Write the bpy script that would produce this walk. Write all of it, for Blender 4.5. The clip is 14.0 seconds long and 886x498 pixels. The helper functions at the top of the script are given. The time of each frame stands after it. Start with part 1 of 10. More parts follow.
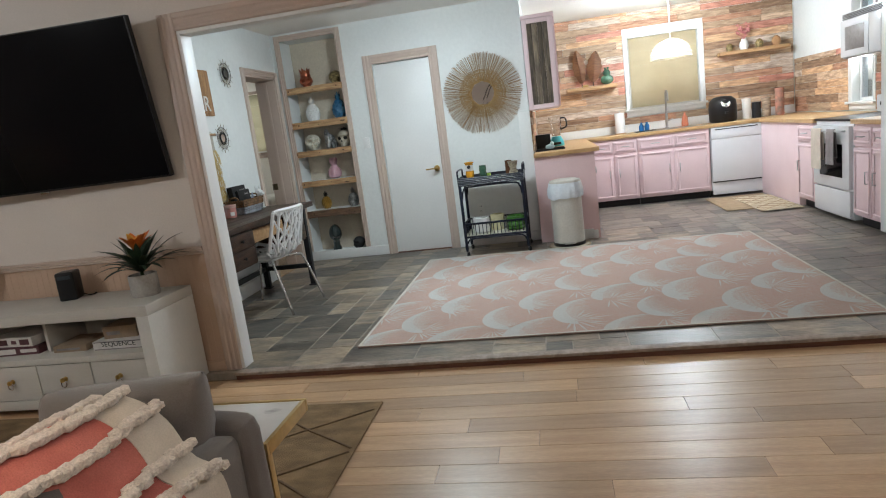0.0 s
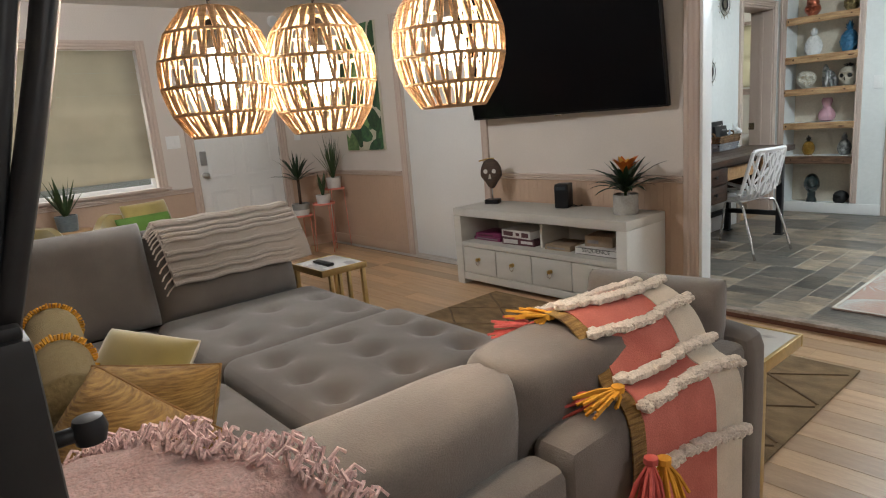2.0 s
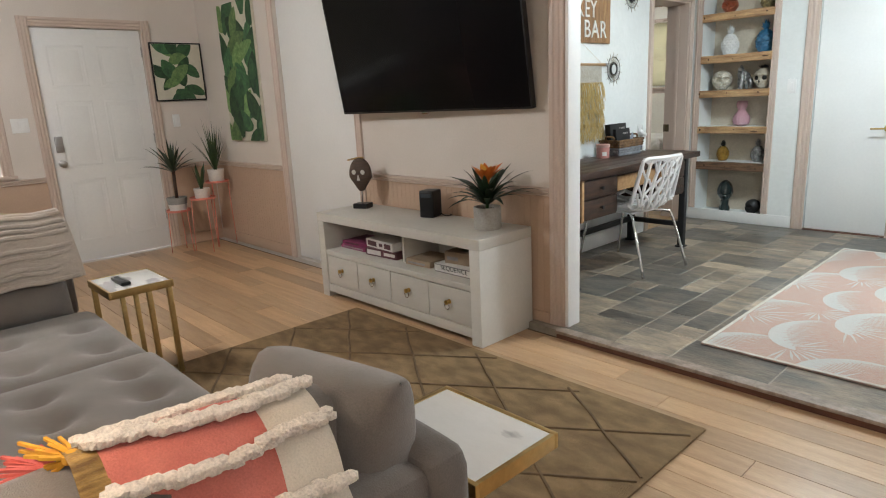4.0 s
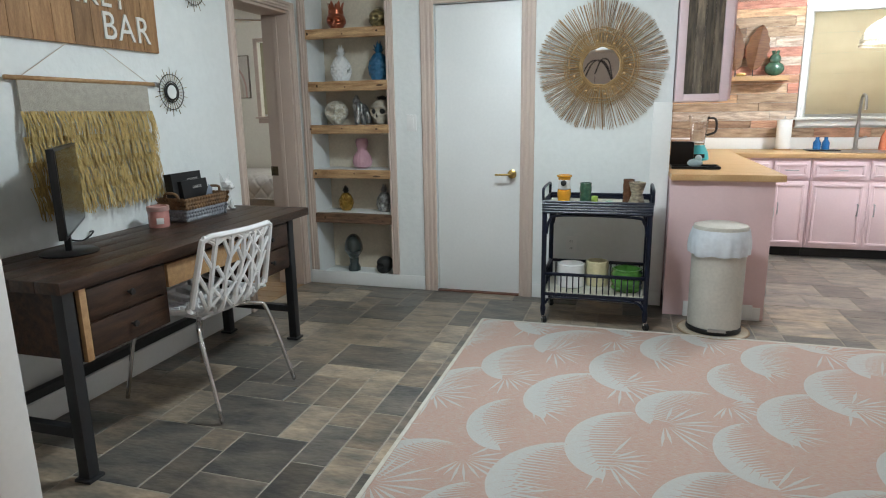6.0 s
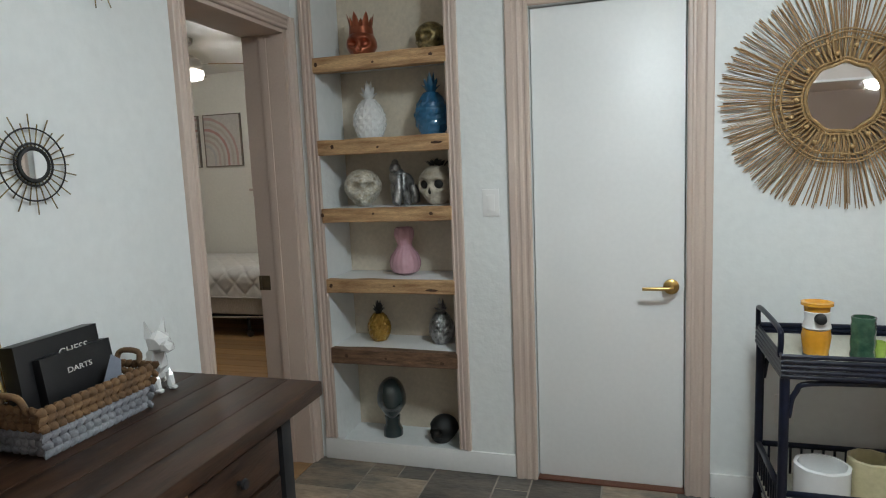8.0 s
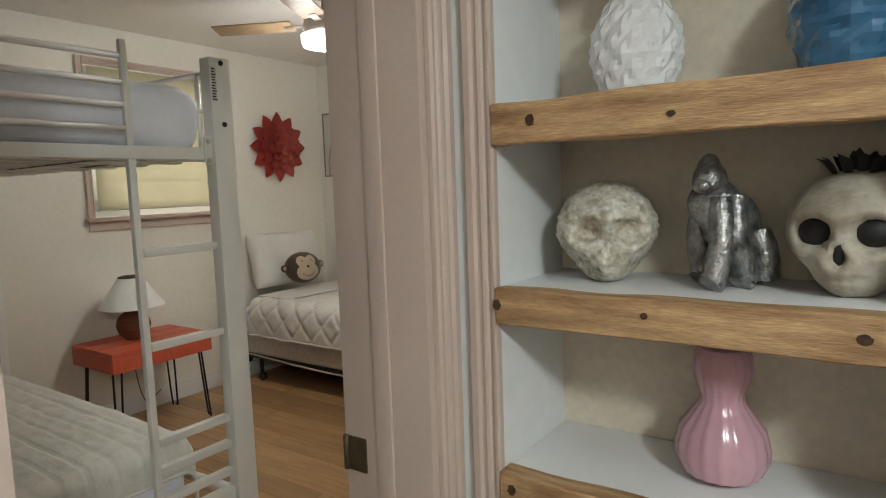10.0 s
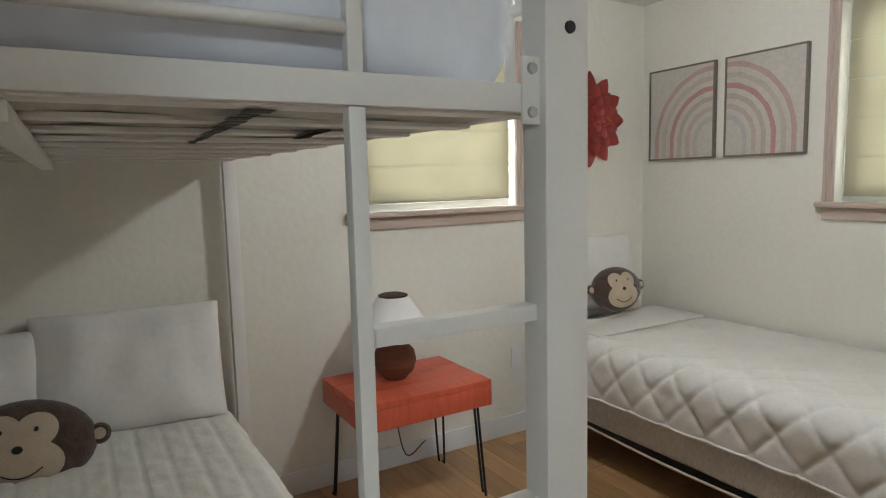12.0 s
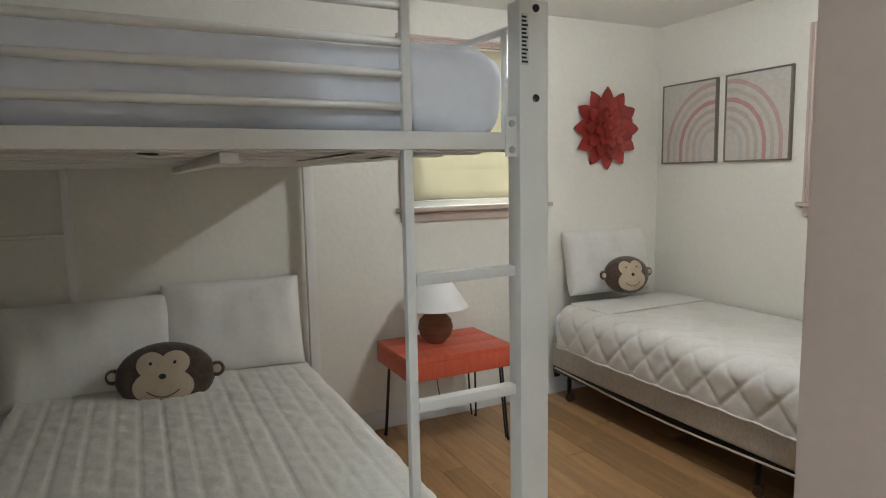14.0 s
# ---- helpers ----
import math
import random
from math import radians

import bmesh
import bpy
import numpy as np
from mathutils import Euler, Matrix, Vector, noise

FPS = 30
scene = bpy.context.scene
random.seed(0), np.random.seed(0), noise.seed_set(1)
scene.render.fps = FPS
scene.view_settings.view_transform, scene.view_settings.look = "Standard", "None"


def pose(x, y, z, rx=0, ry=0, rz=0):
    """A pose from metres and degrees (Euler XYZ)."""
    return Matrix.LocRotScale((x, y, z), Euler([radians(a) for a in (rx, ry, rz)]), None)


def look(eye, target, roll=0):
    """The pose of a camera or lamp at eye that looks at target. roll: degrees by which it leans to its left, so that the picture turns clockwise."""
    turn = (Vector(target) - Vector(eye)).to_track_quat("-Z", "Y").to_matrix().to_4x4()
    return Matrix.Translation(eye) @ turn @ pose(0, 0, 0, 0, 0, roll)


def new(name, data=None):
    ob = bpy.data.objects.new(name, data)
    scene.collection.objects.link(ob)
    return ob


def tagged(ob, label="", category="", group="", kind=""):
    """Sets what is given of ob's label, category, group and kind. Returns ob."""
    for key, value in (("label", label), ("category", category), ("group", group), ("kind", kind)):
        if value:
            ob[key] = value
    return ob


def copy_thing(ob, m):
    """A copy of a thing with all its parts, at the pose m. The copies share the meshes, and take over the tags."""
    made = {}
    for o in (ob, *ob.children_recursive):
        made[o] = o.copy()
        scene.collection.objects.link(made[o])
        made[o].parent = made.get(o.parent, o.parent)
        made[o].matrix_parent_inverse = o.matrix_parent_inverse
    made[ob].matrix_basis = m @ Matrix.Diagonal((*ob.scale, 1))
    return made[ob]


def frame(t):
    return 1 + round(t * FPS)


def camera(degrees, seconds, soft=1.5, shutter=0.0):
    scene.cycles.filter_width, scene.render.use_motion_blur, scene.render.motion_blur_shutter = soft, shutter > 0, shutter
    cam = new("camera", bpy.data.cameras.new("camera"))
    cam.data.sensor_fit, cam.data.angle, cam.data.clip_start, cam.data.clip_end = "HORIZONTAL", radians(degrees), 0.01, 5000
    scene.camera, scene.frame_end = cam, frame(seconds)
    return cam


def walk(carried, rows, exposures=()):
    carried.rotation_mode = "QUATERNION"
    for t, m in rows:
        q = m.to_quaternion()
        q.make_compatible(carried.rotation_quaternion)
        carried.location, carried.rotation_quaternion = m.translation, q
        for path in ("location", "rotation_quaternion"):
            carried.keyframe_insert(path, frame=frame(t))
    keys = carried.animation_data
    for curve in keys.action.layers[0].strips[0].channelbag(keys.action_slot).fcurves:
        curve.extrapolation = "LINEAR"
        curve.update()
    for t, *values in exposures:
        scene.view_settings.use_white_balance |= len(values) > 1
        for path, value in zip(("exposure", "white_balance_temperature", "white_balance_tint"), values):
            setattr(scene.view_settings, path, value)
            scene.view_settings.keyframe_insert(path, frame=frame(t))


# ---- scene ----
cam = camera(71.1, 14.0, 1.1)
PATH = [
    (0, (0.778, -0.216, 1.260), (0.407, 1.713, 0.891), -7.4),
    (0.5, (0.746, -0.38, 1.249), (-0.068, 1.402, 0.870), -7.0),
    (1, (0.713, -0.48, 1.255), (-0.399, 1.128, 0.859), -6.3),
    (1.5, (0.679, -0.549, 1.249), (-0.666, 0.872, 0.846), -5.4),
    (2, (0.658, -0.506, 1.256), (-0.845, 0.747, 0.841), -4.8),
    (2.2, (0.682, -0.465, 1.273), (-0.865, 0.729, 0.847), -4.6),
    (4.3, (0.776, 0.635, 1.281), (-0.568, 2.032, 0.788), -1.7),
    (4.5, (0.79, 0.827, 1.276), (-0.451, 2.315, 0.78), -1.2),
    (5, (0.668, 1.216, 1.285), (-0.262, 2.915, 0.786), -0.6),
    (5.5, (0.526, 1.619, 1.3), (-0.169, 3.431, 0.814), -0.6),
    (6, (0.332, 2.066, 1.323), (-0.226, 3.937, 0.89), -0.9),
    (6.5, (0.126, 2.495, 1.344), (-0.411, 4.391, 1.001), -1.3),
    (7, (-0.037, 2.937, 1.338), (-0.582, 4.839, 1.045), -1.8),
    (7.5, (-0.274, 3.333, 1.353), (-0.827, 5.236, 1.082), -1.9),
    (7.7, (-0.417, 3.498, 1.373), (-0.97, 5.402, 1.114), -2.2),
    (9.8, (-1.306, 5.285, 1.419), (-2.382, 6.959, 1.215), -1.8),
    (10, (-1.442, 5.438, 1.418), (-2.581, 7.070, 1.215), -2.0),
    (10.5, (-1.808, 5.765, 1.411), (-3.149, 7.235, 1.205), -2.1),
    (11, (-2.175, 6.013, 1.407), (-3.694, 7.298, 1.202), -2.1),
    (11.5, (-2.475, 6.141, 1.422), (-4.118, 7.262, 1.213), -1.8),
    (12, (-2.667, 6.211, 1.441), (-4.377, 7.223, 1.221), -1.4),
    (12.5, (-2.683, 6.193, 1.476), (-4.419, 7.158, 1.244), -1.2),
    (13, (-2.560, 6.111, 1.471), (-4.303, 7.062, 1.231), -1.2),
    (13.5, (-2.346, 6.039, 1.464), (-4.101, 6.968, 1.227), -1.1),
    (14, (-2.073, 5.958, 1.478), (-3.856, 6.833, 1.243), -1.1),
]
EXPOSURES = [(0, -0.3, 6300, 10), (0.5, -0.22, 7000, 10), (1, -0.06, 6850, 10), (1.5, 0.0, 6600, 10), (2, 0.0, 6350, 10), (4.5, 0.32, 6450, 10), (5, 0.18, 6400, 10), (5.5, -0.12, 6350, 10), (6, -0.28, 6350, 10), (6.5, -0.34, 6450, 10), (7, -0.38, 6500, 10), (7.5, -0.48, 6500, 11), (10, 0.14, 6950, 12), (10.5, 0.24, 6600, 12), (11, 0.1, 6700, 12), (12, 0.42, 6250, 11), (14, 0.46, 6250, 11)]
walk(cam, [(t, look(eye, target, roll)) for t, eye, target, roll in PATH], EXPOSURES)

# ---- daylight and lamps ----
SUN_ELEVATION, SUN_ROTATION = radians(50), radians(200)
world = bpy.data.worlds.new("world")
scene.world = world
world.use_nodes = True
sky = world.node_tree.nodes.new("ShaderNodeTexSky")
sky.sky_type, sky.sun_disc = "NISHITA", False
sky.sun_elevation, sky.sun_rotation = SUN_ELEVATION, SUN_ROTATION
background = world.node_tree.nodes["Background"]
background.inputs["Strength"].default_value = 0.12
world.node_tree.links.new(sky.outputs[0], background.inputs["Color"])
sun = new("sun", bpy.data.lights.new("sun", "SUN"))
sun.data.energy, sun.data.angle, sun.data.color = 3.0, radians(0.5), (1.0, 0.95, 0.88)
sun.matrix_world = look((0, 0, 20), (0 - math.sin(SUN_ROTATION) * 20, -math.cos(SUN_ROTATION) * 20, 20 - 20 * math.tan(SUN_ELEVATION)))


def area_lamp(name, place, size, watts, colour, shape="DISK", size_y=None, turn=(0, 0, 0)):
    ob = new(name, bpy.data.lights.new(name, "AREA"))
    ob.data.shape, ob.data.size, ob.data.energy, ob.data.color = shape, size, watts, colour
    if size_y:
        ob.data.size_y = size_y
    ob.matrix_world = pose(*place, *turn)
    return ob


def bulb(name, place, watts, colour, radius=0.04):
    ob = new(name, bpy.data.lights.new(name, "POINT"))
    ob.data.energy, ob.data.color, ob.data.shadow_soft_size = watts, colour, radius
    ob.location = place
    return ob


COOL, WARM, AMBER = (0.81, 0.95, 1.0), (0.93, 0.95, 0.95), (1.0, 0.86, 0.68)
LAMP_DINING = (-0.2, 4.75, 2.49)
LAMP_KITCHEN = (2.2, 7.45, 2.49)
LAMP_LIVING = (-3.1, 0.5, 2.45)
LAMP_HALL = (2.2, 0.2, 2.45)
LAMP_FAN = (-3.85, 7.87, 2.15)
bulb("light_dining", (LAMP_DINING[0], LAMP_DINING[1], 2.30), 52, COOL, 0.12)
area_lamp("light_dining_down", (LAMP_DINING[0], LAMP_DINING[1], 2.36), 0.4, 27, COOL)
bulb("light_kitchen", (LAMP_KITCHEN[0], LAMP_KITCHEN[1], 2.30), 165, (0.84, 0.95, 1.0), 0.12)
bulb("light_living", (LAMP_LIVING[0], LAMP_LIVING[1], 2.25), 84, WARM, 0.10)
bulb("light_hall", (LAMP_HALL[0], LAMP_HALL[1], 2.25), 38, WARM, 0.10)
bulb("light_fan", (LAMP_FAN[0], LAMP_FAN[1], LAMP_FAN[2] + 0.04), 29, (0.92, 0.97, 1.0), 0.10)
PENDANTS = [(-0.49, -0.044, 1.365), (-0.398, 0.114, 1.358), (-0.226, 0.286, 1.385)]
for spot in PENDANTS:
    bulb("pendant_bulb_light", spot, 9, AMBER)
area_lamp("light_window_bedroom_west", (-5.49, 7.84, 1.76), 0.8, 5, (0.95, 1.0, 0.9), "RECTANGLE", 0.8, (0, -90, 0))
area_lamp("light_window_kitchen", (2.35, 8.86, 1.7), 0.8, 3, (1.0, 0.98, 0.93), "RECTANGLE", 0.8, (90, 0, 180))
area_lamp("light_window_kitchen_side", (4.03, 6.97, 1.56), 0.42, 22, (0.93, 0.98, 1.0), "RECTANGLE", 1.0, (0, 90, 0))
area_lamp("light_window_bedroom_north", (-3.77, 9.385, 1.755), 0.8, 5, (0.95, 1.0, 0.9), "RECTANGLE", 0.8, (90, 0, 180))
area_lamp("light_window_living", (-5.68, 0.36, 1.45), 1.2, 6, (0.95, 1.0, 0.95), "RECTANGLE", 1.6, (0, -90, 0))
# ---- materials ----
def mat(name, colour, rough=0.6, second=None, scale=6.0, stretch=(1, 1, 1), bump=0.0, bump_scale=60.0, metal=0.0,
        fine=0.08, per_object=0.0, sheen=0.0, coat=0.0, island=False, detail=4.0):
    """A surface with broad blotches, fine grain and relief, in object space."""
    m = bpy.data.materials.new(name)
    m.use_nodes = True
    tree = m.node_tree
    n, link = tree.nodes, tree.links.new
    shader = n["Principled BSDF"]
    shader.inputs["Roughness"].default_value = rough
    shader.inputs["Metallic"].default_value = metal
    shader.inputs["Sheen Weight"].default_value = sheen
    shader.inputs["Coat Weight"].default_value = coat
    where = n.new("ShaderNodeTexCoord")
    move = n.new("ShaderNodeMapping")
    move.inputs["Scale"].default_value = stretch
    link(where.outputs["Object"], move.inputs["Vector"])
    source = move.outputs["Vector"]
    rnd = None
    if per_object:
        info = n.new("ShaderNodeNewGeometry" if island else "ShaderNodeObjectInfo")
        rnd = info.outputs["Random Per Island" if island else "Random"]
        shift = n.new("ShaderNodeVectorMath")
        shift.operation = "MULTIPLY_ADD"
        link(rnd, shift.inputs[0])
        shift.inputs[1].default_value = (37.0, 53.0, 29.0)
        link(source, shift.inputs[2])
        source = shift.outputs[0]
    broad = n.new("ShaderNodeTexNoise")
    broad.inputs["Scale"].default_value, broad.inputs["Detail"].default_value = scale, detail
    link(source, broad.inputs["Vector"])
    ramp = n.new("ShaderNodeValToRGB")
    ramp.color_ramp.elements[0].position, ramp.color_ramp.elements[1].position = 0.32, 0.68
    second = second or [c * 0.86 for c in colour]
    ramp.color_ramp.elements[0].color = (*second, 1)
    ramp.color_ramp.elements[1].color = (*colour, 1)
    link(broad.outputs["Fac"], ramp.inputs["Fac"])
    out = ramp.outputs["Color"]
    grain = n.new("ShaderNodeTexNoise")
    grain.inputs["Scale"].default_value, grain.inputs["Detail"].default_value = bump_scale, 3.0
    link(source, grain.inputs["Vector"])
    if fine:
        spread = n.new("ShaderNodeMapRange")
        spread.inputs["From Min"].default_value, spread.inputs["From Max"].default_value = 0.25, 0.75
        spread.inputs["To Min"].default_value, spread.inputs["To Max"].default_value = 1 - fine, 1 + fine
        link(grain.outputs["Fac"], spread.inputs["Value"])
        mixer = n.new("ShaderNodeVectorMath")
        mixer.operation = "SCALE"
        link(out, mixer.inputs[0])
        link(spread.outputs["Result"], mixer.inputs["Scale"])
        out = mixer.outputs[0]
    if per_object:
        vary = n.new("ShaderNodeMapRange")
        vary.inputs["To Min"].default_value, vary.inputs["To Max"].default_value = 1 - per_object, 1 + per_object
        link(rnd, vary.inputs["Value"])
        mixer = n.new("ShaderNodeVectorMath")
        mixer.operation = "SCALE"
        link(out, mixer.inputs[0])
        link(vary.outputs["Result"], mixer.inputs["Scale"])
        out = mixer.outputs[0]
    link(out, shader.inputs["Base Color"])
    if bump:
        relief = n.new("ShaderNodeBump")
        relief.inputs["Strength"].default_value, relief.inputs["Distance"].default_value = bump, 0.004
        link(grain.outputs["Fac"], relief.inputs["Height"])
        link(relief.outputs["Normal"], shader.inputs["Normal"])
    return m


def tones(m, stops):
    """Replace the colour ramp of a material by several tones."""
    ramp = next(x for x in m.node_tree.nodes if x.type == "VALTORGB").color_ramp
    while len(ramp.elements) > 2:
        ramp.elements.remove(ramp.elements[1])
    ramp.elements[0].position, ramp.elements[0].color = stops[0][0], (*stops[0][1], 1)
    ramp.elements[1].position, ramp.elements[1].color = stops[-1][0], (*stops[-1][1], 1)
    for p, c in stops[1:-1]:
        ramp.elements.new(p).color = (*c, 1)
    return m


def random_tones(m, stops):
    """Choose the broad colour of each piece from several tones by the object's random number."""
    tree = m.node_tree
    ramp = tree.nodes.new("ShaderNodeValToRGB")
    ramp.color_ramp.interpolation = "CONSTANT"
    ramp.color_ramp.elements[0].position, ramp.color_ramp.elements[0].color = stops[0][0], (*stops[0][1], 1)
    ramp.color_ramp.elements[1].position, ramp.color_ramp.elements[1].color = stops[-1][0], (*stops[-1][1], 1)
    for p, c in stops[1:-1]:
        ramp.color_ramp.elements.new(p).color = (*c, 1)
    info = next((x for x in tree.nodes if x.type == "OBJECT_INFO"), None)
    tree.links.new(info.outputs["Random"], ramp.inputs["Fac"])
    shader = tree.nodes["Principled BSDF"]
    before = shader.inputs["Base Color"].links[0].from_socket
    mul = tree.nodes.new("ShaderNodeVectorMath")
    mul.operation = "MULTIPLY"
    tree.links.new(before, mul.inputs[0])
    tree.links.new(ramp.outputs["Color"], mul.inputs[1])
    tree.links.new(mul.outputs[0], shader.inputs["Base Color"])
    return m


def glow(name, colour, strength):
    m = bpy.data.materials.new(name)
    m.use_nodes = True
    shader = m.node_tree.nodes["Principled BSDF"]
    shader.inputs["Base Color"].default_value = (*colour, 1)
    shader.inputs["Emission Color"].default_value = (*colour, 1)
    shader.inputs["Emission Strength"].default_value = strength
    return m


def glass(name, colour, rough=0.02):
    m = bpy.data.materials.new(name)
    m.use_nodes = True
    shader = m.node_tree.nodes["Principled BSDF"]
    shader.inputs["Base Color"].default_value = (*colour, 1)
    shader.inputs["Roughness"].default_value = rough
    shader.inputs["Transmission Weight"].default_value = 1.0
    return m


def cloth_light(name, colour, second, through_weight=0.35, stretch=(1, 1, 1), scale=8.0):
    """A shade's cloth that lets some daylight through."""
    m = mat(name, colour, 0.85, second, scale, stretch, 0.3, 400, fine=0.06)
    tree = m.node_tree
    shader = tree.nodes["Principled BSDF"]
    thin = tree.nodes.new("ShaderNodeBsdfTranslucent")
    thin.inputs["Color"].default_value = (*colour, 1)
    mix = tree.nodes.new("ShaderNodeMixShader")
    mix.inputs["Fac"].default_value = through_weight
    tree.links.new(shader.outputs[0], mix.inputs[1])
    tree.links.new(thin.outputs[0], mix.inputs[2])
    tree.links.new(mix.outputs[0], tree.nodes["Material Output"].inputs["Surface"])
    return m


M = dict(
    wall_living=mat("wall_living_paint", (0.66, 0.60, 0.55), 0.7, (0.62, 0.56, 0.51), 2.0, bump=0.35, bump_scale=90, fine=0.03),
    wall_dining=mat("wall_dining_paint", (0.74, 0.76, 0.75), 0.65, (0.70, 0.72, 0.71), 2.0, bump=0.6, bump_scale=28, fine=0.03),
    wall_bed=mat("wall_bedroom_paint", (0.80, 0.77, 0.69), 0.7, (0.76, 0.73, 0.65), 1.5, bump=0.35, bump_scale=35, fine=0.03),
    ceiling=mat("ceiling_paint", (0.82, 0.80, 0.76), 0.8, (0.78, 0.76, 0.72), 2.0, bump=0.5, bump_scale=80, fine=0.04),
    trim=mat("trim_taupe_paint", (0.56, 0.45, 0.38), 0.45, (0.52, 0.41, 0.35), 3.0, bump=0.1, bump_scale=120, fine=0.03),
    wainscot=mat("wainscot_tan_paint", (0.52, 0.37, 0.27), 0.5, (0.48, 0.34, 0.25), 3.0, bump=0.15, bump_scale=90, fine=0.04),
    white=mat("white_paint", (0.78, 0.78, 0.77), 0.4, (0.74, 0.74, 0.73), 2.0, bump=0.06, bump_scale=50, fine=0.02),
    pink=mat("pink_cabinet_paint", (0.80, 0.62, 0.64), 0.4, (0.76, 0.58, 0.60), 3.0, bump=0.08, bump_scale=60, fine=0.02),
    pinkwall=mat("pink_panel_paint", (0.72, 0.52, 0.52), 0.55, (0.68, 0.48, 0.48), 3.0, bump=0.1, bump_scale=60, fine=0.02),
    slate=mat("slate_tile", (0.25, 0.205, 0.162), 0.34, (0.09, 0.086, 0.082), 4.5, (1, 2.6, 1), 0.5, 26, fine=0.26, per_object=0.5, detail=8),
    grout=mat("grout", (0.36, 0.32, 0.27), 0.9, (0.28, 0.25, 0.21), 20, bump=0.3, bump_scale=200),
    laminate=mat("laminate_plank", (0.50, 0.33, 0.19), 0.32, (0.40, 0.25, 0.14), 2.4, (1.2, 12, 1), 0.12, 30, fine=0.14, per_object=0.26),
    laminate_dark=mat("laminate_plank_bedroom", (0.42, 0.25, 0.11), 0.3, (0.32, 0.18, 0.08), 2.4, (1.2, 12, 1), 0.12, 30, fine=0.14, per_object=0.26),
    joint=mat("floor_joint", (0.12, 0.08, 0.05), 0.8),
    step_wood=mat("step_nosing_wood", (0.15, 0.055, 0.03), 0.5, (0.09, 0.032, 0.018), 8, (1, 10, 10), 0.3, 60),
    step_tile=mat("step_edge_tile", (0.34, 0.27, 0.225), 0.6, (0.20, 0.155, 0.125), 12, (1, 1, 1), 0.8, 60, fine=0.2),
    sofa=mat("sofa_grey_velour", (0.165, 0.138, 0.120), 0.9, (0.12, 0.10, 0.088), 5, bump=0.35, bump_scale=350, fine=0.14, sheen=0.22),
    black_metal=mat("black_metal", (0.02, 0.02, 0.022), 0.45, (0.015, 0.015, 0.016), 8, bump=0.05),
    black_plastic=mat("black_plastic", (0.012, 0.012, 0.013), 0.35, (0.009, 0.009, 0.01), 8, bump=0.05, bump_scale=300),
    screen=mat("tv_screen", (0.004, 0.004, 0.005), 0.12, (0.004, 0.004, 0.005), 1, fine=0),
    brass=mat("brass", (0.55, 0.38, 0.14), 0.3, (0.45, 0.30, 0.10), 10, metal=1.0),
    gold=mat("brushed_gold", (0.62, 0.45, 0.2), 0.35, (0.5, 0.36, 0.16), 10, metal=1.0),
    chrome=mat("chrome", (0.75, 0.75, 0.76), 0.12, (0.7, 0.7, 0.72), 5, metal=1.0, fine=0),
    steel=mat("brushed_steel", (0.5, 0.5, 0.5), 0.3, (0.42, 0.42, 0.42), 8, (1, 1, 20), metal=1.0),
    console=mat("console_grey_paint", (0.55, 0.53, 0.49), 0.5, (0.50, 0.48, 0.44), 3, (1, 1, 6), 0.12, 60, fine=0.04),
    desk_wood=mat("dark_desk_wood", (0.062, 0.030, 0.017), 0.38, (0.016, 0.008, 0.005), 5, (9, 1, 9), 0.3, 40, fine=0.25, detail=8),
    pale_wood=mat("pale_pine", (0.46, 0.28, 0.13), 0.55, (0.33, 0.18, 0.08), 4, (1, 9, 9), 0.3, 40, fine=0.15, detail=7),
    shelf_wood=mat("reclaimed_shelf_wood", (0.54, 0.35, 0.18), 0.6, (0.26, 0.135, 0.06), 5, (1.2, 10, 10), 0.5, 45, fine=0.25, detail=8, per_object=0.15),
    butcher=mat("butcher_block", (0.56, 0.36, 0.18), 0.4, (0.45, 0.27, 0.12), 3, (2, 14, 2), 0.1, 60, fine=0.12),
)
for key, level in (("screen", 0.12), ("desk_wood", 0.3), ("black_metal", 0.3), ("black_plastic", 0.3), ("slate", 0.4)):
    M[key].node_tree.nodes["Principled BSDF"].inputs["Specular IOR Level"].default_value = level
random_tones(M["slate"], [(0.0, (1.0, 1.0, 1.0)), (0.22, (0.80, 0.83, 0.86)), (0.42, (1.06, 0.98, 0.88)), (0.62, (0.88, 0.83, 0.76)), (0.80, (1.12, 1.04, 0.93)), (1.0, (0.7, 0.7, 0.72))])
# ---- mesh helpers ----
def finish(name, bm, material, parent=None, label="", smooth=None):
    """Link a bmesh as one mesh object."""
    if smooth is not None:
        for f in bm.faces:
            f.smooth = True
        for e in bm.edges:
            if len(e.link_faces) == 2 and e.calc_face_angle(0) > radians(smooth):
                e.smooth = False
    data = bpy.data.meshes.new(name)
    bm.to_mesh(data)
    bm.free()
    if material:
        data.materials.append(material)
    ob = new(name, data)
    if parent is not None:
        ob.parent = parent
    if label:
        ob["label"] = label
    return ob


def part(name, bm, material, parent, label="", smooth=40):
    return finish(name, bm, material, parent, label, smooth)


def thing(name, label, category, at=(0, 0, 0), turn=0.0, group="", kind=""):
    ob = new(name)
    ob.empty_display_size = 0.05
    ob.matrix_world = pose(*at, 0, 0, turn)
    return tagged(ob, label, category, group, kind)


def single(name, bm, material, label, category, at=(0, 0, 0), turn=0.0, group="", kind="", smooth=40):
    ob = finish(name, bm, material, None, "", smooth)
    ob.matrix_world = pose(*at, 0, 0, turn)
    return tagged(ob, label, category, group, kind)


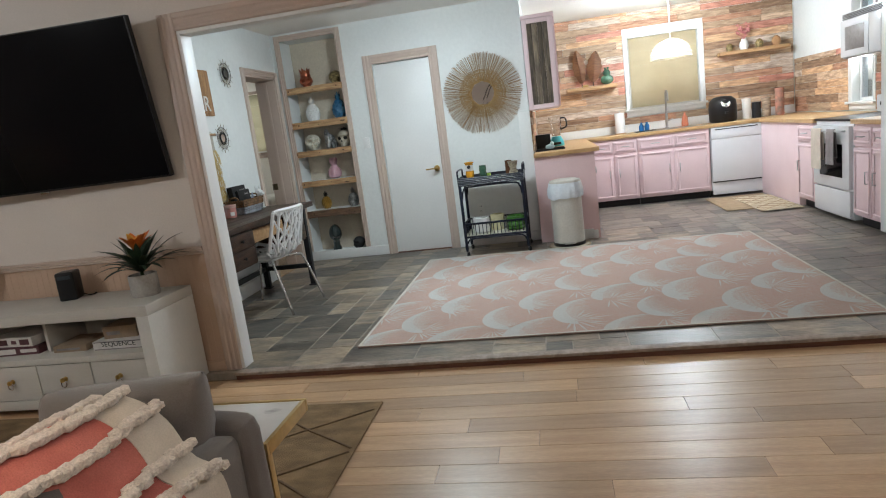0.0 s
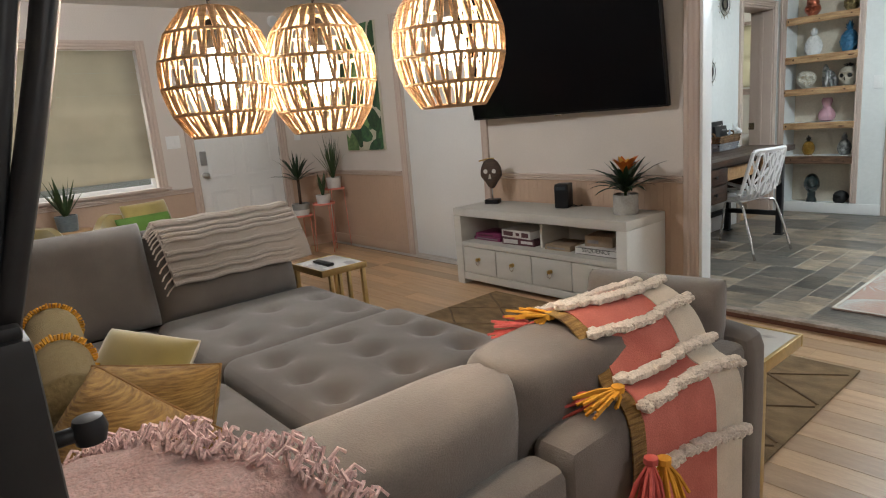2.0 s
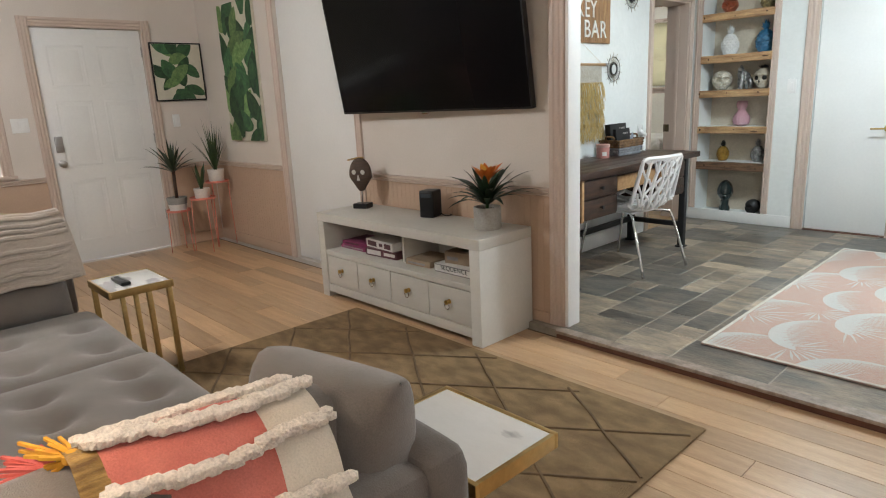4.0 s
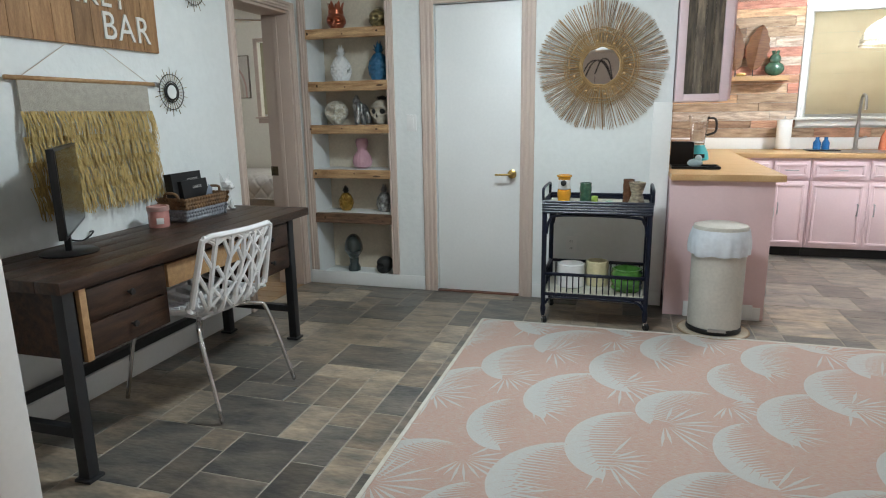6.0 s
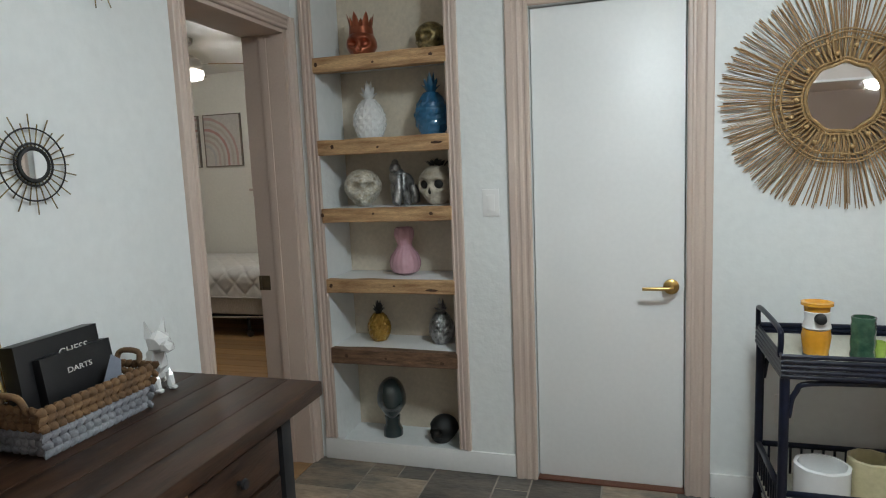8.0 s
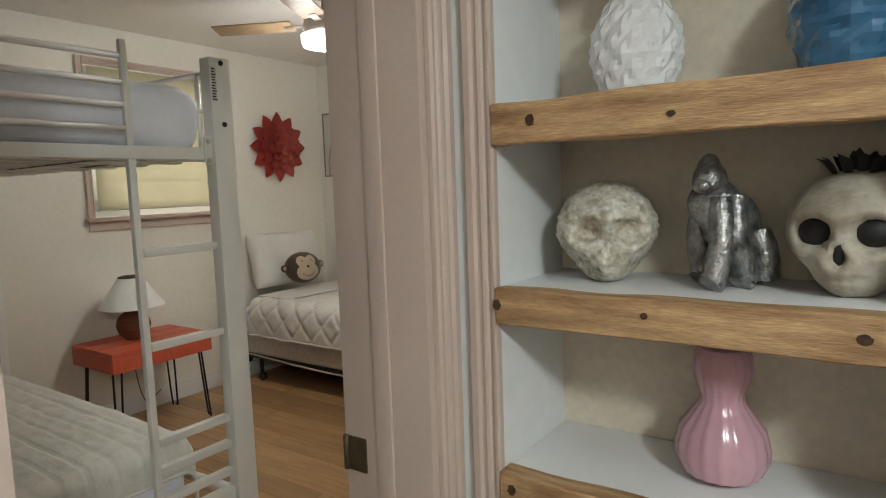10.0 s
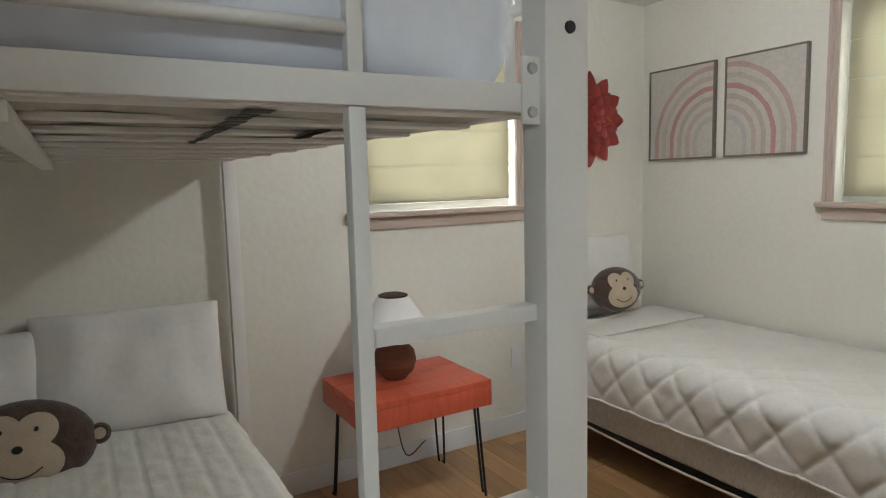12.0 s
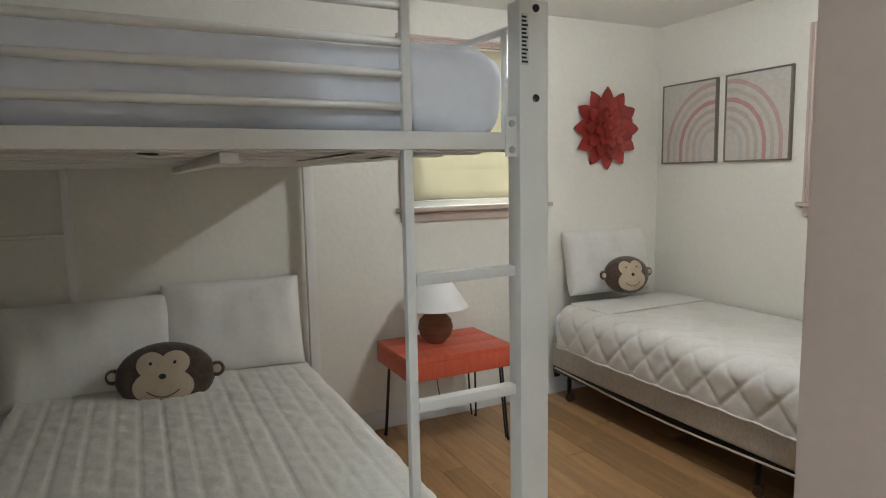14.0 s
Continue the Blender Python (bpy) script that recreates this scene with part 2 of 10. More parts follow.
def box(lo, hi, bevel=0.0, segments=2, bm=None, m=None):
    """A box between two corners, with rounded edges, added to bm."""
    own = bmesh.new()
    bmesh.ops.create_cube(own, size=1.0)
    size = [max(b - a, 1e-4) for a, b in zip(lo, hi)]
    mid = [(a + b) / 2 for a, b in zip(lo, hi)]
    for v in own.verts:
        v.co = Vector([c * s + d for c, s, d in zip(v.co, size, mid)])
    if bevel > 0:
        bmesh.ops.bevel(own, geom=own.edges[:], offset=min(bevel, min(size) * 0.45), segments=segments, profile=0.6, affect="EDGES")
    return merge(bm, own, m)


def merge(bm, own, m=None):
    if m is not None:
        own.transform(m)
    if bm is None:
        return own
    data = bpy.data.meshes.new("temporary")
    own.to_mesh(data)
    own.free()
    bm.from_mesh(data)
    bpy.data.meshes.remove(data)
    return bm


def lathe(profile, n=24, bm=None, m=None, flute=0, depth=0.0):
    """A turned shape from (radius, height) pairs, if wished with flutes."""
    own = bmesh.new()
    rings = []
    for r, z in profile:
        ring = []
        for k in range(n):
            a = 2 * math.pi * k / n
            rr = r * (1 + depth * math.cos(flute * a)) if flute else r
            ring.append(own.verts.new((rr * math.cos(a), rr * math.sin(a), z)))
        rings.append(ring)
    for a, b in zip(rings, rings[1:]):
        for k in range(n):
            own.faces.new((a[k], a[(k + 1) % n], b[(k + 1) % n], b[k]))
    if profile[0][0] > 1e-4:
        own.faces.new(rings[0][::-1])
    if profile[-1][0] > 1e-4:
        own.faces.new(rings[-1])
    bmesh.ops.remove_doubles(own, verts=own.verts[:], dist=1e-5)
    return merge(bm, own, m)


def tube(points, r, n=8, bm=None, m=None, r2=None, closed=False):
    """A round bar along points, which may taper."""
    own = bmesh.new()
    pts = [Vector(p) for p in points]
    rings = []
    count = len(pts)
    normal = None
    for i, p in enumerate(pts):
        if closed:
            d = (pts[(i + 1) % count] - pts[i - 1]).normalized()
        else:
            d = (pts[min(i + 1, count - 1)] - pts[max(i - 1, 0)]).normalized()
        if normal is None:
            normal = d.orthogonal().normalized()
        else:
            normal = (normal - d * normal.dot(d)).normalized()
        side = d.cross(normal)
        rad = r if r2 is None else r + (r2 - r) * i / (count - 1)
        rings.append([own.verts.new(p + (normal * math.cos(2 * math.pi * k / n) + side * math.sin(2 * math.pi * k / n)) * rad) for k in range(n)])
    pairs = list(zip(rings, rings[1:])) + ([(rings[-1], rings[0])] if closed else [])
    for a, b in pairs:
        for k in range(n):
            own.faces.new((a[k], a[(k + 1) % n], b[(k + 1) % n], b[k]))
    if not closed:
        own.faces.new(rings[0][::-1])
        own.faces.new(rings[-1])
    return merge(bm, own, m)


def arc(points, steps=8):
    """A smooth curve through points (Catmull-Rom)."""
    p = [Vector(q) for q in points]
    p = [p[0] * 2 - p[1]] + p + [p[-1] * 2 - p[-2]]
    out = []
    for a, b, c, d in zip(p, p[1:], p[2:], p[3:]):
        for i in range(steps):
            t = i / steps
            out.append(0.5 * ((2 * b) + (c - a) * t + (2 * a - 5 * b + 4 * c - d) * t * t + (3 * b - 3 * c + d - a) * t ** 3))
    return out + [p[-2]]


def pad(size, puff=0.5, n=14, wrinkle=0.0, freq=6.0, bm=None, m=None, seed=0.0, dents=()):
    """A stuffed cushion, centred, with soft pinched edges. dents: (x, y, depth, radius) on both faces."""
    own = bmesh.new()
    sx, sy, sz = [s / 2 for s in size]
    grid = {}
    for side in (1, -1):
        for i in range(n + 1):
            for j in range(n + 1):
                edge = i in (0, n) or j in (0, n)
                if edge and side < 0:
                    grid[i, j, side] = grid[i, j, 1]
                    continue
                u, v = math.sin((2 * i / n - 1) * math.pi / 2), math.sin((2 * j / n - 1) * math.pi / 2)
                h = ((1 - abs(u) ** 4) * (1 - abs(v) ** 4)) ** puff
                pull = 1 - 0.05 * (1 - abs(v) ** 2) * (abs(u) > 0.6) * puff
                x, y, z = u * sx * pull, v * sy * (1 - 0.05 * (1 - u * u) * (abs(v) > 0.6) * puff), side * sz * h
                for dx, dy, depth, radius in dents:
                    q = ((x - dx) ** 2 + (y - dy) ** 2) / radius ** 2
                    z -= side * depth * math.exp(-q) * h
                if wrinkle:
                    z += side * wrinkle * h * noise.noise((x * freq + seed, y * freq * 0.6 - seed, side + seed))
                grid[i, j, side] = own.verts.new((x, y, z))
    for side in (1, -1):
        for i in range(n):
            for j in range(n):
                q = [grid[i, j, side], grid[i + 1, j, side], grid[i + 1, j + 1, side], grid[i, j + 1, side]]
                own.faces.new(q if side > 0 else q[::-1])
    return merge(bm, own, m)


def softbox(lo, hi, r=0.06, cells=12, wrinkle=0.004, freq=5.0, bm=None, m=None, crown=0.02, seed=0.0, tufts=()):
    """An upholstered block: rounded edges, a crowned top, faint wrinkles and, if wished, tufts in its top."""
    own = bmesh.new()
    size = Vector(hi) - Vector(lo)
    mid = (Vector(hi) + Vector(lo)) / 2
    bmesh.ops.create_cube(own, size=1.0)
    bmesh.ops.subdivide_edges(own, edges=own.edges[:], cuts=cells, use_grid_fill=True)
    half = size / 2
    r = min(r, min(half) * 0.95)
    for v in own.verts:
        p = Vector((v.co.x * size.x, v.co.y * size.y, v.co.z * size.z))
        inner = Vector([max(-h + r, min(h - r, c)) for c, h in zip(p, half)])
        d = p - inner
        if d.length > 1e-6:
            p = inner + d.normalized() * min(r, max(abs(d.x), abs(d.y), abs(d.z)))
        u, w = p.x / half.x, p.y / half.y
        if p.z > 0:
            p.z += crown * (1 - u * u) * (1 - w * w)
        out = p.normalized()
        p += out * wrinkle * noise.noise(p * freq + Vector((seed, seed * 2, 1.0)))
        if p.z > half.z * 0.4:
            for tx, ty, depth, radius in tufts:
                q = ((p.x + mid.x - tx) ** 2 + (p.y + mid.y - ty) ** 2) / radius ** 2
                p.z -= depth * math.exp(-q)
        v.co = p + mid
    return merge(bm, own, m)


def wall(name, along, face, thick, u0, u1, z0, z1, openings, material, label):
    """A wall along x or y from u0 to u1, its room face at face, with openings (u0, u1, z0, z1) cut through it."""
    bm = bmesh.new()
    cuts = sorted({u0, u1, *[o[0] for o in openings], *[o[1] for o in openings]})
    lo, hi = min(face, face + thick), max(face, face + thick)
    for a, b in zip(cuts, cuts[1:]):
        holes = sorted((o[2], o[3]) for o in openings if o[0] <= a + 1e-6 and o[1] >= b - 1e-6)
        z = z0
        for h0, h1 in holes + [(z1, z1)]:
            if h0 - z > 1e-4:
                if along == "x":
                    box((a, lo, z), (b, hi, h0), bm=bm)
                else:
                    box((lo, a, z), (hi, b, h0), bm=bm)
            z = h1
    bmesh.ops.remove_doubles(bm, verts=bm.verts[:], dist=1e-5)
    return tagged(finish(name, bm, material), label, "wall", kind="structure")


def profile_bar(a, b, out, up, width, depth, bm=None):
    """A moulded casing strip from a to b; out: away from the wall, up: across its width."""
    own = bmesh.new()
    a, b, out, up = Vector(a), Vector(b), Vector(out), Vector(up)
    shape = [(0, 0), (0, 0.55), (0.06, 0.8), (0.16, 0.8), (0.22, 0.55), (0.30, 0.55), (0.36, 0.75), (0.46, 0.85), (0.55, 0.7), (0.64, 0.7), (0.72, 1.0), (0.94, 1.0), (1, 0.85), (1, 0)]
    ra = [own.verts.new(a + up * (u * width) + out * (d * depth)) for u, d in shape]
    rb = [own.verts.new(b + up * (u * width) + out * (d * depth)) for u, d in shape]
    for i in range(len(shape)):
        j = (i + 1) % len(shape)
        own.faces.new((ra[i], ra[j], rb[j], rb[i]))
    own.faces.new(ra[::-1])
    own.faces.new(rb)
    bmesh.ops.recalc_face_normals(own, faces=own.faces[:])
    return merge(bm, own)


def casing(name, along, face, out, u0, u1, z0, z1, width, depth, material, label, sill=False, bottom=False):
    """Moulded casing round an opening on one wall face; out: +1 or -1, the room's side."""
    def p(u, d, z):
        return (u, face + out * d, z) if along == "x" else (face + out * d, u, z)
    o = (0, out, 0) if along == "x" else (out, 0, 0)
    ux = (1, 0, 0) if along == "x" else (0, 1, 0)
    neg = tuple(-c for c in ux)
    top = thing(name, label, "door casing" if not sill else "window casing", kind="structure")
    part("casing_strip", profile_bar(p(u0, 0, z0), p(u0, 0, z1 + width), o, neg, width, depth), material, top, smooth=None)
    part("casing_strip", profile_bar(p(u1, 0, z0), p(u1, 0, z1 + width), o, ux, width, depth), material, top, smooth=None)
    part("casing_strip", profile_bar(p(u0, 0.0005, z1), p(u1, 0.0005, z1), o, (0, 0, 1), width, depth), material, top, smooth=None)
    if sill:
        lo, hi = p(u0 - width - 0.02, 0, z0 - 0.025), p(u1 + width + 0.02, depth + 0.03, z0)
        part("sill", box([min(a, b) for a, b in zip(lo, hi)], [max(a, b) for a, b in zip(lo, hi)], 0.006), material, top)
        lo, hi = p(u0 - width, 0, z0 - 0.085), p(u1 + width, depth * 0.8, z0 - 0.025)
        part("apron", box([min(a, b) for a, b in zip(lo, hi)], [max(a, b) for a, b in zip(lo, hi)], 0.006), material, top)
    return top


def jamb(name, along, lo, hi, u0, u1, z0, z1, t, material, label):
    """The lining of an opening through a wall."""
    top = thing(name, label, "door jamb", kind="structure")
    for a, b in ((u0 - 0.002, u0 + t), (u1 - t, u1 + 0.002)):
        c = ((a, lo, z0), (b, hi, z1)) if along == "x" else ((lo, a, z0), (hi, b, z1))
        part("jamb_board", box(*c, 0.003), material, top)
    c = ((u0 + t, lo, z1 - t), (u1 - t, hi, z1)) if along == "x" else ((lo, u0 + t, z1 - t), (hi, u1 - t, z1))
    part("head_board", box(*c, 0.003), material, top)
    return top


def strip(name, lo, hi, material, label, category, bevel=0.006, kind="structure"):
    return tagged(finish(name, box(lo, hi, bevel), material, None, "", 40), label, category, kind=kind)

# ---- the setting ----
LF = -0.04            # living room floor; the dining floor is at 0
WEST, EAST, SOUTH, TVW, BACK, KBACK = -5.6, 3.97, -3.2, 3.11, 6.39, 8.78
DESK = -2.09          # desk wall, room side
BEDW, BEDN, BEDS = -5.409, 9.313, 4.9
TOP = 2.5

strip("floor_living", (WEST, SOUTH, LF - 0.12), (EAST, 3.04, LF - 0.004), M["joint"], "dark joint bed under the living room planks", "floor", 0)
strip("floor_dining", (DESK, 3.04, -0.16), (EAST, KBACK, -0.0022), M["grout"], "brown grout bed under the slate tiles", "floor", 0)
strip("floor_bedroom", (BEDW - 0.1, BEDS - 0.1, -0.12), (-2.09, BEDN + 0.1, -0.006), M["joint"], "dark joint bed under the bedroom planks", "floor", 0)
strip("ceiling_living", (WEST - 0.2, SOUTH - 0.2, TOP - 0.04), (EAST + 0.2, 3.2, TOP + 0.1), M["ceiling"], "off-white painted living room ceiling", "ceiling", 0)
strip("ceiling_dining", (-2.15, 3.2, TOP), (EAST + 0.2, KBACK + 0.2, TOP + 0.1), M["ceiling"], "white painted dining and kitchen ceiling", "ceiling", 0)
strip("ceiling_bedroom", (BEDW - 0.2, BEDS - 0.2, 2.47), (-2.20, BEDN + 0.2, TOP + 0.1), M["ceiling"], "cream painted bedroom ceiling", "ceiling", 0)

LIVING_WINDOW = (-0.55, 1.27, 0.82, 2.08)
FRONT_DOOR = (1.66, 2.56, LF, 2.04)
WHITE_DOOR = (-4.10, -3.06, LF, 2.14)
OPENING = (-1.20, 3.30, -0.16, 1.99)
BED_DOOR = (5.64, 6.323, -0.12, 2.05)
NICHE = (-1.985, -1.36, 0.075, 2.42)
BACK_DOOR = (-1.00, -0.385, 0.0, 2.045)
K_WINDOW = (1.90, 2.80, 1.22, 2.16)
K_SIDE_WINDOW = (6.75, 7.20, 1.02, 2.1)
B_WINDOW = (7.367, 8.306, 1.295, 2.23)
B_WINDOW2 = (-4.255, -3.28, 1.295, 2.215)

wall("wall_living_west", "y", WEST, -0.15, SOUTH, TVW, LF - 0.1, TOP, [LIVING_WINDOW, FRONT_DOOR], M["wall_living"], "off-white painted wall with a window and the front door")
wall("wall_living_south", "x", SOUTH, -0.15, WEST - 0.15, EAST + 0.15, LF - 0.1, TOP, [], M["wall_living"], "plain off-white living room wall")
wall("wall_living_east", "y", EAST, 0.15, SOUTH, TVW, LF - 0.1, TOP, [], M["wall_living"], "plain off-white living room wall")
wall("wall_tv", "x", TVW, 0.10, WEST - 0.15, EAST + 0.15, LF - 0.1, TOP, [WHITE_DOOR, OPENING], M["wall_living"], "off-white wall behind the television with a wide opening")
wall("wall_desk", "y", DESK, -0.21, TVW + 0.10, BACK, -0.1, TOP, [BED_DOOR], M["wall_dining"], "white textured wall beside the desk with a doorway")
wall("wall_back", "x", BACK, 0.12, DESK - 0.21, 0.59, -0.1, TOP, [NICHE, BACK_DOOR], M["wall_dining"], "white textured wall with a shelf niche and a door")
wall("wall_kitchen_west", "y", 0.59, -0.12, BACK + 0.12, KBACK, -0.1, TOP, [], M["wall_dining"], "white kitchen side wall")
wall("wall_kitchen_back", "x", KBACK, 0.15, 0.47, EAST + 0.15, -0.1, TOP, [K_WINDOW], M["wall_dining"], "kitchen back wall with a window over the sink")
wall("wall_kitchen_east", "y", EAST, 0.15, TVW + 0.10, KBACK, -0.1, TOP, [K_SIDE_WINDOW], M["wall_dining"], "white kitchen wall beside the stove with a bright window")
wall("wall_bedroom_west", "y", BEDW, -0.15, BEDS - 0.15, BEDN + 0.15, -0.1, TOP, [B_WINDOW], M["wall_bed"], "cream bedroom wall with a shaded window")
wall("wall_bedroom_north", "x", BEDN, 0.15, BEDW, -2.05, -0.1, TOP, [B_WINDOW2], M["wall_bed"], "cream bedroom wall with a shaded window")
wall("wall_bedroom_south", "x", BEDS, -0.15, BEDW, DESK - 0.21, -0.1, TOP, [], M["wall_bed"], "plain cream bedroom wall")
wall("wall_bedroom_east", "y", -2.30, 0.20, 6.80, BEDN, -0.1, TOP, [], M["wall_bed"], "plain cream bedroom wall")
strip("wall_bedroom_skin", (-2.306, BEDS, -0.006), (-2.30, 5.64, 2.47), M["wall_bed"], "cream bedroom side of the desk wall", "wall", 0)
strip("wall_niche_side", (-2.30, BACK + 0.12, -0.1), (-2.05, 6.80, TOP), M["wall_bed"], "plain wall between the bedroom and the niche", "wall", 0)
# room behind the closed back door and the niche
strip("wall_closet_back", (-1.24, 6.9, -0.1), (0.47, 7.0, TOP), M["wall_dining"], "plain wall behind the closed door", "wall", 0)

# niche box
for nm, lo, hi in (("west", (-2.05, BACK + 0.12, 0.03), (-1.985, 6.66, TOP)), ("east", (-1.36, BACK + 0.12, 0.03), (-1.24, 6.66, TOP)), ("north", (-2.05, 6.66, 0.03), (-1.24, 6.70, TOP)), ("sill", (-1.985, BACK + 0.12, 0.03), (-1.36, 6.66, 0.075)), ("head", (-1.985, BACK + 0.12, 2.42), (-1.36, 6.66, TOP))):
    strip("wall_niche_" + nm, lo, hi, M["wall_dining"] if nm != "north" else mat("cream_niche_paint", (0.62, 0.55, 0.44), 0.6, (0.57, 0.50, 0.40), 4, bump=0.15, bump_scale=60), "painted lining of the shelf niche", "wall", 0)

# casings
casing("door_casing_back", "x", BACK, -1, BACK_DOOR[0], BACK_DOOR[1], 0, BACK_DOOR[3], 0.095, 0.022, M["trim"], "taupe moulded casing round the white door")
casing("niche_casing", "x", BACK, -1, NICHE[0], NICHE[1], 0.11, NICHE[3], 0.057, 0.02, M["trim"], "taupe moulded casing round the shelf niche")
casing("door_casing_bedroom", "y", DESK, 1, BED_DOOR[0] - 0.004, BED_DOOR[1] + 0.004, 0, BED_DOOR[3], 0.060, 0.022, M["trim"], "taupe moulded casing round the bedroom doorway")
jamb("door_jamb_bedroom", "y", -2.302, DESK + 0.004, BED_DOOR[0], BED_DOOR[1], 0, BED_DOOR[3], 0.018, M["trim"], "taupe lining of the bedroom doorway with a stop")
bm = box((-2.215, BED_DOOR[1] - 0.025, 0), (-2.175, BED_DOOR[1] - 0.018, 2.02), 0.003)
tagged(finish("door_stop", bm, M["trim"], None, "", 40), "taupe door stop strip in the bedroom doorway", "door stop", kind="structure")
HINGE = mat("tarnished_brass", (0.16, 0.12, 0.07), 0.5, (0.09, 0.07, 0.045), 20, metal=0.7)
hinge = thing("door_hinge", "tarnished brass hinge on the bedroom door jamb", "hinge")
part("leaf", box((-2.290, BED_DOOR[1] - 0.0225, 0.86), (-2.245, BED_DOOR[1] - 0.0185, 0.93), 0.001), HINGE, hinge)
part("knuckle", tube([(-2.297, BED_DOOR[1] - 0.022, 0.86), (-2.297, BED_DOOR[1] - 0.022, 0.93)], 0.006, 10), HINGE, hinge)
casing("opening_casing", "x", TVW, -1, OPENING[0], OPENING[1], LF, OPENING[3], 0.095, 0.02, M["trim"], "taupe moulded casing round the wide opening")
jamb("opening_jamb", "x", TVW - 0.004, TVW + 0.106, OPENING[0], OPENING[1], LF, OPENING[3], 0.02, M["white"], "white painted lining of the wide opening")
casing("door_casing_white", "x", TVW, -1, WHITE_DOOR[0], WHITE_DOOR[1], LF, WHITE_DOOR[3], 0.075, 0.02, M["trim"], "taupe moulded casing round the wide white door")
casing("door_casing_front", "y", WEST, 1, FRONT_DOOR[0], FRONT_DOOR[1], LF, FRONT_DOOR[3], 0.08, 0.02, M["trim"], "taupe casing round the front door")
casing("window_casing_living", "y", WEST, 1, LIVING_WINDOW[0], LIVING_WINDOW[1], LIVING_WINDOW[2], LIVING_WINDOW[3], 0.08, 0.02, M["trim"], "taupe casing with sill round the living room window", sill=True)
casing("window_casing_kitchen", "x", KBACK, -1, K_WINDOW[0], K_WINDOW[1], K_WINDOW[2], K_WINDOW[3], 0.06, 0.035, M["white"], "white casing with sill round the sink window", sill=True)
casing("window_casing_side", "y", EAST, -1, K_SIDE_WINDOW[0], K_SIDE_WINDOW[1], K_SIDE_WINDOW[2], K_SIDE_WINDOW[3], 0.06, 0.02, M["white"], "white casing round the kitchen side window", sill=True)
casing("window_casing_bedroom", "y", BEDW, 1, B_WINDOW[0], B_WINDOW[1], B_WINDOW[2], B_WINDOW[3], 0.045, 0.022, M["trim"], "taupe casing with sill round a bedroom window", sill=True)
casing("window_casing_bedroom_north", "x", BEDN, -1, B_WINDOW2[0], B_WINDOW2[1], B_WINDOW2[2], B_WINDOW2[3], 0.047, 0.022, M["trim"], "taupe casing with sill round a bedroom window", sill=True)

# skirting, wainscot and chair rails
W = M["white"]
strip("baseboard", (-2.05, BACK - 0.014, 0), (-1.097, BACK, 0.105), W, "white painted skirting board below the niche", "baseboard")
strip("baseboard", (-0.288, BACK - 0.014, 0), (0.59, BACK, 0.105), W, "white painted skirting board behind the cart", "baseboard")
strip("baseboard", (DESK, TVW + 0.23, 0), (DESK + 0.014, BED_DOOR[0] - 0.082, 0.12), W, "white painted skirting board behind the desk", "baseboard")
strip("baseboard", (BEDW, BEDS, -0.006), (BEDW + 0.014, BEDN, 0.11), W, "white painted bedroom skirting board", "baseboard")
strip("baseboard", (BEDW + 0.014, BEDN - 0.014, -0.006), (-2.30, BEDN, 0.11), W, "white painted bedroom skirting board", "baseboard")
strip("corner_board", (0.475, BACK - 0.018, 0.105), (0.592, BACK - 0.0, 1.36), W, "white board at the end of the dining wall", "trim")
for a, b in ((WEST, WHITE_DOOR[0] - 0.077), (WHITE_DOOR[1] + 0.077, OPENING[0] - 0.097)):
    panel = thing("wainscot", "tan beadboard wainscot below the chair rail", "wainscot", kind="structure")
    part("backing", box((a, TVW - 0.006, LF), (b, TVW, 0.74)), M["wainscot"], panel, smooth=None)
    n = int((b - a) / 0.045)
    bm = bmesh.new()
    for i in range(n):
        x = a + (b - a) * i / n
        box((x + 0.0008, TVW - 0.0075, LF + 0.1), (x + (b - a) / n - 0.0008, TVW - 0.006, 0.735), bm=bm)
    part("beads", bm, M["wainscot"], panel, smooth=None)
    part("chair_rail", profile_bar((a, TVW, 0.735), (b, TVW, 0.735), (0, -1, 0), (0, 0, 1), 0.045, 0.028), M["trim"], panel, smooth=None)
    part("baseboard", box((a, TVW - 0.018, LF), (b, TVW - 0.006, LF + 0.10), 0.006), M["wainscot"], panel)
for a, b in ((SOUTH, FRONT_DOOR[0] - 0.08), (FRONT_DOOR[1] + 0.08, TVW - 0.02)):
    panel = thing("wainscot", "tan wainscot beside the front door", "wainscot", kind="structure")
    part("backing", box((WEST, a, LF), (WEST + 0.006, b, 0.735)), M["wainscot"], panel, smooth=None)
    part("chair_rail", profile_bar((WEST, a, 0.735), (WEST, b, 0.735), (1, 0, 0), (0, 0, 1), 0.045, 0.028), M["trim"], panel, smooth=None)
    part("baseboard", box((WEST + 0.006, a, LF), (WEST + 0.018, b, LF + 0.10), 0.006), M["wainscot"], panel)

# step between the rooms
strip("step_riser", (OPENING[0] - 0.0, 3.02, LF - 0.01), (OPENING[1], 3.042, -0.013), M["step_wood"], "dark red-brown wooden riser of the low step", "step", 0.004)
strip("step_nosing", (OPENING[0], 3.008, -0.012), (OPENING[1], 3.075, 0.008), M["step_tile"], "rough brown edging along the low step", "step", 0.007)

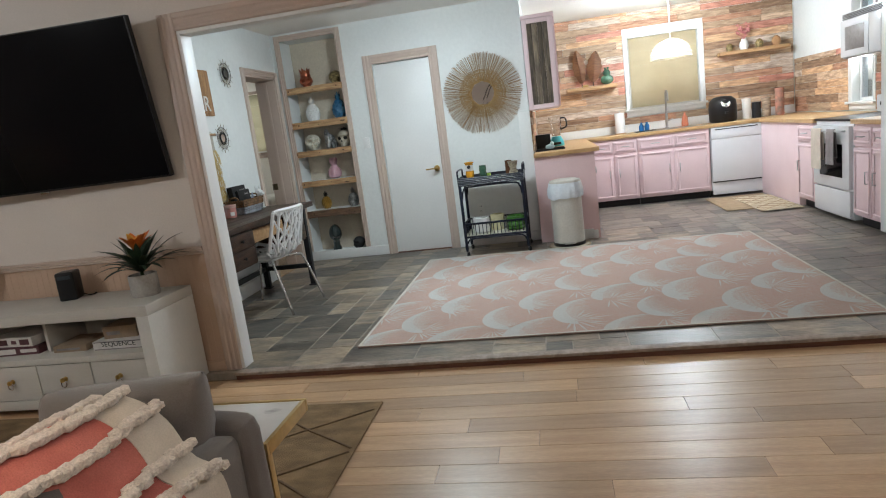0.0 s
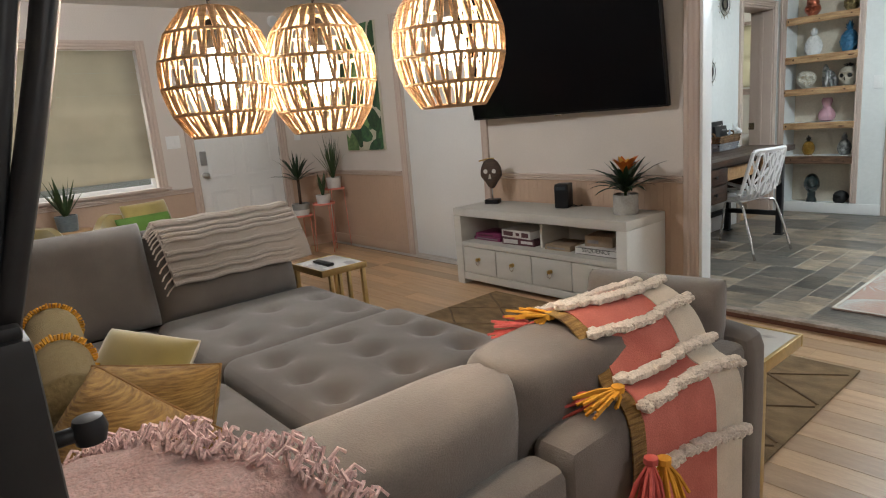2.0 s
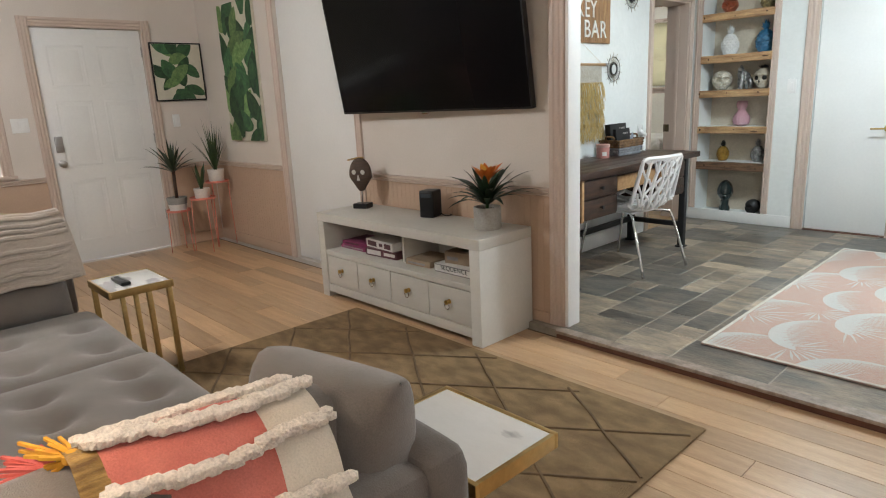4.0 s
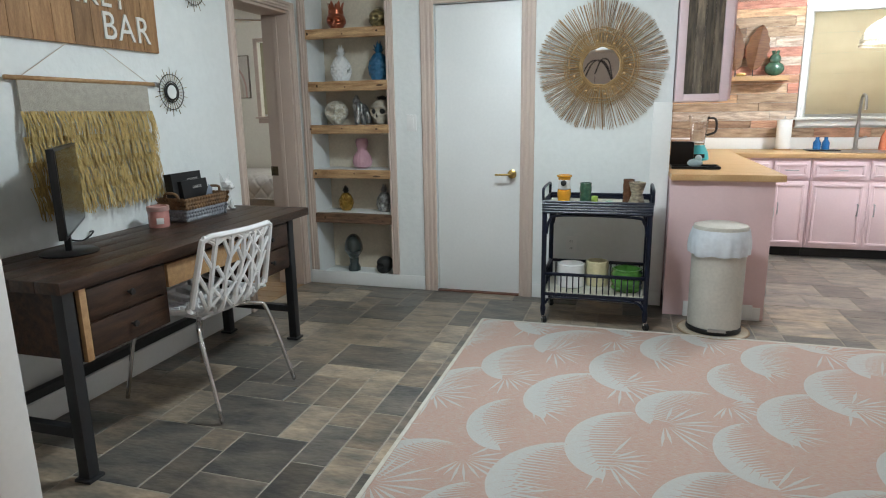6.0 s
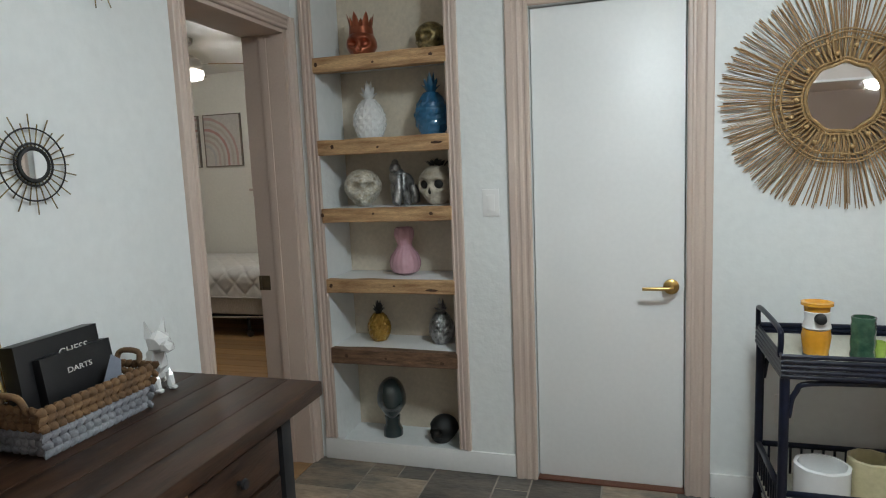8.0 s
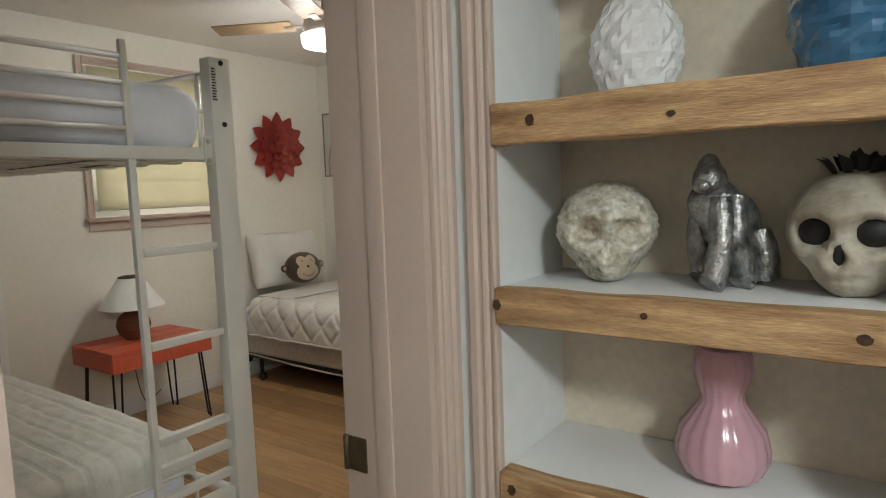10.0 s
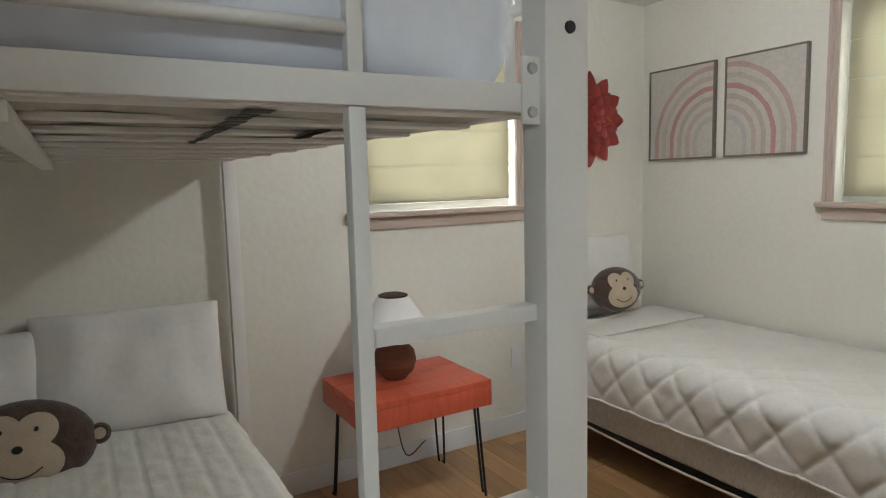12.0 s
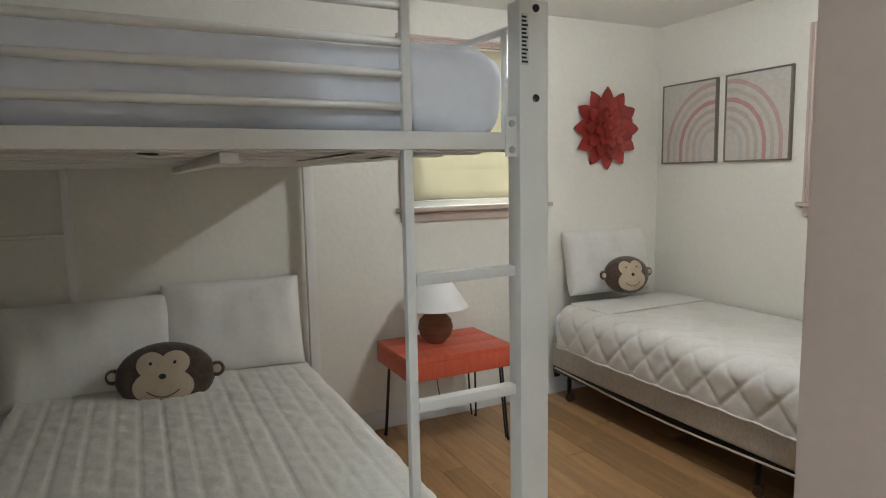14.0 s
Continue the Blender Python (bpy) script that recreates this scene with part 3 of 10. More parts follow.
# doors
def slab_door(name, along, face, out, u0, u1, z0, z1, thick, material, label, panels=()):
    top = thing(name, label, "door", kind="structure")
    def c(a0, d0, b0, a1, d1, b1):
        lo, hi = (a0, face + out * d0, b0), (a1, face + out * d1, b1)
        if along == "y":
            lo, hi = (lo[1], lo[0], lo[2]), (hi[1], hi[0], hi[2])
        return [min(p, q) for p, q in zip(lo, hi)], [max(p, q) for p, q in zip(lo, hi)]
    part("slab", box(*c(u0, -thick, z0, u1, 0, z1), 0.004), material, top)
    for a0, b0, a1, b1 in panels:
        bm = bmesh.new()
        for q in ((a0, b0, a1, b0 + 0.018), (a0, b1 - 0.018, a1, b1), (a0, b0 + 0.018, a0 + 0.018, b1 - 0.018), (a1 - 0.018, b0 + 0.018, a1, b1 - 0.018)):
            box(*c(q[0], 0, q[1], q[2], 0.006, q[3]), 0.003, bm=bm)
        box(*c(a0 + 0.045, 0, b0 + 0.045, a1 - 0.045, 0.005, b1 - 0.045), 0.004, bm=bm)
        part("raised_panel", bm, material, top)
    return top


d = slab_door("door_back", "x", BACK + 0.03, -1, BACK_DOOR[0] + 0.004, BACK_DOOR[1] - 0.004, 0.008, BACK_DOOR[3] - 0.004, 0.04, M["white"], "closed flat white door with a brass lever handle")
rose = part("handle_rose", lathe([(0.0, 0), (0.031, 0), (0.031, 0.006), (0.024, 0.011), (0.0, 0.011)], 24, m=pose(-0.442, BACK - 0.0, 0.886, 90)), M["brass"], d)
part("lever", tube(arc([(-0.442, BACK - 0.008, 0.886), (-0.442, BACK - 0.045, 0.886), (-0.47, BACK - 0.052, 0.886), (-0.555, BACK - 0.052, 0.884)], 5), 0.007, 10), M["brass"], d)
strip("door_threshold", (-1.0, BACK - 0.01, 0), (-0.385, BACK + 0.06, 0.008), M["step_wood"], "dark wooden threshold under the white door", "threshold", 0.003)
d = slab_door("door_white", "x", TVW + 0.03, -1, WHITE_DOOR[0] + 0.004, WHITE_DOOR[1] - 0.004, LF + 0.012, WHITE_DOOR[3] - 0.004, 0.045, M["white"], "closed wide flat white door")
pan = []
for a0, a1 in ((1.76, 2.06), (2.16, 2.46)):
    pan += [(a0, 0.16, a1, 0.72), (a0, 0.84, a1, 1.42), (a0, 1.54, a1, 1.90)]
d = slab_door("door_front", "y", WEST - 0.03, 1, FRONT_DOOR[0] + 0.004, FRONT_DOOR[1] - 0.004, LF + 0.012, FRONT_DOOR[3] - 0.004, 0.045, M["white"], "closed white six-panel front door with a keypad lock", pan)
part("keypad", box((WEST - 0.03, 1.70, 0.98), (WEST - 0.005, 1.765, 1.12), 0.01), M["steel"], d, "brushed metal keypad lock")
part("knob", lathe([(0.0, 0.0), (0.03, 0.0), (0.03, 0.006), (0.012, 0.012), (0.012, 0.035), (0.027, 0.045), (0.03, 0.06), (0.018, 0.072), (0, 0.074)], 20, m=pose(WEST - 0.03, 1.73, 0.88, 0, 90, 0)), M["steel"], d, "brushed metal door knob")
for z in (0.25, 1.0, 1.8):
    part("hinge", tube([(WEST - 0.024, 2.552, z), (WEST - 0.024, 2.552, z + 0.09)], 0.006, 8), M["steel"], d)

# windows: frames, panes and roman shades
PANE = glass("window_pane", (0.95, 0.97, 0.96))
SHADE_OLIVE = cloth_light("roman_shade_olive", (0.52, 0.48, 0.36), (0.46, 0.42, 0.31), 0.32, (1, 1, 1), 5)
SHADE_GREY = cloth_light("roman_shade_taupe", (0.50, 0.45, 0.35), (0.45, 0.40, 0.31), 0.16, (1, 1, 1), 5)
SHADE_CREAM = cloth_light("roman_shade_cream", (0.66, 0.58, 0.42), (0.60, 0.52, 0.36), 0.35, (1, 1, 1), 5)


def window(name, along, face, out, u0, u1, z0, z1, label, shade=None, shade_label="", shade_bottom=0.05, gap=0.02, folds=5, inside=0.02):
    top = thing(name, label, "window", kind="structure")
    def c(a0, d0, b0, a1, d1, b1):
        lo, hi = (a0, face - out * d0, b0), (a1, face - out * d1, b1)
        if along == "y":
            lo, hi = (lo[1], lo[0], lo[2]), (hi[1], hi[0], hi[2])
        return [min(p, q) for p, q in zip(lo, hi)], [max(p, q) for p, q in zip(lo, hi)]
    t = 0.035
    fr = bmesh.new()
    for q in ((u0, z0, u0 + t, z1), (u1 - t, z0, u1, z1), (u0 + t, z0, u1 - t, z0 + t), (u0 + t, z1 - t, u1 - t, z1), (u0 + t, (z0 + z1) / 2 - 0.015, u1 - t, (z0 + z1) / 2 + 0.015)):
        box(*c(q[0], 0.07, q[1], q[2], 0.11, q[3]), 0.004, bm=fr)
    part("window_frame", fr, M["white"], top)
    for b0, b1 in ((z0 + t, (z0 + z1) / 2 - 0.015), ((z0 + z1) / 2 + 0.015, z1 - t)):
        g = part("pane", box(*c(u0 + t, 0.088, b0, u1 - t, 0.092, b1)), PANE, top, smooth=None)
        g.visible_shadow = False
    if shade:
        s = thing("roman_blind", shade_label, "roman shade")
        h = (z1 - z0 - shade_bottom) / folds
        for i in range(folds):
            b1 = z1 - 0.004 - i * h
            own = bmesh.new()
            nu, nz = 16, 6
            rows = []
            for k in range(nz + 1):
                f = k / nz
                row = []
                for j in range(nu + 1):
                    u = u0 + gap + (u1 - u0 - 2 * gap) * j / nu
                    bulge = inside - 0.006 * math.sin(math.pi * f) - (0.008 if f > 0.94 else 0) + 0.003 * noise.noise((u * 5, i * 3.1 + f * 2, 0))
                    q = (u, face - out * bulge, b1 - h * f)
                    row.append(own.verts.new((q[1], q[0], q[2]) if along == "y" else q))
                rows.append(row)
            for a, b in zip(rows, rows[1:]):
                for j in range(nu):
                    own.faces.new((a[j], a[j + 1], b[j + 1], b[j]))
            f0 = own.faces[:]
            ret = bmesh.ops.solidify(own, geom=f0, thickness=0.0015)
            part("fold", own, shade, s)
        part("hem_bar", box(*c(u0 + gap, inside - 0.002, z0 + shade_bottom - 0.004, u1 - gap, inside + 0.012, z0 + shade_bottom + 0.006), 0.003), shade, s)
    return top


window("window_living", "y", WEST, 1, *LIVING_WINDOW, "wide living room window, daylight showing under its shade", SHADE_GREY, "taupe roman shade drawn nearly down over the living room window", 0.10, 0.02, 6)
window("window_kitchen", "x", KBACK, -1, *K_WINDOW, "kitchen window over the sink", SHADE_CREAM, "cream roman shade closed over the sink window", 0.03, 0.02, 5)
window("window_kitchen_side", "y", EAST, -1, *K_SIDE_WINDOW, "narrow bright kitchen window without a shade")
window("window_bedroom", "y", BEDW, 1, *B_WINDOW, "bedroom window behind the bunk bed", SHADE_OLIVE, "olive roman shade drawn down, glowing with daylight", 0.045, 0.035, 5)
window("window_bedroom_north", "x", BEDN, -1, *B_WINDOW2, "bedroom window above the single bed", SHADE_OLIVE, "olive roman shade drawn down, glowing with daylight", 0.03, 0.035, 5)

# ground outside
GROUND = mat("outside_ground", (0.16, 0.14, 0.10), 0.95, (0.10, 0.10, 0.06), 0.5, bump=0.3, bump_scale=8)
strip("ground", (-400, -400, -0.7), (400, 400, -0.4), GROUND, "dry ground outside the house", "ground", 0)
# ---- living room ----
FABRIC = M["sofa"]
MUSTARD = mat("mustard_weave", (0.42, 0.25, 0.07), 0.9, (0.17, 0.085, 0.02), 10, (2, 2, 26), 0.8, 120, fine=0.25, sheen=0.05)
OLIVE_VELVET = mat("olive_velvet", (0.38, 0.28, 0.07), 0.7, (0.22, 0.16, 0.04), 4, bump=0.1, bump_scale=300, sheen=0.8)
GREEN_CLOTH = mat("green_cloth", (0.10, 0.20, 0.03), 0.85, (0.07, 0.15, 0.02), 6, bump=0.3, bump_scale=200)
CREAM_KNIT = mat("cream_knit", (0.62, 0.53, 0.46), 0.95, (0.50, 0.42, 0.36), 30, (4, 30, 1), 1.0, 140, fine=0.2, sheen=0.3)
CREAM = mat("cream_cotton", (0.68, 0.60, 0.50), 0.95, (0.60, 0.52, 0.43), 12, bump=0.5, bump_scale=300, fine=0.08)
CORAL = mat("coral_cotton", (0.58, 0.18, 0.14), 0.95, (0.48, 0.13, 0.10), 12, bump=0.5, bump_scale=300, fine=0.12)
TUFT = mat("tufted_fringe", (0.74, 0.66, 0.58), 1.0, (0.60, 0.52, 0.45), 40, bump=1.0, bump_scale=220, fine=0.2)
ROSE_SHAG = mat("rose_shaggy_pile", (0.74, 0.53, 0.51), 1.0, (0.64, 0.43, 0.41), 30, bump=1.0, bump_scale=160, fine=0.2, sheen=0.5)
YARN_RED = mat("coral_yarn", (0.60, 0.12, 0.10), 0.95, (0.42, 0.07, 0.06), 40)
YARN_YELLOW = mat("yellow_yarn", (0.72, 0.36, 0.03), 0.95, (0.55, 0.24, 0.02), 40)
MARBLE = mat("white_marble", (0.72, 0.71, 0.69), 0.18, (0.60, 0.59, 0.58), 3, (1, 2.5, 1), 0, fine=0.02, detail=10, coat=0.3)
tones(MARBLE, [(0.40, (0.42, 0.41, 0.41)), (0.44, (0.70, 0.69, 0.67)), (0.7, (0.75, 0.74, 0.72))])

# sectional sofa: three upholstered sections and a tufted ottoman that fills the middle
def sofa_leg(parent, x, y):
    part("leg", lathe([(0.018, LF), (0.026, LF + 0.06)], 10, m=pose(x, y, 0)), M["black_plastic"], parent)


s = thing("sofa_section", "grey velour sofa section with tufted seat and deep back cushions", "sofa", group="sectional sofa")
part("base", softbox((-2.86, -0.72, LF + 0.06), (-2.34, 1.06, 0.30), 0.03, 8, 0.002), FABRIC, s)
part("backrest", softbox((-2.86, -0.72, 0.30), (-2.66, 1.06, 0.66), 0.05, 10, 0.003), FABRIC, s)
tf = [(-2.05 + 0.3 * i, 0.40 + 0.26 * j, 0.05, 0.05) for i in range(2) for j in range(3)]
part("seat", softbox((-2.36, 0.215, 0.10), (-1.575, 1.05, 0.43), 0.06, 22, 0.003, 4, crown=0.015, tufts=tf), FABRIC, s)
part("back_cushion", pad((0.72, 0.46, 0.26), 0.35, 16, 0.012, 5, m=pose(-2.47, 0.62, 0.62, 90, 0, 90) @ pose(0, 0, 0, -14, 0, 0), seed=2.0), FABRIC, s)
part("back_cushion", pad((0.66, 0.50, 0.27), 0.35, 16, 0.014, 5, m=pose(-2.47, -0.06, 0.64, 90, 0, 90) @ pose(0, 0, 0, -14, 0, 0), seed=5.0), FABRIC, s)
for x, y in ((-2.8, -0.65), (-2.8, 1.0), (-1.65, 1.0)):
    sofa_leg(s, x, y)

s = thing("sofa_section", "grey velour sofa section along the back with loose cushions", "sofa", group="sectional sofa")
part("base", softbox((-2.86, -1.02, LF + 0.06), (-0.48, -0.46, 0.30), 0.03, 8, 0.002), FABRIC, s)
part("backrest", softbox((-2.86, -1.02, 0.30), (0.02, -0.84, 0.62), 0.05, 10, 0.003), FABRIC, s)
tf = [(-2.0 + 0.34 * i, -0.18 + 0.25 * j, 0.045, 0.05) for i in range(4) for j in range(2)]
part("seat", softbox((-2.36, -0.62, 0.10), (-1.50, 0.205, 0.42), 0.06, 16, 0.003, 4, crown=0.02, tufts=tf[:4]), FABRIC, s)
part("seat", softbox((-1.49, -0.62, 0.10), (-0.46, 0.205, 0.42), 0.06, 16, 0.003, 4, crown=0.02, tufts=tf[4:]), FABRIC, s)
part("back_cushion", pad((0.80, 0.44, 0.24), 0.35, 14, 0.012, 5, m=pose(-1.95, -0.66, 0.62, 76, 0, 0), seed=7.0), FABRIC, s)
part("back_cushion", pad((0.80, 0.44, 0.24), 0.35, 14, 0.012, 5, m=pose(-1.12, -0.66, 0.62, 76, 0, 0), seed=8.0), FABRIC, s)
for x, y in ((-2.3, -0.95), (-0.6, -0.95)):
    sofa_leg(s, x, y)

s = thing("sofa_section", "grey velour sofa section with square arm, coral throw over it", "sofa", group="sectional sofa")
part("base", softbox((-0.38, -0.80, LF + 0.06), (0.0, 1.0, 0.30), 0.03, 8, 0.002), FABRIC, s)
part("seat", softbox((-0.80, 0.215, 0.10), (-0.26, 1.03, 0.42), 0.06, 14, 0.003, 4, crown=0.02), FABRIC, s)
part("back_frame", softbox((-0.10, -0.82, 0.20), (0.012, 0.295, 0.625), 0.035, 14, 0.003), FABRIC, s)
part("back_frame", softbox((-0.11, 0.305, 0.20), (0.010, 1.02, 0.64), 0.035, 14, 0.003), FABRIC, s)
part("arm", softbox((-0.40, 1.0, LF + 0.04), (0.018, 1.115, 0.65), 0.04, 14, 0.003), FABRIC, s)
part("back_cushion", pad((0.64, 0.40, 0.24), 0.25, 18, 0.014, 5, m=pose(-0.19, -0.03, 0.575, 90, 0, -90) @ pose(0, 0, 0, -10, 0, 0), seed=11.0), FABRIC, s)
part("back_cushion", pad((0.66, 0.41, 0.24), 0.25, 18, 0.014, 5, m=pose(-0.21, 0.60, 0.58, 90, 0, -90) @ pose(0, 0, 0, -10, 0, 0), seed=13.0), FABRIC, s)
part("side_cushion", pad((0.36, 0.40, 0.19), 0.3, 14, 0.01, 5, m=pose(-0.22, 0.95, 0.595, 86, 0, 12), seed=17.0), FABRIC, s)
for x, y in ((-0.05, -0.7), (-0.05, 1.05), (-0.33, 1.05)):
    sofa_leg(s, x, y)

o = thing("ottoman", "large square grey tufted ottoman pushed between the sofa sections", "ottoman")
tf = [(-1.37 + 0.21 * i, 0.36 + 0.27 * j, 0.055, 0.05) for i in range(3) for j in range(3)]
part("top", softbox((-1.565, 0.215, 0.12), (-0.81, 1.05, 0.45), 0.06, 26, 0.003, 4, crown=0.015, tufts=tf), FABRIC, o)
part("base", softbox((-1.55, 0.23, LF + 0.05), (-0.83, 1.03, 0.14), 0.02, 6, 0.0), FABRIC, o)
for x in (-1.5, -0.88):
    for y in (0.28, 0.98):
        sofa_leg(o, x, y)


def drape(path, width, cells, thick, wave, material, name, parent=None, seed=0.0, across=(0, 1, 0), flare=0.0, smooth=60):
    """A cloth laid along a path (list of points), spreading sideways along across."""
    own = bmesh.new()
    pts = arc(path, 5)
    ac = Vector(across).normalized()
    rows = []
    for i, p in enumerate(pts):
        f = i / (len(pts) - 1)
        t = (pts[min(i + 1, len(pts) - 1)] - pts[max(i - 1, 0)]).normalized()
        nrm = ac.cross(t).normalized()
        row = []
        for j in range(cells + 1):
            u = (j / cells - 0.5) * (width + flare * f)
            d = wave * (noise.noise((u * 7 + seed, f * 3.0, seed)) + 0.5 * noise.noise((u * 19, f * 7.0 + seed, 3)))
            row.append(own.verts.new(p + ac * u + nrm * d))
        rows.append(row)
    for a, b in zip(rows, rows[1:]):
        for j in range(cells):
            own.faces.new((a[j], a[j + 1], b[j + 1], b[j]))
    bmesh.ops.recalc_face_normals(own, faces=own.faces[:])
    bmesh.ops.solidify(own, geom=own.faces[:], thickness=thick)
    return own, rows


def tassel(parent, at, material, lean=(0, 0, -1), length=0.10):
    bm = bmesh.new()
    rnd = random.Random(hash(tuple(round(c, 3) for c in at)) % 1000)
    a = Vector(at)
    lean = Vector(lean)
    for k in range(26):
        off = Vector((rnd.uniform(-1, 1), rnd.uniform(-1, 1), rnd.uniform(-0.6, 0.6))) * 0.035
        tube([a, a + lean * length * 0.4 + off * 0.6, a + lean * length * rnd.uniform(0.8, 1.1) + off], 0.0035, 4, bm)
    lathe([(0.0, -0.012), (0.014, -0.006), (0.014, 0.006), (0, 0.012)], 8, bm, Matrix.Translation(a))
    part("tassel", bm, material, parent)


# coral and cream throw over the arm section
throw = thing("throw_blanket", "coral and cream throw with tufted stripes and tassels", "blanket")
ac = Vector((0.16, 0.987, 0))
base = [(-0.24, 0.69, 0.785), (-0.20, 0.695, 0.806), (-0.14, 0.695, 0.795), (-0.08, 0.69, 0.75), (-0.03, 0.68, 0.685), (0.02, 0.67, 0.662), (0.046, 0.66, 0.60), (0.05, 0.655, 0.42), (0.052, 0.65, 0.26), (0.054, 0.65, 0.10)]
def shifted(points, off):
    return [tuple(Vector(p) + ac * off) for p in points]
b, _ = drape(shifted(base, -0.0375), 0.225, 16, 0.004, 0.010, None, "", seed=1.0, across=ac)
part("coral_panel", b, CORAL, throw, "coral woven panel")
b, _ = drape(shifted(base, 0.1225), 0.095, 8, 0.004, 0.010, None, "", seed=1.0, across=ac)
part("cream_panel", b, CREAM, throw, "cream woven panel")
b, _ = drape(shifted(base, -0.168), 0.04, 3, 0.004, 0.010, None, "", seed=1.0, across=ac)
part("mustard_border", b, MUSTARD, throw, "mustard woven border")
path = arc(base, 6)
for k, f in enumerate((0.03, 0.17, 0.31, 0.45, 0.59, 0.73, 0.88)):
    p = path[int(f * (len(path) - 1))]
    q = path[min(int(f * (len(path) - 1)) + 2, len(path) - 1)]
    nrm = ac.cross((q - p).normalized()).normalized()
    if nrm.z < 0 and nrm.x < 0:
        nrm = -nrm
    if nrm.dot(Vector((0.6, 0, 0.8))) < 0:
        nrm = -nrm
    bm = bmesh.new()
    rnd = random.Random(k)
    for i in range(70):
        u = -0.155 + 0.33 * i / 69
        c = p + ac * u + nrm * 0.012 + (q - p).normalized() * (0.010 * math.sin(u * 14 + k) + rnd.uniform(-0.006, 0.006))
        bmesh.ops.create_icosphere(bm, subdivisions=1, radius=rnd.uniform(0.011, 0.018), matrix=Matrix.Translation(c) @ Matrix.Diagonal((1, 1, 0.8, 1)))
    part("tufted_stripe", bm, TUFT, throw, "white tufted stripe")
for at, mtl, lean in (((-0.25, 0.50, 0.775), YARN_RED, (-0.6, -0.4, -0.1)), ((-0.22, 0.52, 0.80), YARN_YELLOW, (-0.55, -0.2, -0.05)), ((-0.02, 0.485, 0.695), YARN_YELLOW, (-0.1, -0.6, -0.15)),
                      ((-0.05, 0.465, 0.68), YARN_RED, (-0.75, -0.55, -0.2)), ((0.070, 0.455, 0.585), YARN_RED, (0.05, -0.25, -0.95)), ((0.080, 0.485, 0.575), YARN_YELLOW, (0.05, 0, -1))):
    tassel(throw, at, mtl, lean)

# white knitted throw on the far back cushion
k = thing("knit_throw", "chunky cream knitted throw draped over a back cushion", "blanket")
b, rows = drape([(-2.62, 0.66, 0.70), (-2.56, 0.66, 0.82), (-2.46, 0.66, 0.86), (-2.37, 0.665, 0.80), (-2.31, 0.67, 0.68), (-2.285, 0.675, 0.60)], 0.70, 20, 0.010, 0.010, None, "", seed=4, across=(0.05, 1, 0))
part("knit", b, CREAM_KNIT, k)
bm = bmesh.new()
for i in range(15):
    f = i / 14
    line = arc([(-2.60, 0.66, 0.765), (-2.53, 0.66, 0.855), (-2.44, 0.66, 0.86), (-2.36, 0.665, 0.79), (-2.305, 0.67, 0.68), (-2.28, 0.675, 0.60)], 4)
    c = line[int(f * (len(line) - 1))]
    tube(arc([(c.x + 0.006 + 0.004 * math.sin(j * 2.1 + i), 0.66 + (j - 6) * 0.057, c.z + 0.005 + 0.004 * math.sin(j * 1.7)) for j in range(13)], 2), 0.011, 6, bm)
tagged(part("cable_knit", bm, CREAM_KNIT, k), kind="stuff")
bm = bmesh.new()
rnd = random.Random(3)
for i in range(26):
    f = i / 25
    line = arc([(-2.60, 0.31, 0.77), (-2.46, 0.31, 0.86), (-2.36, 0.31, 0.79), (-2.28, 0.32, 0.60)], 6)
    c = line[int(f * (len(line) - 1))]
    tube([c, c + Vector((0.01, -0.03, -0.02)), c + Vector((0.012 + rnd.uniform(0, 0.01), -0.045, -0.04))], 0.004, 4, bm)
tagged(part("fringe", bm, CREAM_KNIT, k), kind="stuff")

# rose shaggy throw over the near corner
k = thing("shaggy_throw", "pale rose shaggy throw with a curly fringe", "blanket")
own = bmesh.new()
nu, nv = 44, 36
g = {}
for i in range(nu + 1):
    for j in range(nv + 1):
        x = -0.62 + 0.655 * i / nu
        reach = -0.13 + (x - 0.12) * 0.45
        y = -0.95 + (reach + 0.95) * j / nv
        z = 0.828 - 0.12 * max(0.0, (x + 0.03) / 0.13) ** 1.5 - 0.20 * max(0.0, (-0.25 - x) / 0.37) ** 1.5
        z += 0.012 * noise.noise((x * 9, y * 9, 0)) + 0.006 * noise.noise((x * 45, y * 45, 2)) + 0.004 * noise.noise((x * 120, y * 120, 5))
        g[i, j] = own.verts.new((x + 0.01 * noise.noise((y * 12, 0, 1)), y + 0.02 * noise.noise((x * 12, 3, 1)), z))
for i in range(nu):
    for j in range(nv):
        own.faces.new((g[i, j], g[i + 1, j], g[i + 1, j + 1], g[i, j + 1]))
edge = [g[i, nv].co.copy() for i in range(nu + 1)] + [g[0, j].co.copy() for j in range(nv)]
bmesh.ops.solidify(own, geom=own.faces[:], thickness=0.02)
part("blanket", own, ROSE_SHAG, k)
bm = bmesh.new()
rnd = random.Random(9)
for c in edge:
    for q in range(11):
        p = c + Vector((rnd.uniform(-0.012, 0.012), rnd.uniform(-0.03, 0.03), rnd.uniform(-0.005, 0.012)))
        d = Vector((rnd.uniform(-0.5, 0.2), rnd.uniform(0.0, 1.0), rnd.uniform(-0.2, 0.5))) * 0.028
        tube([p, p + d * 0.6 + Vector((0, 0, 0.008)), p + d + Vector((rnd.uniform(-0.012, 0.012), 0, -0.004))], 0.003, 4, bm)
tagged(part("fringe", bm, ROSE_SHAG, k), kind="stuff")

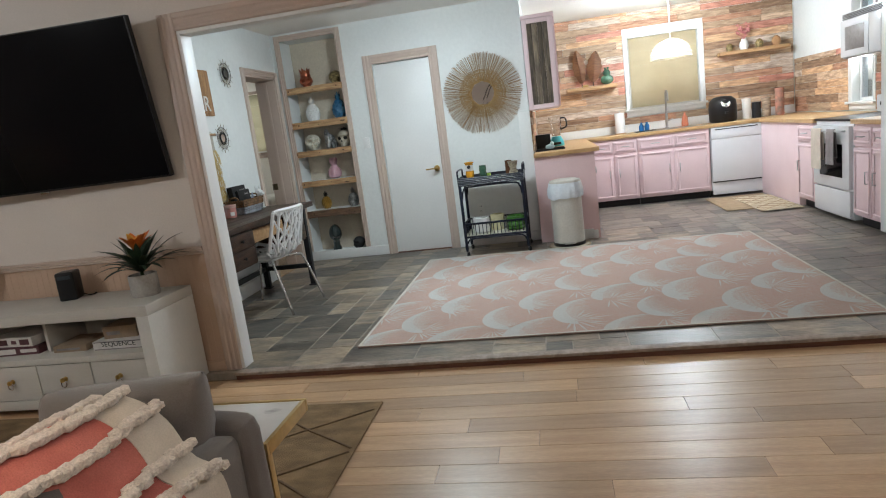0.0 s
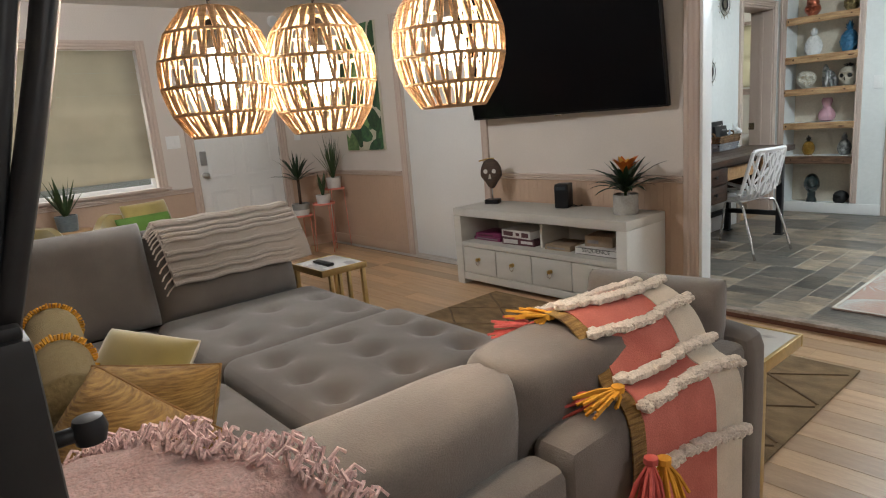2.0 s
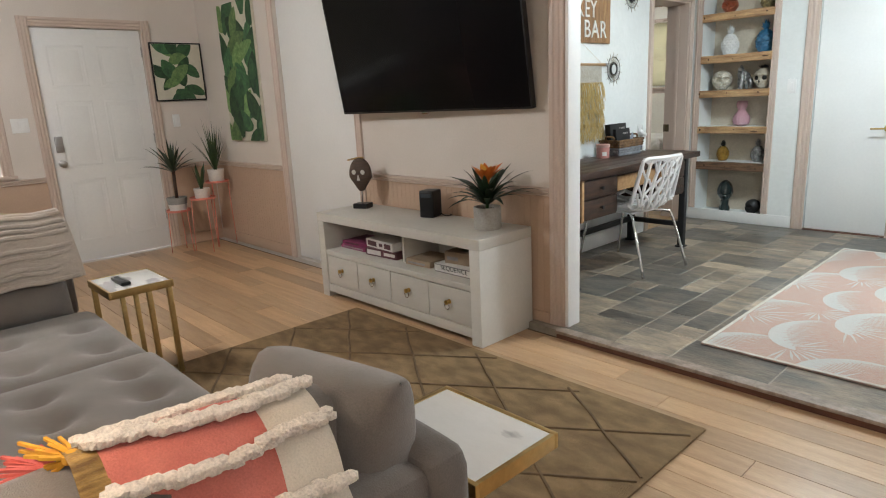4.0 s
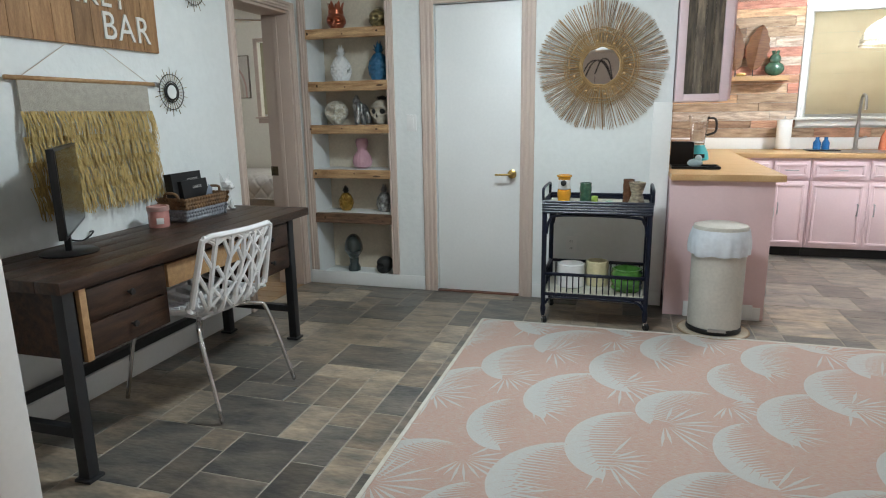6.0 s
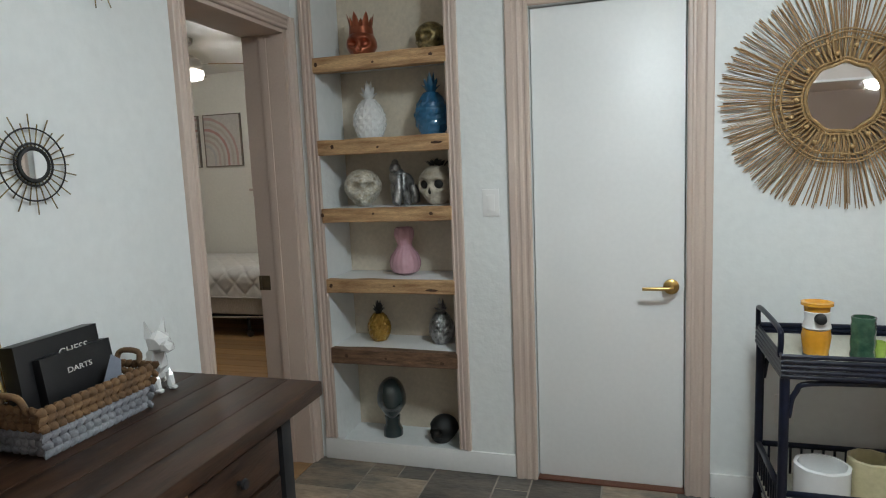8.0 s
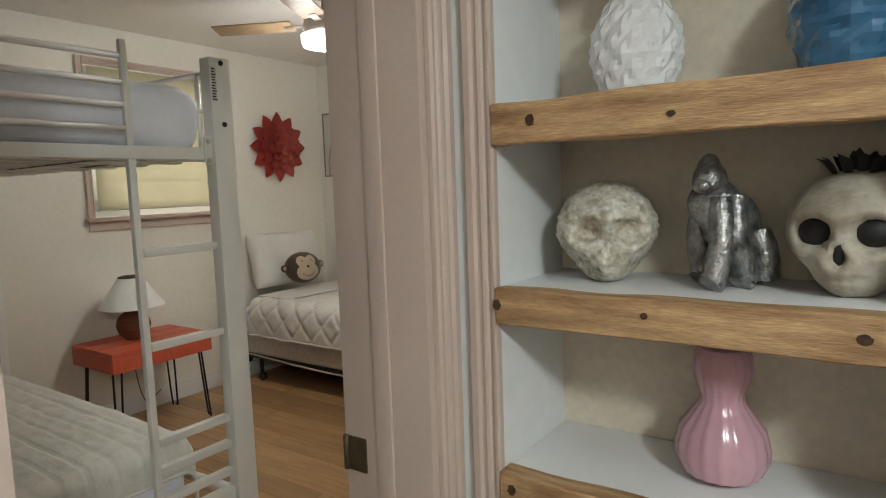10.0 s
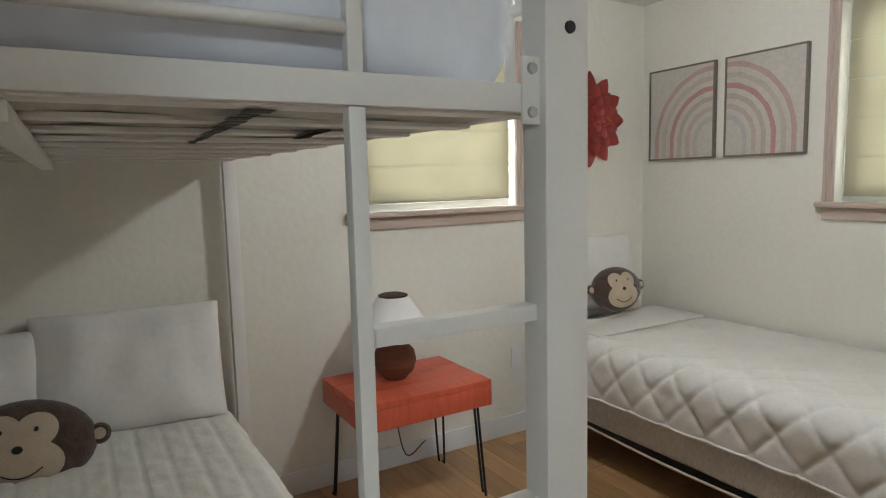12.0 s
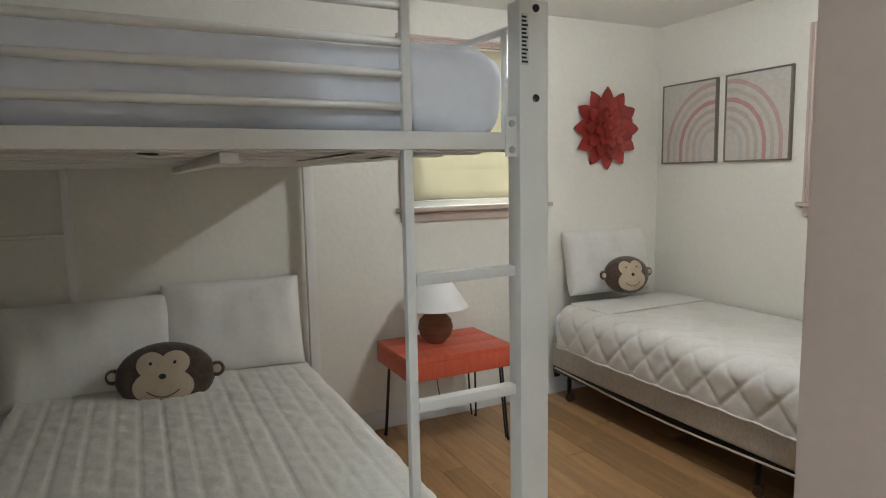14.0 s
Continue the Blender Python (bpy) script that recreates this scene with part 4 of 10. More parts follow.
# loose cushions on the sofa
MUSTARD_CORD = mat("mustard_cord", (0.22, 0.11, 0.025), 0.9, (0.15, 0.07, 0.015), 30)
def cushion(name, label, size, at, turn, material, piping=None, seed=0.0, puff=0.45):
    c = thing(name, label, "cushion", group="")
    m = pose(*at, *turn)
    part("cover", pad(size, puff, 14, 0.008, 6, m=m, seed=seed), material, c)
    if piping:
        sx, sy = size[0] / 2 * 0.985, size[1] / 2 * 0.985
        ring = [m @ Vector(p) for p in ((-sx, -sy, 0), (0, -sy * 0.97, 0), (sx, -sy, 0), (sx * 0.97, 0, 0), (sx, sy, 0), (0, sy * 0.97, 0), (-sx, sy, 0), (-sx * 0.97, 0, 0))]
        part("piping", tube(ring, 0.006, 6, closed=True), piping, c)
    return c


cushion("cushion", "mustard striped woven cushion standing on the sofa", (0.41, 0.30, 0.20), (-1.12, -0.14, 0.505), (60, 0, 40), MUSTARD, MUSTARD_CORD, 1, 0.6)
cushion("cushion", "mustard striped woven cushion leaning forward", (0.38, 0.29, 0.21), (-0.91, -0.24, 0.525), (56, 26, 36), MUSTARD, MUSTARD_CORD, 2, 0.6)
cushion("lumbar_cushion", "small yellow velvet cushion with a pale back", (0.36, 0.22, 0.12), (-1.65, -0.01, 0.49), (45, 8, 38), OLIVE_VELVET, CREAM, 3)
c = thing("bolster", "long woven bolster with yellow fringe bands", "cushion")
part("cover", tube(arc([(-2.16, -0.20, 0.56), (-1.75, -0.24, 0.535), (-1.36, -0.28, 0.52)], 8), 0.095, 18), mat("bolster_weave", (0.30, 0.22, 0.10), 0.95, (0.20, 0.14, 0.06), 20, (30, 3, 3), 0.8, 140, fine=0.25), c)
for f in (0.02, 0.55):
    p = Vector((-2.16, -0.20, 0.56)).lerp(Vector((-1.36, -0.28, 0.52)), f)
    bm = bmesh.new()
    rnd = random.Random(int(f * 10))
    for q in range(60):
        a = q / 60 * 2 * math.pi
        d = Vector((0.0, math.cos(a), math.sin(a)))
        tube([p + d * 0.093, p + d * 0.112 + Vector((rnd.uniform(-0.02, 0.02), 0, 0))], 0.005, 5, bm)
    part("fringe_band", bm, YARN_YELLOW, c, "yellow fringe band")

# coffee table, end table
def frame_table(name, label, lo, hi, leg_pairs):
    t = thing(name, label, "table")
    z = hi[2]
    part("marble_top", box((lo[0] + 0.012, lo[1] + 0.012, z - 0.02), (hi[0] - 0.012, hi[1] - 0.012, z), 0.003), MARBLE, t)
    bm = bmesh.new()
    for a, b in (((lo[0], lo[1]), (hi[0], lo[1] + 0.012)), ((lo[0], hi[1] - 0.012), (hi[0], hi[1])), ((lo[0], lo[1] + 0.012), (lo[0] + 0.012, hi[1] - 0.012)), ((hi[0] - 0.012, lo[1] + 0.012), (hi[0], hi[1] - 0.012))):
        box((*a, z - 0.035), (*b, z + 0.002), 0.002, bm=bm)
    part("top_rim", bm, M["gold"], t, "brushed gold rim")
    for x, y in leg_pairs:
        part("leg", box((x - 0.012, y - 0.012, LF), (x + 0.012, y + 0.012, z - 0.035), 0.002), M["gold"], t)
    return t


t = frame_table("sofa_table", "small marble-topped table with gold frame beside the sofa arm", (-0.36, 1.13, LF), (0.0, 1.40, 0.54), [(-0.345, 1.385), (-0.015, 1.145), (-0.345, 1.145)])
part("foot_rail", box((-0.36, 1.13, LF), (-0.33, 1.40, LF + 0.02), 0.002), M["gold"], t)
t = frame_table("end_table", "small end table with marble top and gold slatted side", (-2.72, 1.12, LF), (-2.36, 1.42, 0.47), [(-2.70, 1.40), (-2.38, 1.40), (-2.70, 1.14)])
for i in range(3):
    part("slat", box((-2.385, 1.17 + 0.06 * i, LF), (-2.365, 1.19 + 0.06 * i, 0.435), 0.002), M["gold"], t)
r = thing("remote_control", "black remote control on the end table", "remote")
part("body", box((-2.60, 1.20, 0.4725), (-2.43, 1.245, 0.49), 0.006), M["black_plastic"], r)
bm = bmesh.new()
for i in range(6):
    for j in range(2):
        box((-2.58 + 0.022 * i, 1.21 + 0.014 * j, 0.49), (-2.568 + 0.022 * i, 1.217 + 0.014 * j, 0.492), 0.0006, 1, bm)
part("buttons", bm, mat("grey_rubber", (0.1, 0.1, 0.1), 0.7), r)

# jute rug with raised diamond lines
JUTE = mat("jute_weave", (0.27, 0.175, 0.085), 0.95, (0.15, 0.092, 0.042), 9, (1, 2, 1), 1.0, 260, fine=0.3, detail=8)
JUTE_LINE = mat("jute_dark_braid", (0.155, 0.098, 0.048), 0.95, (0.10, 0.062, 0.03), 20, bump=0.8, bump_scale=200, fine=0.2)
rug = thing("jute_rug", "brown woven jute rug with dark diamond lines", "rug")
part("weave", box((-2.50, 0.90, LF + 0.002), (-0.17, 2.60, LF + 0.012), 0.004), JUTE, rug)
bm = bmesh.new()
x0, x1, y0, y1, dx, dy = -2.48, -0.19, 0.92, 2.58, 0.52, 0.40
for s_ in (1, -1):
    for k in range(-8, 14):
        pts = []
        for i in range(40):
            x = x0 + (x1 - x0) * i / 39
            y = y0 + (x - x0) * s_ * dy / dx * 0.9 + k * dy * 1.0
            if y0 < y < y1:
                pts.append((x, y + 0.012 * noise.noise((x * 6, k, s_)), LF + 0.011))
        if len(pts) > 2:
            tube(pts, 0.0075, 5, bm)
tagged(part("braid_pattern", bm, JUTE_LINE, rug, "dark braided diamond lines"), kind="stuff")

# media console
c = thing("media_console", "pale grey wooden media console with four drawers and open shelf", "console")
G = M["console"]
X0, X1, Y0, Y1, ZT = -2.955, -1.408, 2.64, 3.075, 0.56
part("top", box((X0, Y0, 0.50), (X1, Y1, ZT), 0.004), G, c)
# right side: lighter copy of the console grey, light on it put into colour
part("side_panel", box((X1 - 0.075, Y0 + 0.0, LF), (X1, Y1, 0.50), 0.004), mat("console_side_lit", (0.66, 0.65, 0.62), 0.45, (0.62, 0.61, 0.58), 3, fine=0.03), c)
part("side_panel", box((X0, Y0, LF), (X0 + 0.075, Y1, 0.50), 0.004), G, c)
part("shelf", box((X0 + 0.075, Y0 + 0.004, 0.265), (X1 - 0.075, Y1 - 0.01, 0.30), 0.003), G, c)
part("back_panel", box((X0 + 0.075, Y1 - 0.02, 0.0), (X1 - 0.075, Y1 - 0.005, 0.50)), M["console"], c)
part("bottom_rail", box((X0 + 0.075, Y0 + 0.004, 0.0), (X1 - 0.075, Y0 + 0.06, 0.055), 0.003), G, c)
part("divider", box((-2.185, Y0 + 0.12, 0.30), (-2.165, Y1 - 0.02, 0.50), 0.002), G, c)
w = (X1 - X0 - 0.15) / 4
for i in range(4):
    a = X0 + 0.075 + i * w
    dr = part("drawer", box((a + 0.003, Y0 + 0.008, 0.06), (a + w - 0.003, Y0 + 0.03, 0.26), 0.003), G, c)
    knob = lathe([(0.014, 0), (0.014, 0.003), (0.006, 0.006), (0.006, 0.016), (0.014, 0.022), (0.012, 0.030), (0, 0.031)], 14, m=pose(a + w / 2, Y0 + 0.008, 0.175, 90))
    part("knob", knob, M["brass"], dr)
    ring = [(a + w / 2 + 0.018 * math.sin(q / 12 * 2 * math.pi), Y0 - 0.012, 0.153 + 0.020 * math.cos(q / 12 * 2 * math.pi)) for q in range(12)]
    part("ring_pull", tube(ring, 0.003, 6, closed=True), M["chrome"], dr)

def game_box(label, lo, hi, body, accents, turn=0.0, words=None):
    mid = [(a + b) / 2 for a, b in zip(lo, hi)]
    h = [(b - a) / 2 for a, b in zip(lo, hi)]
    g = thing("game_box", label, "board game", (mid[0], mid[1], lo[2]), turn)
    part("carton", box((-h[0], -h[1], 0), (h[0], h[1], h[2] * 2), 0.002), body, g)
    for x0, x1, z0, z1, mtl in accents:
        part("print", box((-h[0] + 2 * h[0] * x0, -h[1] - 0.0012, 2 * h[2] * z0), (-h[0] + 2 * h[0] * x1, -h[1] - 0.0002, 2 * h[2] * z1)), mtl, g, smooth=None)
    if words:
        lettering(words, g, h[0] * 1.3, 2 * h[2] * 0.62, (0, -h[1] - 0.0016, h[2] * 0.62), (90, 0, 0), M["black_plastic"], 0.0004)
    return g


def lettering(words, parent, width, height, at, turn, material, depth=0.002, spacing=1.0):
    """Raised letters as a mesh, centred at at, fitted to width and height."""
    curve = bpy.data.curves.new("lettering", "FONT")
    curve.body, curve.align_x, curve.extrude, curve.space_character = words, "CENTER", depth, spacing
    temp = bpy.data.objects.new("lettering_temp", curve)
    data = bpy.data.meshes.new_from_object(temp)
    bpy.data.objects.remove(temp)
    xs = [v.co.x for v in data.vertices]
    ys = [v.co.y for v in data.vertices]
    sx, sy = width / (max(xs) - min(xs)), height / (max(ys) - min(ys))
    cx, cy = (max(xs) + min(xs)) / 2, min(ys)
    m = pose(*at, *turn)
    for v in data.vertices:
        v.co = m @ Vector(((v.co.x - cx) * sx, (v.co.y - cy) * sy, v.co.z))
    data.materials.append(material)
    ob = new("lettering", data)
    ob.parent = parent
    return ob


PRINT_MAGENTA = mat("print_magenta", (0.22, 0.03, 0.10), 0.4, (0.14, 0.02, 0.07), 20)
PRINT_DARK = mat("print_dark_red", (0.10, 0.03, 0.04), 0.4, (0.05, 0.015, 0.02), 20)
PRINT_WHITE = mat("print_white", (0.62, 0.60, 0.58), 0.4, (0.55, 0.53, 0.5), 20)
PRINT_GREY = mat("print_grey", (0.25, 0.23, 0.23), 0.4, (0.18, 0.16, 0.16), 20)
CARD = mat("brown_carton", (0.30, 0.22, 0.15), 0.8, (0.25, 0.18, 0.12), 10)
game_box("magenta flat game box on the console shelf", (-2.86, 2.76, 0.30), (-2.58, 3.0, 0.325), PRINT_MAGENTA, [(0.1, 0.9, 0.3, 0.7, PRINT_GREY)])
game_box("dark red game box on the console shelf", (-2.85, 2.77, 0.325), (-2.60, 2.99, 0.352), PRINT_MAGENTA, [(0.1, 0.7, 0.3, 0.7, PRINT_DARK)], 4)
game_box("dark red and white game box in a stack", (-2.54, 2.74, 0.30), (-2.24, 3.0, 0.35), PRINT_DARK, [(0.05, 0.5, 0.2, 0.8, PRINT_WHITE), (0.6, 0.95, 0.3, 0.7, PRINT_WHITE)], 3)
game_box("white and plum game box on top of a stack", (-2.55, 2.75, 0.35), (-2.25, 3.0, 0.405), PRINT_WHITE, [(0.06, 0.4, 0.2, 0.8, PRINT_DARK), (0.5, 0.62, 0.3, 0.7, PRINT_DARK), (0.7, 0.93, 0.2, 0.8, PRINT_DARK)], -4)
game_box("plain carton box on the console shelf", (-2.13, 2.74, 0.30), (-1.92, 2.96, 0.338), CARD, [(0.1, 0.8, 0.3, 0.6, PRINT_GREY)], 2)
game_box("black and white game box with large lettering", (-1.86, 2.73, 0.30), (-1.53, 2.95, 0.350), PRINT_WHITE, [(0.02, 0.98, 0.02, 0.14, PRINT_GREY), (0.02, 0.98, 0.86, 0.98, PRINT_GREY)], 0, "SEQUENCE")
game_box("brown carton on top of the game box", (-1.82, 2.78, 0.35), (-1.62, 2.96, 0.42), CARD, [(0.1, 0.5, 0.3, 0.6, PRINT_GREY)], 6)

# things on the console
sk = thing("mask_sculpture", "dark carved wooden mask on a metal stand", "sculpture", (-2.80, 2.93, 0.56), 25)
WOOD_DARK = mat("dark_carved_wood", (0.07, 0.035, 0.018), 0.55, (0.03, 0.016, 0.009), 14, (1, 1, 12), 0.6, 70, fine=0.25)
part("base", box((-0.055, -0.045, 0), (0.055, 0.045, 0.035), 0.004), M["black_plastic"], sk)
part("rod", tube([(0, 0, 0.035), (0, 0, 0.13)], 0.005, 8), M["steel"], sk)
bm = bmesh.new()
bmesh.ops.create_uvsphere(bm, u_segments=28, v_segments=20, radius=1.0)
for v in bm.verts:
    x, y, z = v.co
    wdt = 0.088 if z > -0.15 else 0.088 - 0.032 * min(1, (-0.15 - z) / 0.5)
    v.co = Vector((x * wdt, y * 0.035, 0.235 + z * 0.118))
part("mask", bm, WOOD_DARK, sk)
EYE = mat("pale_inlay", (0.62, 0.60, 0.56), 0.6)
for x in (-0.034, 0.034):
    part("eye_hole", lathe([(0, 0), (0.017, 0), (0.015, 0.004), (0, 0.004)], 16, m=pose(x, -0.033, 0.255, 90)), EYE, sk, "pale round eye opening")
bm = bmesh.new()
v = [bm.verts.new(p) for p in ((-0.013, -0.037, 0.198), (0.013, -0.037, 0.198), (0.004, -0.037, 0.235), (-0.004, -0.037, 0.235))]
bm.faces.new(v)
bmesh.ops.solidify(bm, geom=bm.faces[:], thickness=0.006)
part("nose_hole", bm, EYE, sk, "pale nose opening", None)
part("twig", tube([(-0.10, 0.01, 0.335), (-0.02, 0.0, 0.350), (0.03, 0.0, 0.352)], 0.006, 6), M["brass"], sk)

sp = thing("smart_speaker", "black rectangular speaker on the console", "speaker", (-2.13, 2.97, 0.56), 20)
part("body", box((-0.05, -0.06, 0), (0.05, 0.06, 0.17), 0.012, 3), M["black_plastic"], sp)
part("front_display", box((-0.036, -0.0625, 0.128), (0.036, -0.0605, 0.152), 0.001), mat("speaker_display", (0.05, 0.06, 0.07), 0.15), sp)
part("cable", tube(arc([(0.05, 0.03, 0.02), (0.09, 0.02, 0.005), (0.12, 0.05, 0.005), (0.10, 0.075, 0.005)], 4), 0.003, 6), M["black_plastic"], sp)

CONCRETE = mat("concrete_pot", (0.42, 0.40, 0.37), 0.9, (0.33, 0.31, 0.29), 9, bump=0.5, bump_scale=90, fine=0.12)
LEAF_DARK = mat("dark_green_leaf", (0.022, 0.045, 0.02), 0.45, (0.012, 0.026, 0.012), 14, (1, 1, 1), 0.2, 60, fine=0.2)
LEAF_MID = mat("mid_green_leaf", (0.05, 0.09, 0.03), 0.45, (0.025, 0.05, 0.018), 14, fine=0.2)
ORANGE = mat("orange_bract", (0.72, 0.22, 0.03), 0.5, (0.62, 0.12, 0.02), 20)
YELLOWB = mat("yellow_bract", (0.75, 0.42, 0.06), 0.5, (0.7, 0.3, 0.04), 20)
SOIL = mat("potting_soil", (0.035, 0.025, 0.018), 1.0, (0.02, 0.014, 0.01), 40, bump=1, bump_scale=120)


def blade(bm, root, tip, width, sag=0.03, fold=0.25, n=6, up=(0, 0, 1)):
    """A long pointed leaf with a fold along its middle."""
    a, b = Vector(root), Vector(tip)
    side = (b - a).cross(Vector(up))
    side = side.normalized() if side.length > 1e-5 else Vector((1, 0, 0))
    nrm = side.cross(b - a).normalized()
    rows = []
    for i in range(n + 1):
        f = i / n
        c = a.lerp(b, f) + Vector((0, 0, 1)) * (sag * (4 * f * (1 - f)) - sag * 0.6 * f * f)
        w = width * (0.55 + 0.9 * f if f < 0.4 else 0.91 * (1 - ((f - 0.4) / 0.6) ** 2)) * 0.5
        w = max(w, 0.0006)
        rows.append((bm.verts.new(c + side * w + nrm * w * fold), bm.verts.new(c), bm.verts.new(c - side * w + nrm * w * fold)))
    for p, q in zip(rows, rows[1:]):
        bm.faces.new((p[0], p[1], q[1], q[0]))
        bm.faces.new((p[1], p[2], q[2], q[1]))


def pot_plant(name, label, at, pot_r, pot_h, pot_mat, leaves, leaf_mat, band=None, seed=0, top_r=None):
    """leaves: list of (length, lift, width, count, sag, base height)."""
    p = thing(name, label, "potted plant", at)
    tr = top_r or pot_r
    part("pot", lathe([(0, 0), (pot_r * 0.96, 0), (pot_r, 0.006), (tr, pot_h - 0.004), (tr - 0.003, pot_h), (tr - 0.008, pot_h), (tr - 0.009, pot_h - 0.02), (0, pot_h - 0.02)], 28), pot_mat, p)
    part("soil", lathe([(0, pot_h - 0.019), (tr - 0.010, pot_h - 0.019), (0, pot_h - 0.014)], 20), SOIL, p)
    if band:
        part("pot_band", lathe([(pot_r + 0.001, 0.004), (pot_r + 0.001 + (tr - pot_r) * 0.5, pot_h * 0.5), (pot_r + 0.0, pot_h * 0.5), (pot_r - 0.001, 0.004)], 28), band, p, "white lower band")
    rnd = random.Random(seed)
    for length, lift, width, count, sag, z in leaves:
        for k in range(count):
            a = 2 * math.pi * (k + rnd.uniform(-0.25, 0.25)) / count + seed
            le = length * rnd.uniform(0.8, 1.1)
            out = le * math.cos(radians(lift + rnd.uniform(-8, 8)))
            hi = le * math.sin(radians(lift + rnd.uniform(-8, 8)))
            bm = bmesh.new()
            c, s2 = math.cos(a), math.sin(a)
            blade(bm, (c * 0.008, s2 * 0.008, pot_h - 0.02 + z), (c * out, s2 * out, pot_h - 0.02 + z + hi), width, sag)
            part("leaf", bm, leaf_mat, p, smooth=60)
    return p


b = pot_plant("bromeliad", "bromeliad with orange bracts in a concrete pot", (-1.58, 2.90, 0.56), 0.078, 0.125, CONCRETE, [(0.29, 12, 0.042, 13, 0.03, 0.03), (0.28, 32, 0.042, 12, 0.03, 0.04), (0.23, 56, 0.040, 10, 0.015, 0.05)], LEAF_DARK, None, 3)
for k in range(14):
    a = k * 2.4
    bm = bmesh.new()
    r = 0.052 + 0.016 * (k % 3)
    blade(bm, (0.0, 0.0, 0.25), (math.cos(a) * r * 1.3, math.sin(a) * r * 1.3, 0.350 + 0.016 * (k % 2)), 0.050, 0.010)
    part("bract", bm, ORANGE if k % 3 else YELLOWB, b, smooth=60)
part("stalk", tube([(0, 0, 0.11), (0, 0, 0.26)], 0.010, 8), LEAF_MID, b)

# television
tv = thing("television", "large black flat television tilted down on the wall", "television")
m = pose(-2.175, 2.95, 1.640, 8.6, 0, 3)
part("screen", box((-0.80, -0.004, -0.425), (0.80, 0.0, 0.435), 0.0005, 1, m=m), M["screen"], tv)
bm = bmesh.new()
for lo, hi in (((-0.81, -0.008, -0.435), (0.81, 0.03, -0.425)), ((-0.81, -0.008, 0.435), (0.81, 0.03, 0.441)), ((-0.81, -0.008, -0.425), (-0.80, 0.03, 0.435)), ((0.80, -0.008, -0.425), (0.81, 0.03, 0.435)), ((-0.80, 0.0005, -0.425), (0.80, 0.03, 0.435))):
    box(lo, hi, 0.0015, 1, bm, m)
part("bezel", bm, M["black_plastic"], tv)
part("sensor", box((-0.03, -0.012, -0.448), (0.03, 0.0, -0.434), 0.003, m=m), M["chrome"], tv, "small silver logo tab")
part("wall_mount", box((-2.5, 3.0, 1.5), (-2.0, 3.105, 1.8), 0.01), M["black_metal"], tv)

# pictures by the front door
ART_GREEN = mat("painted_leaf_green", (0.05, 0.14, 0.05), 0.6, (0.02, 0.06, 0.03), 20, (1, 1, 1), 0.1, 90, fine=0.3, detail=8, per_object=0.5)
ART_LIGHT = mat("painted_leaf_light", (0.18, 0.28, 0.10), 0.6, (0.09, 0.18, 0.06), 20, fine=0.3, per_object=0.35)
CANVAS = mat("canvas_cream", (0.62, 0.58, 0.48), 0.8, (0.56, 0.52, 0.42), 20, bump=0.3, bump_scale=300)


def leaf_art(name, label, to_world, w, h, specs, frame_mat=None):
    a = thing(name, label, "picture")
    part("canvas", box((-w / 2, -h / 2, 0), (w / 2, h / 2, 0.025), 0.002, m=to_world), CANVAS, a)
    if frame_mat:
        bm = bmesh.new()
        for lo, hi in (((-w / 2 - 0.012, -h / 2 - 0.012, 0), (w / 2 + 0.012, -h / 2, 0.03)), ((-w / 2 - 0.012, h / 2, 0), (w / 2 + 0.012, h / 2 + 0.012, 0.03)), ((-w / 2 - 0.012, -h / 2, 0), (-w / 2, h / 2, 0.03)), ((w / 2, -h / 2, 0), (w / 2 + 0.012, h / 2, 0.03))):
            box(lo, hi, 0.002, m=to_world, bm=bm)
        part("frame", bm, frame_mat, a)
    for k, (x, y, ang, length, wid, light) in enumerate(specs):
        bm = bmesh.new()
        n = 8
        d = Vector((math.cos(ang), math.sin(ang)))
        s2 = Vector((-d.y, d.x))
        left, right, mid = [], [], []
        z = 0.0256 + 0.0002 * k
        def put(p):
            px, py = max(-w / 2 + 0.002, min(w / 2 - 0.002, p.x)), max(-h / 2 + 0.002, min(h / 2 - 0.002, p.y))
            return bm.verts.new(to_world @ Vector((px, py, z)))
        for i in range(n + 1):
            f = i / n
            c = Vector((x, y)) + d * length * f + s2 * 0.06 * length * math.sin(f * 3)
            ww = wid * math.sin(math.pi * min(0.98, f * 0.93 + 0.05)) ** 0.7
            left.append(put(c + s2 * ww / 2))
            mid.append(put(c))
            right.append(put(c - s2 * ww / 2))
        for i in range(n):
            for q in ((left[i], mid[i], mid[i + 1], left[i + 1]), (mid[i], right[i], right[i + 1], mid[i + 1])):
                try:
                    bm.faces.new(q)
                except ValueError:
                    pass
        bmesh.ops.dissolve_degenerate(bm, dist=1e-5, edges=bm.edges[:])
        part("painted_leaf", bm, ART_LIGHT if light else ART_GREEN, a, smooth=None)
    return a


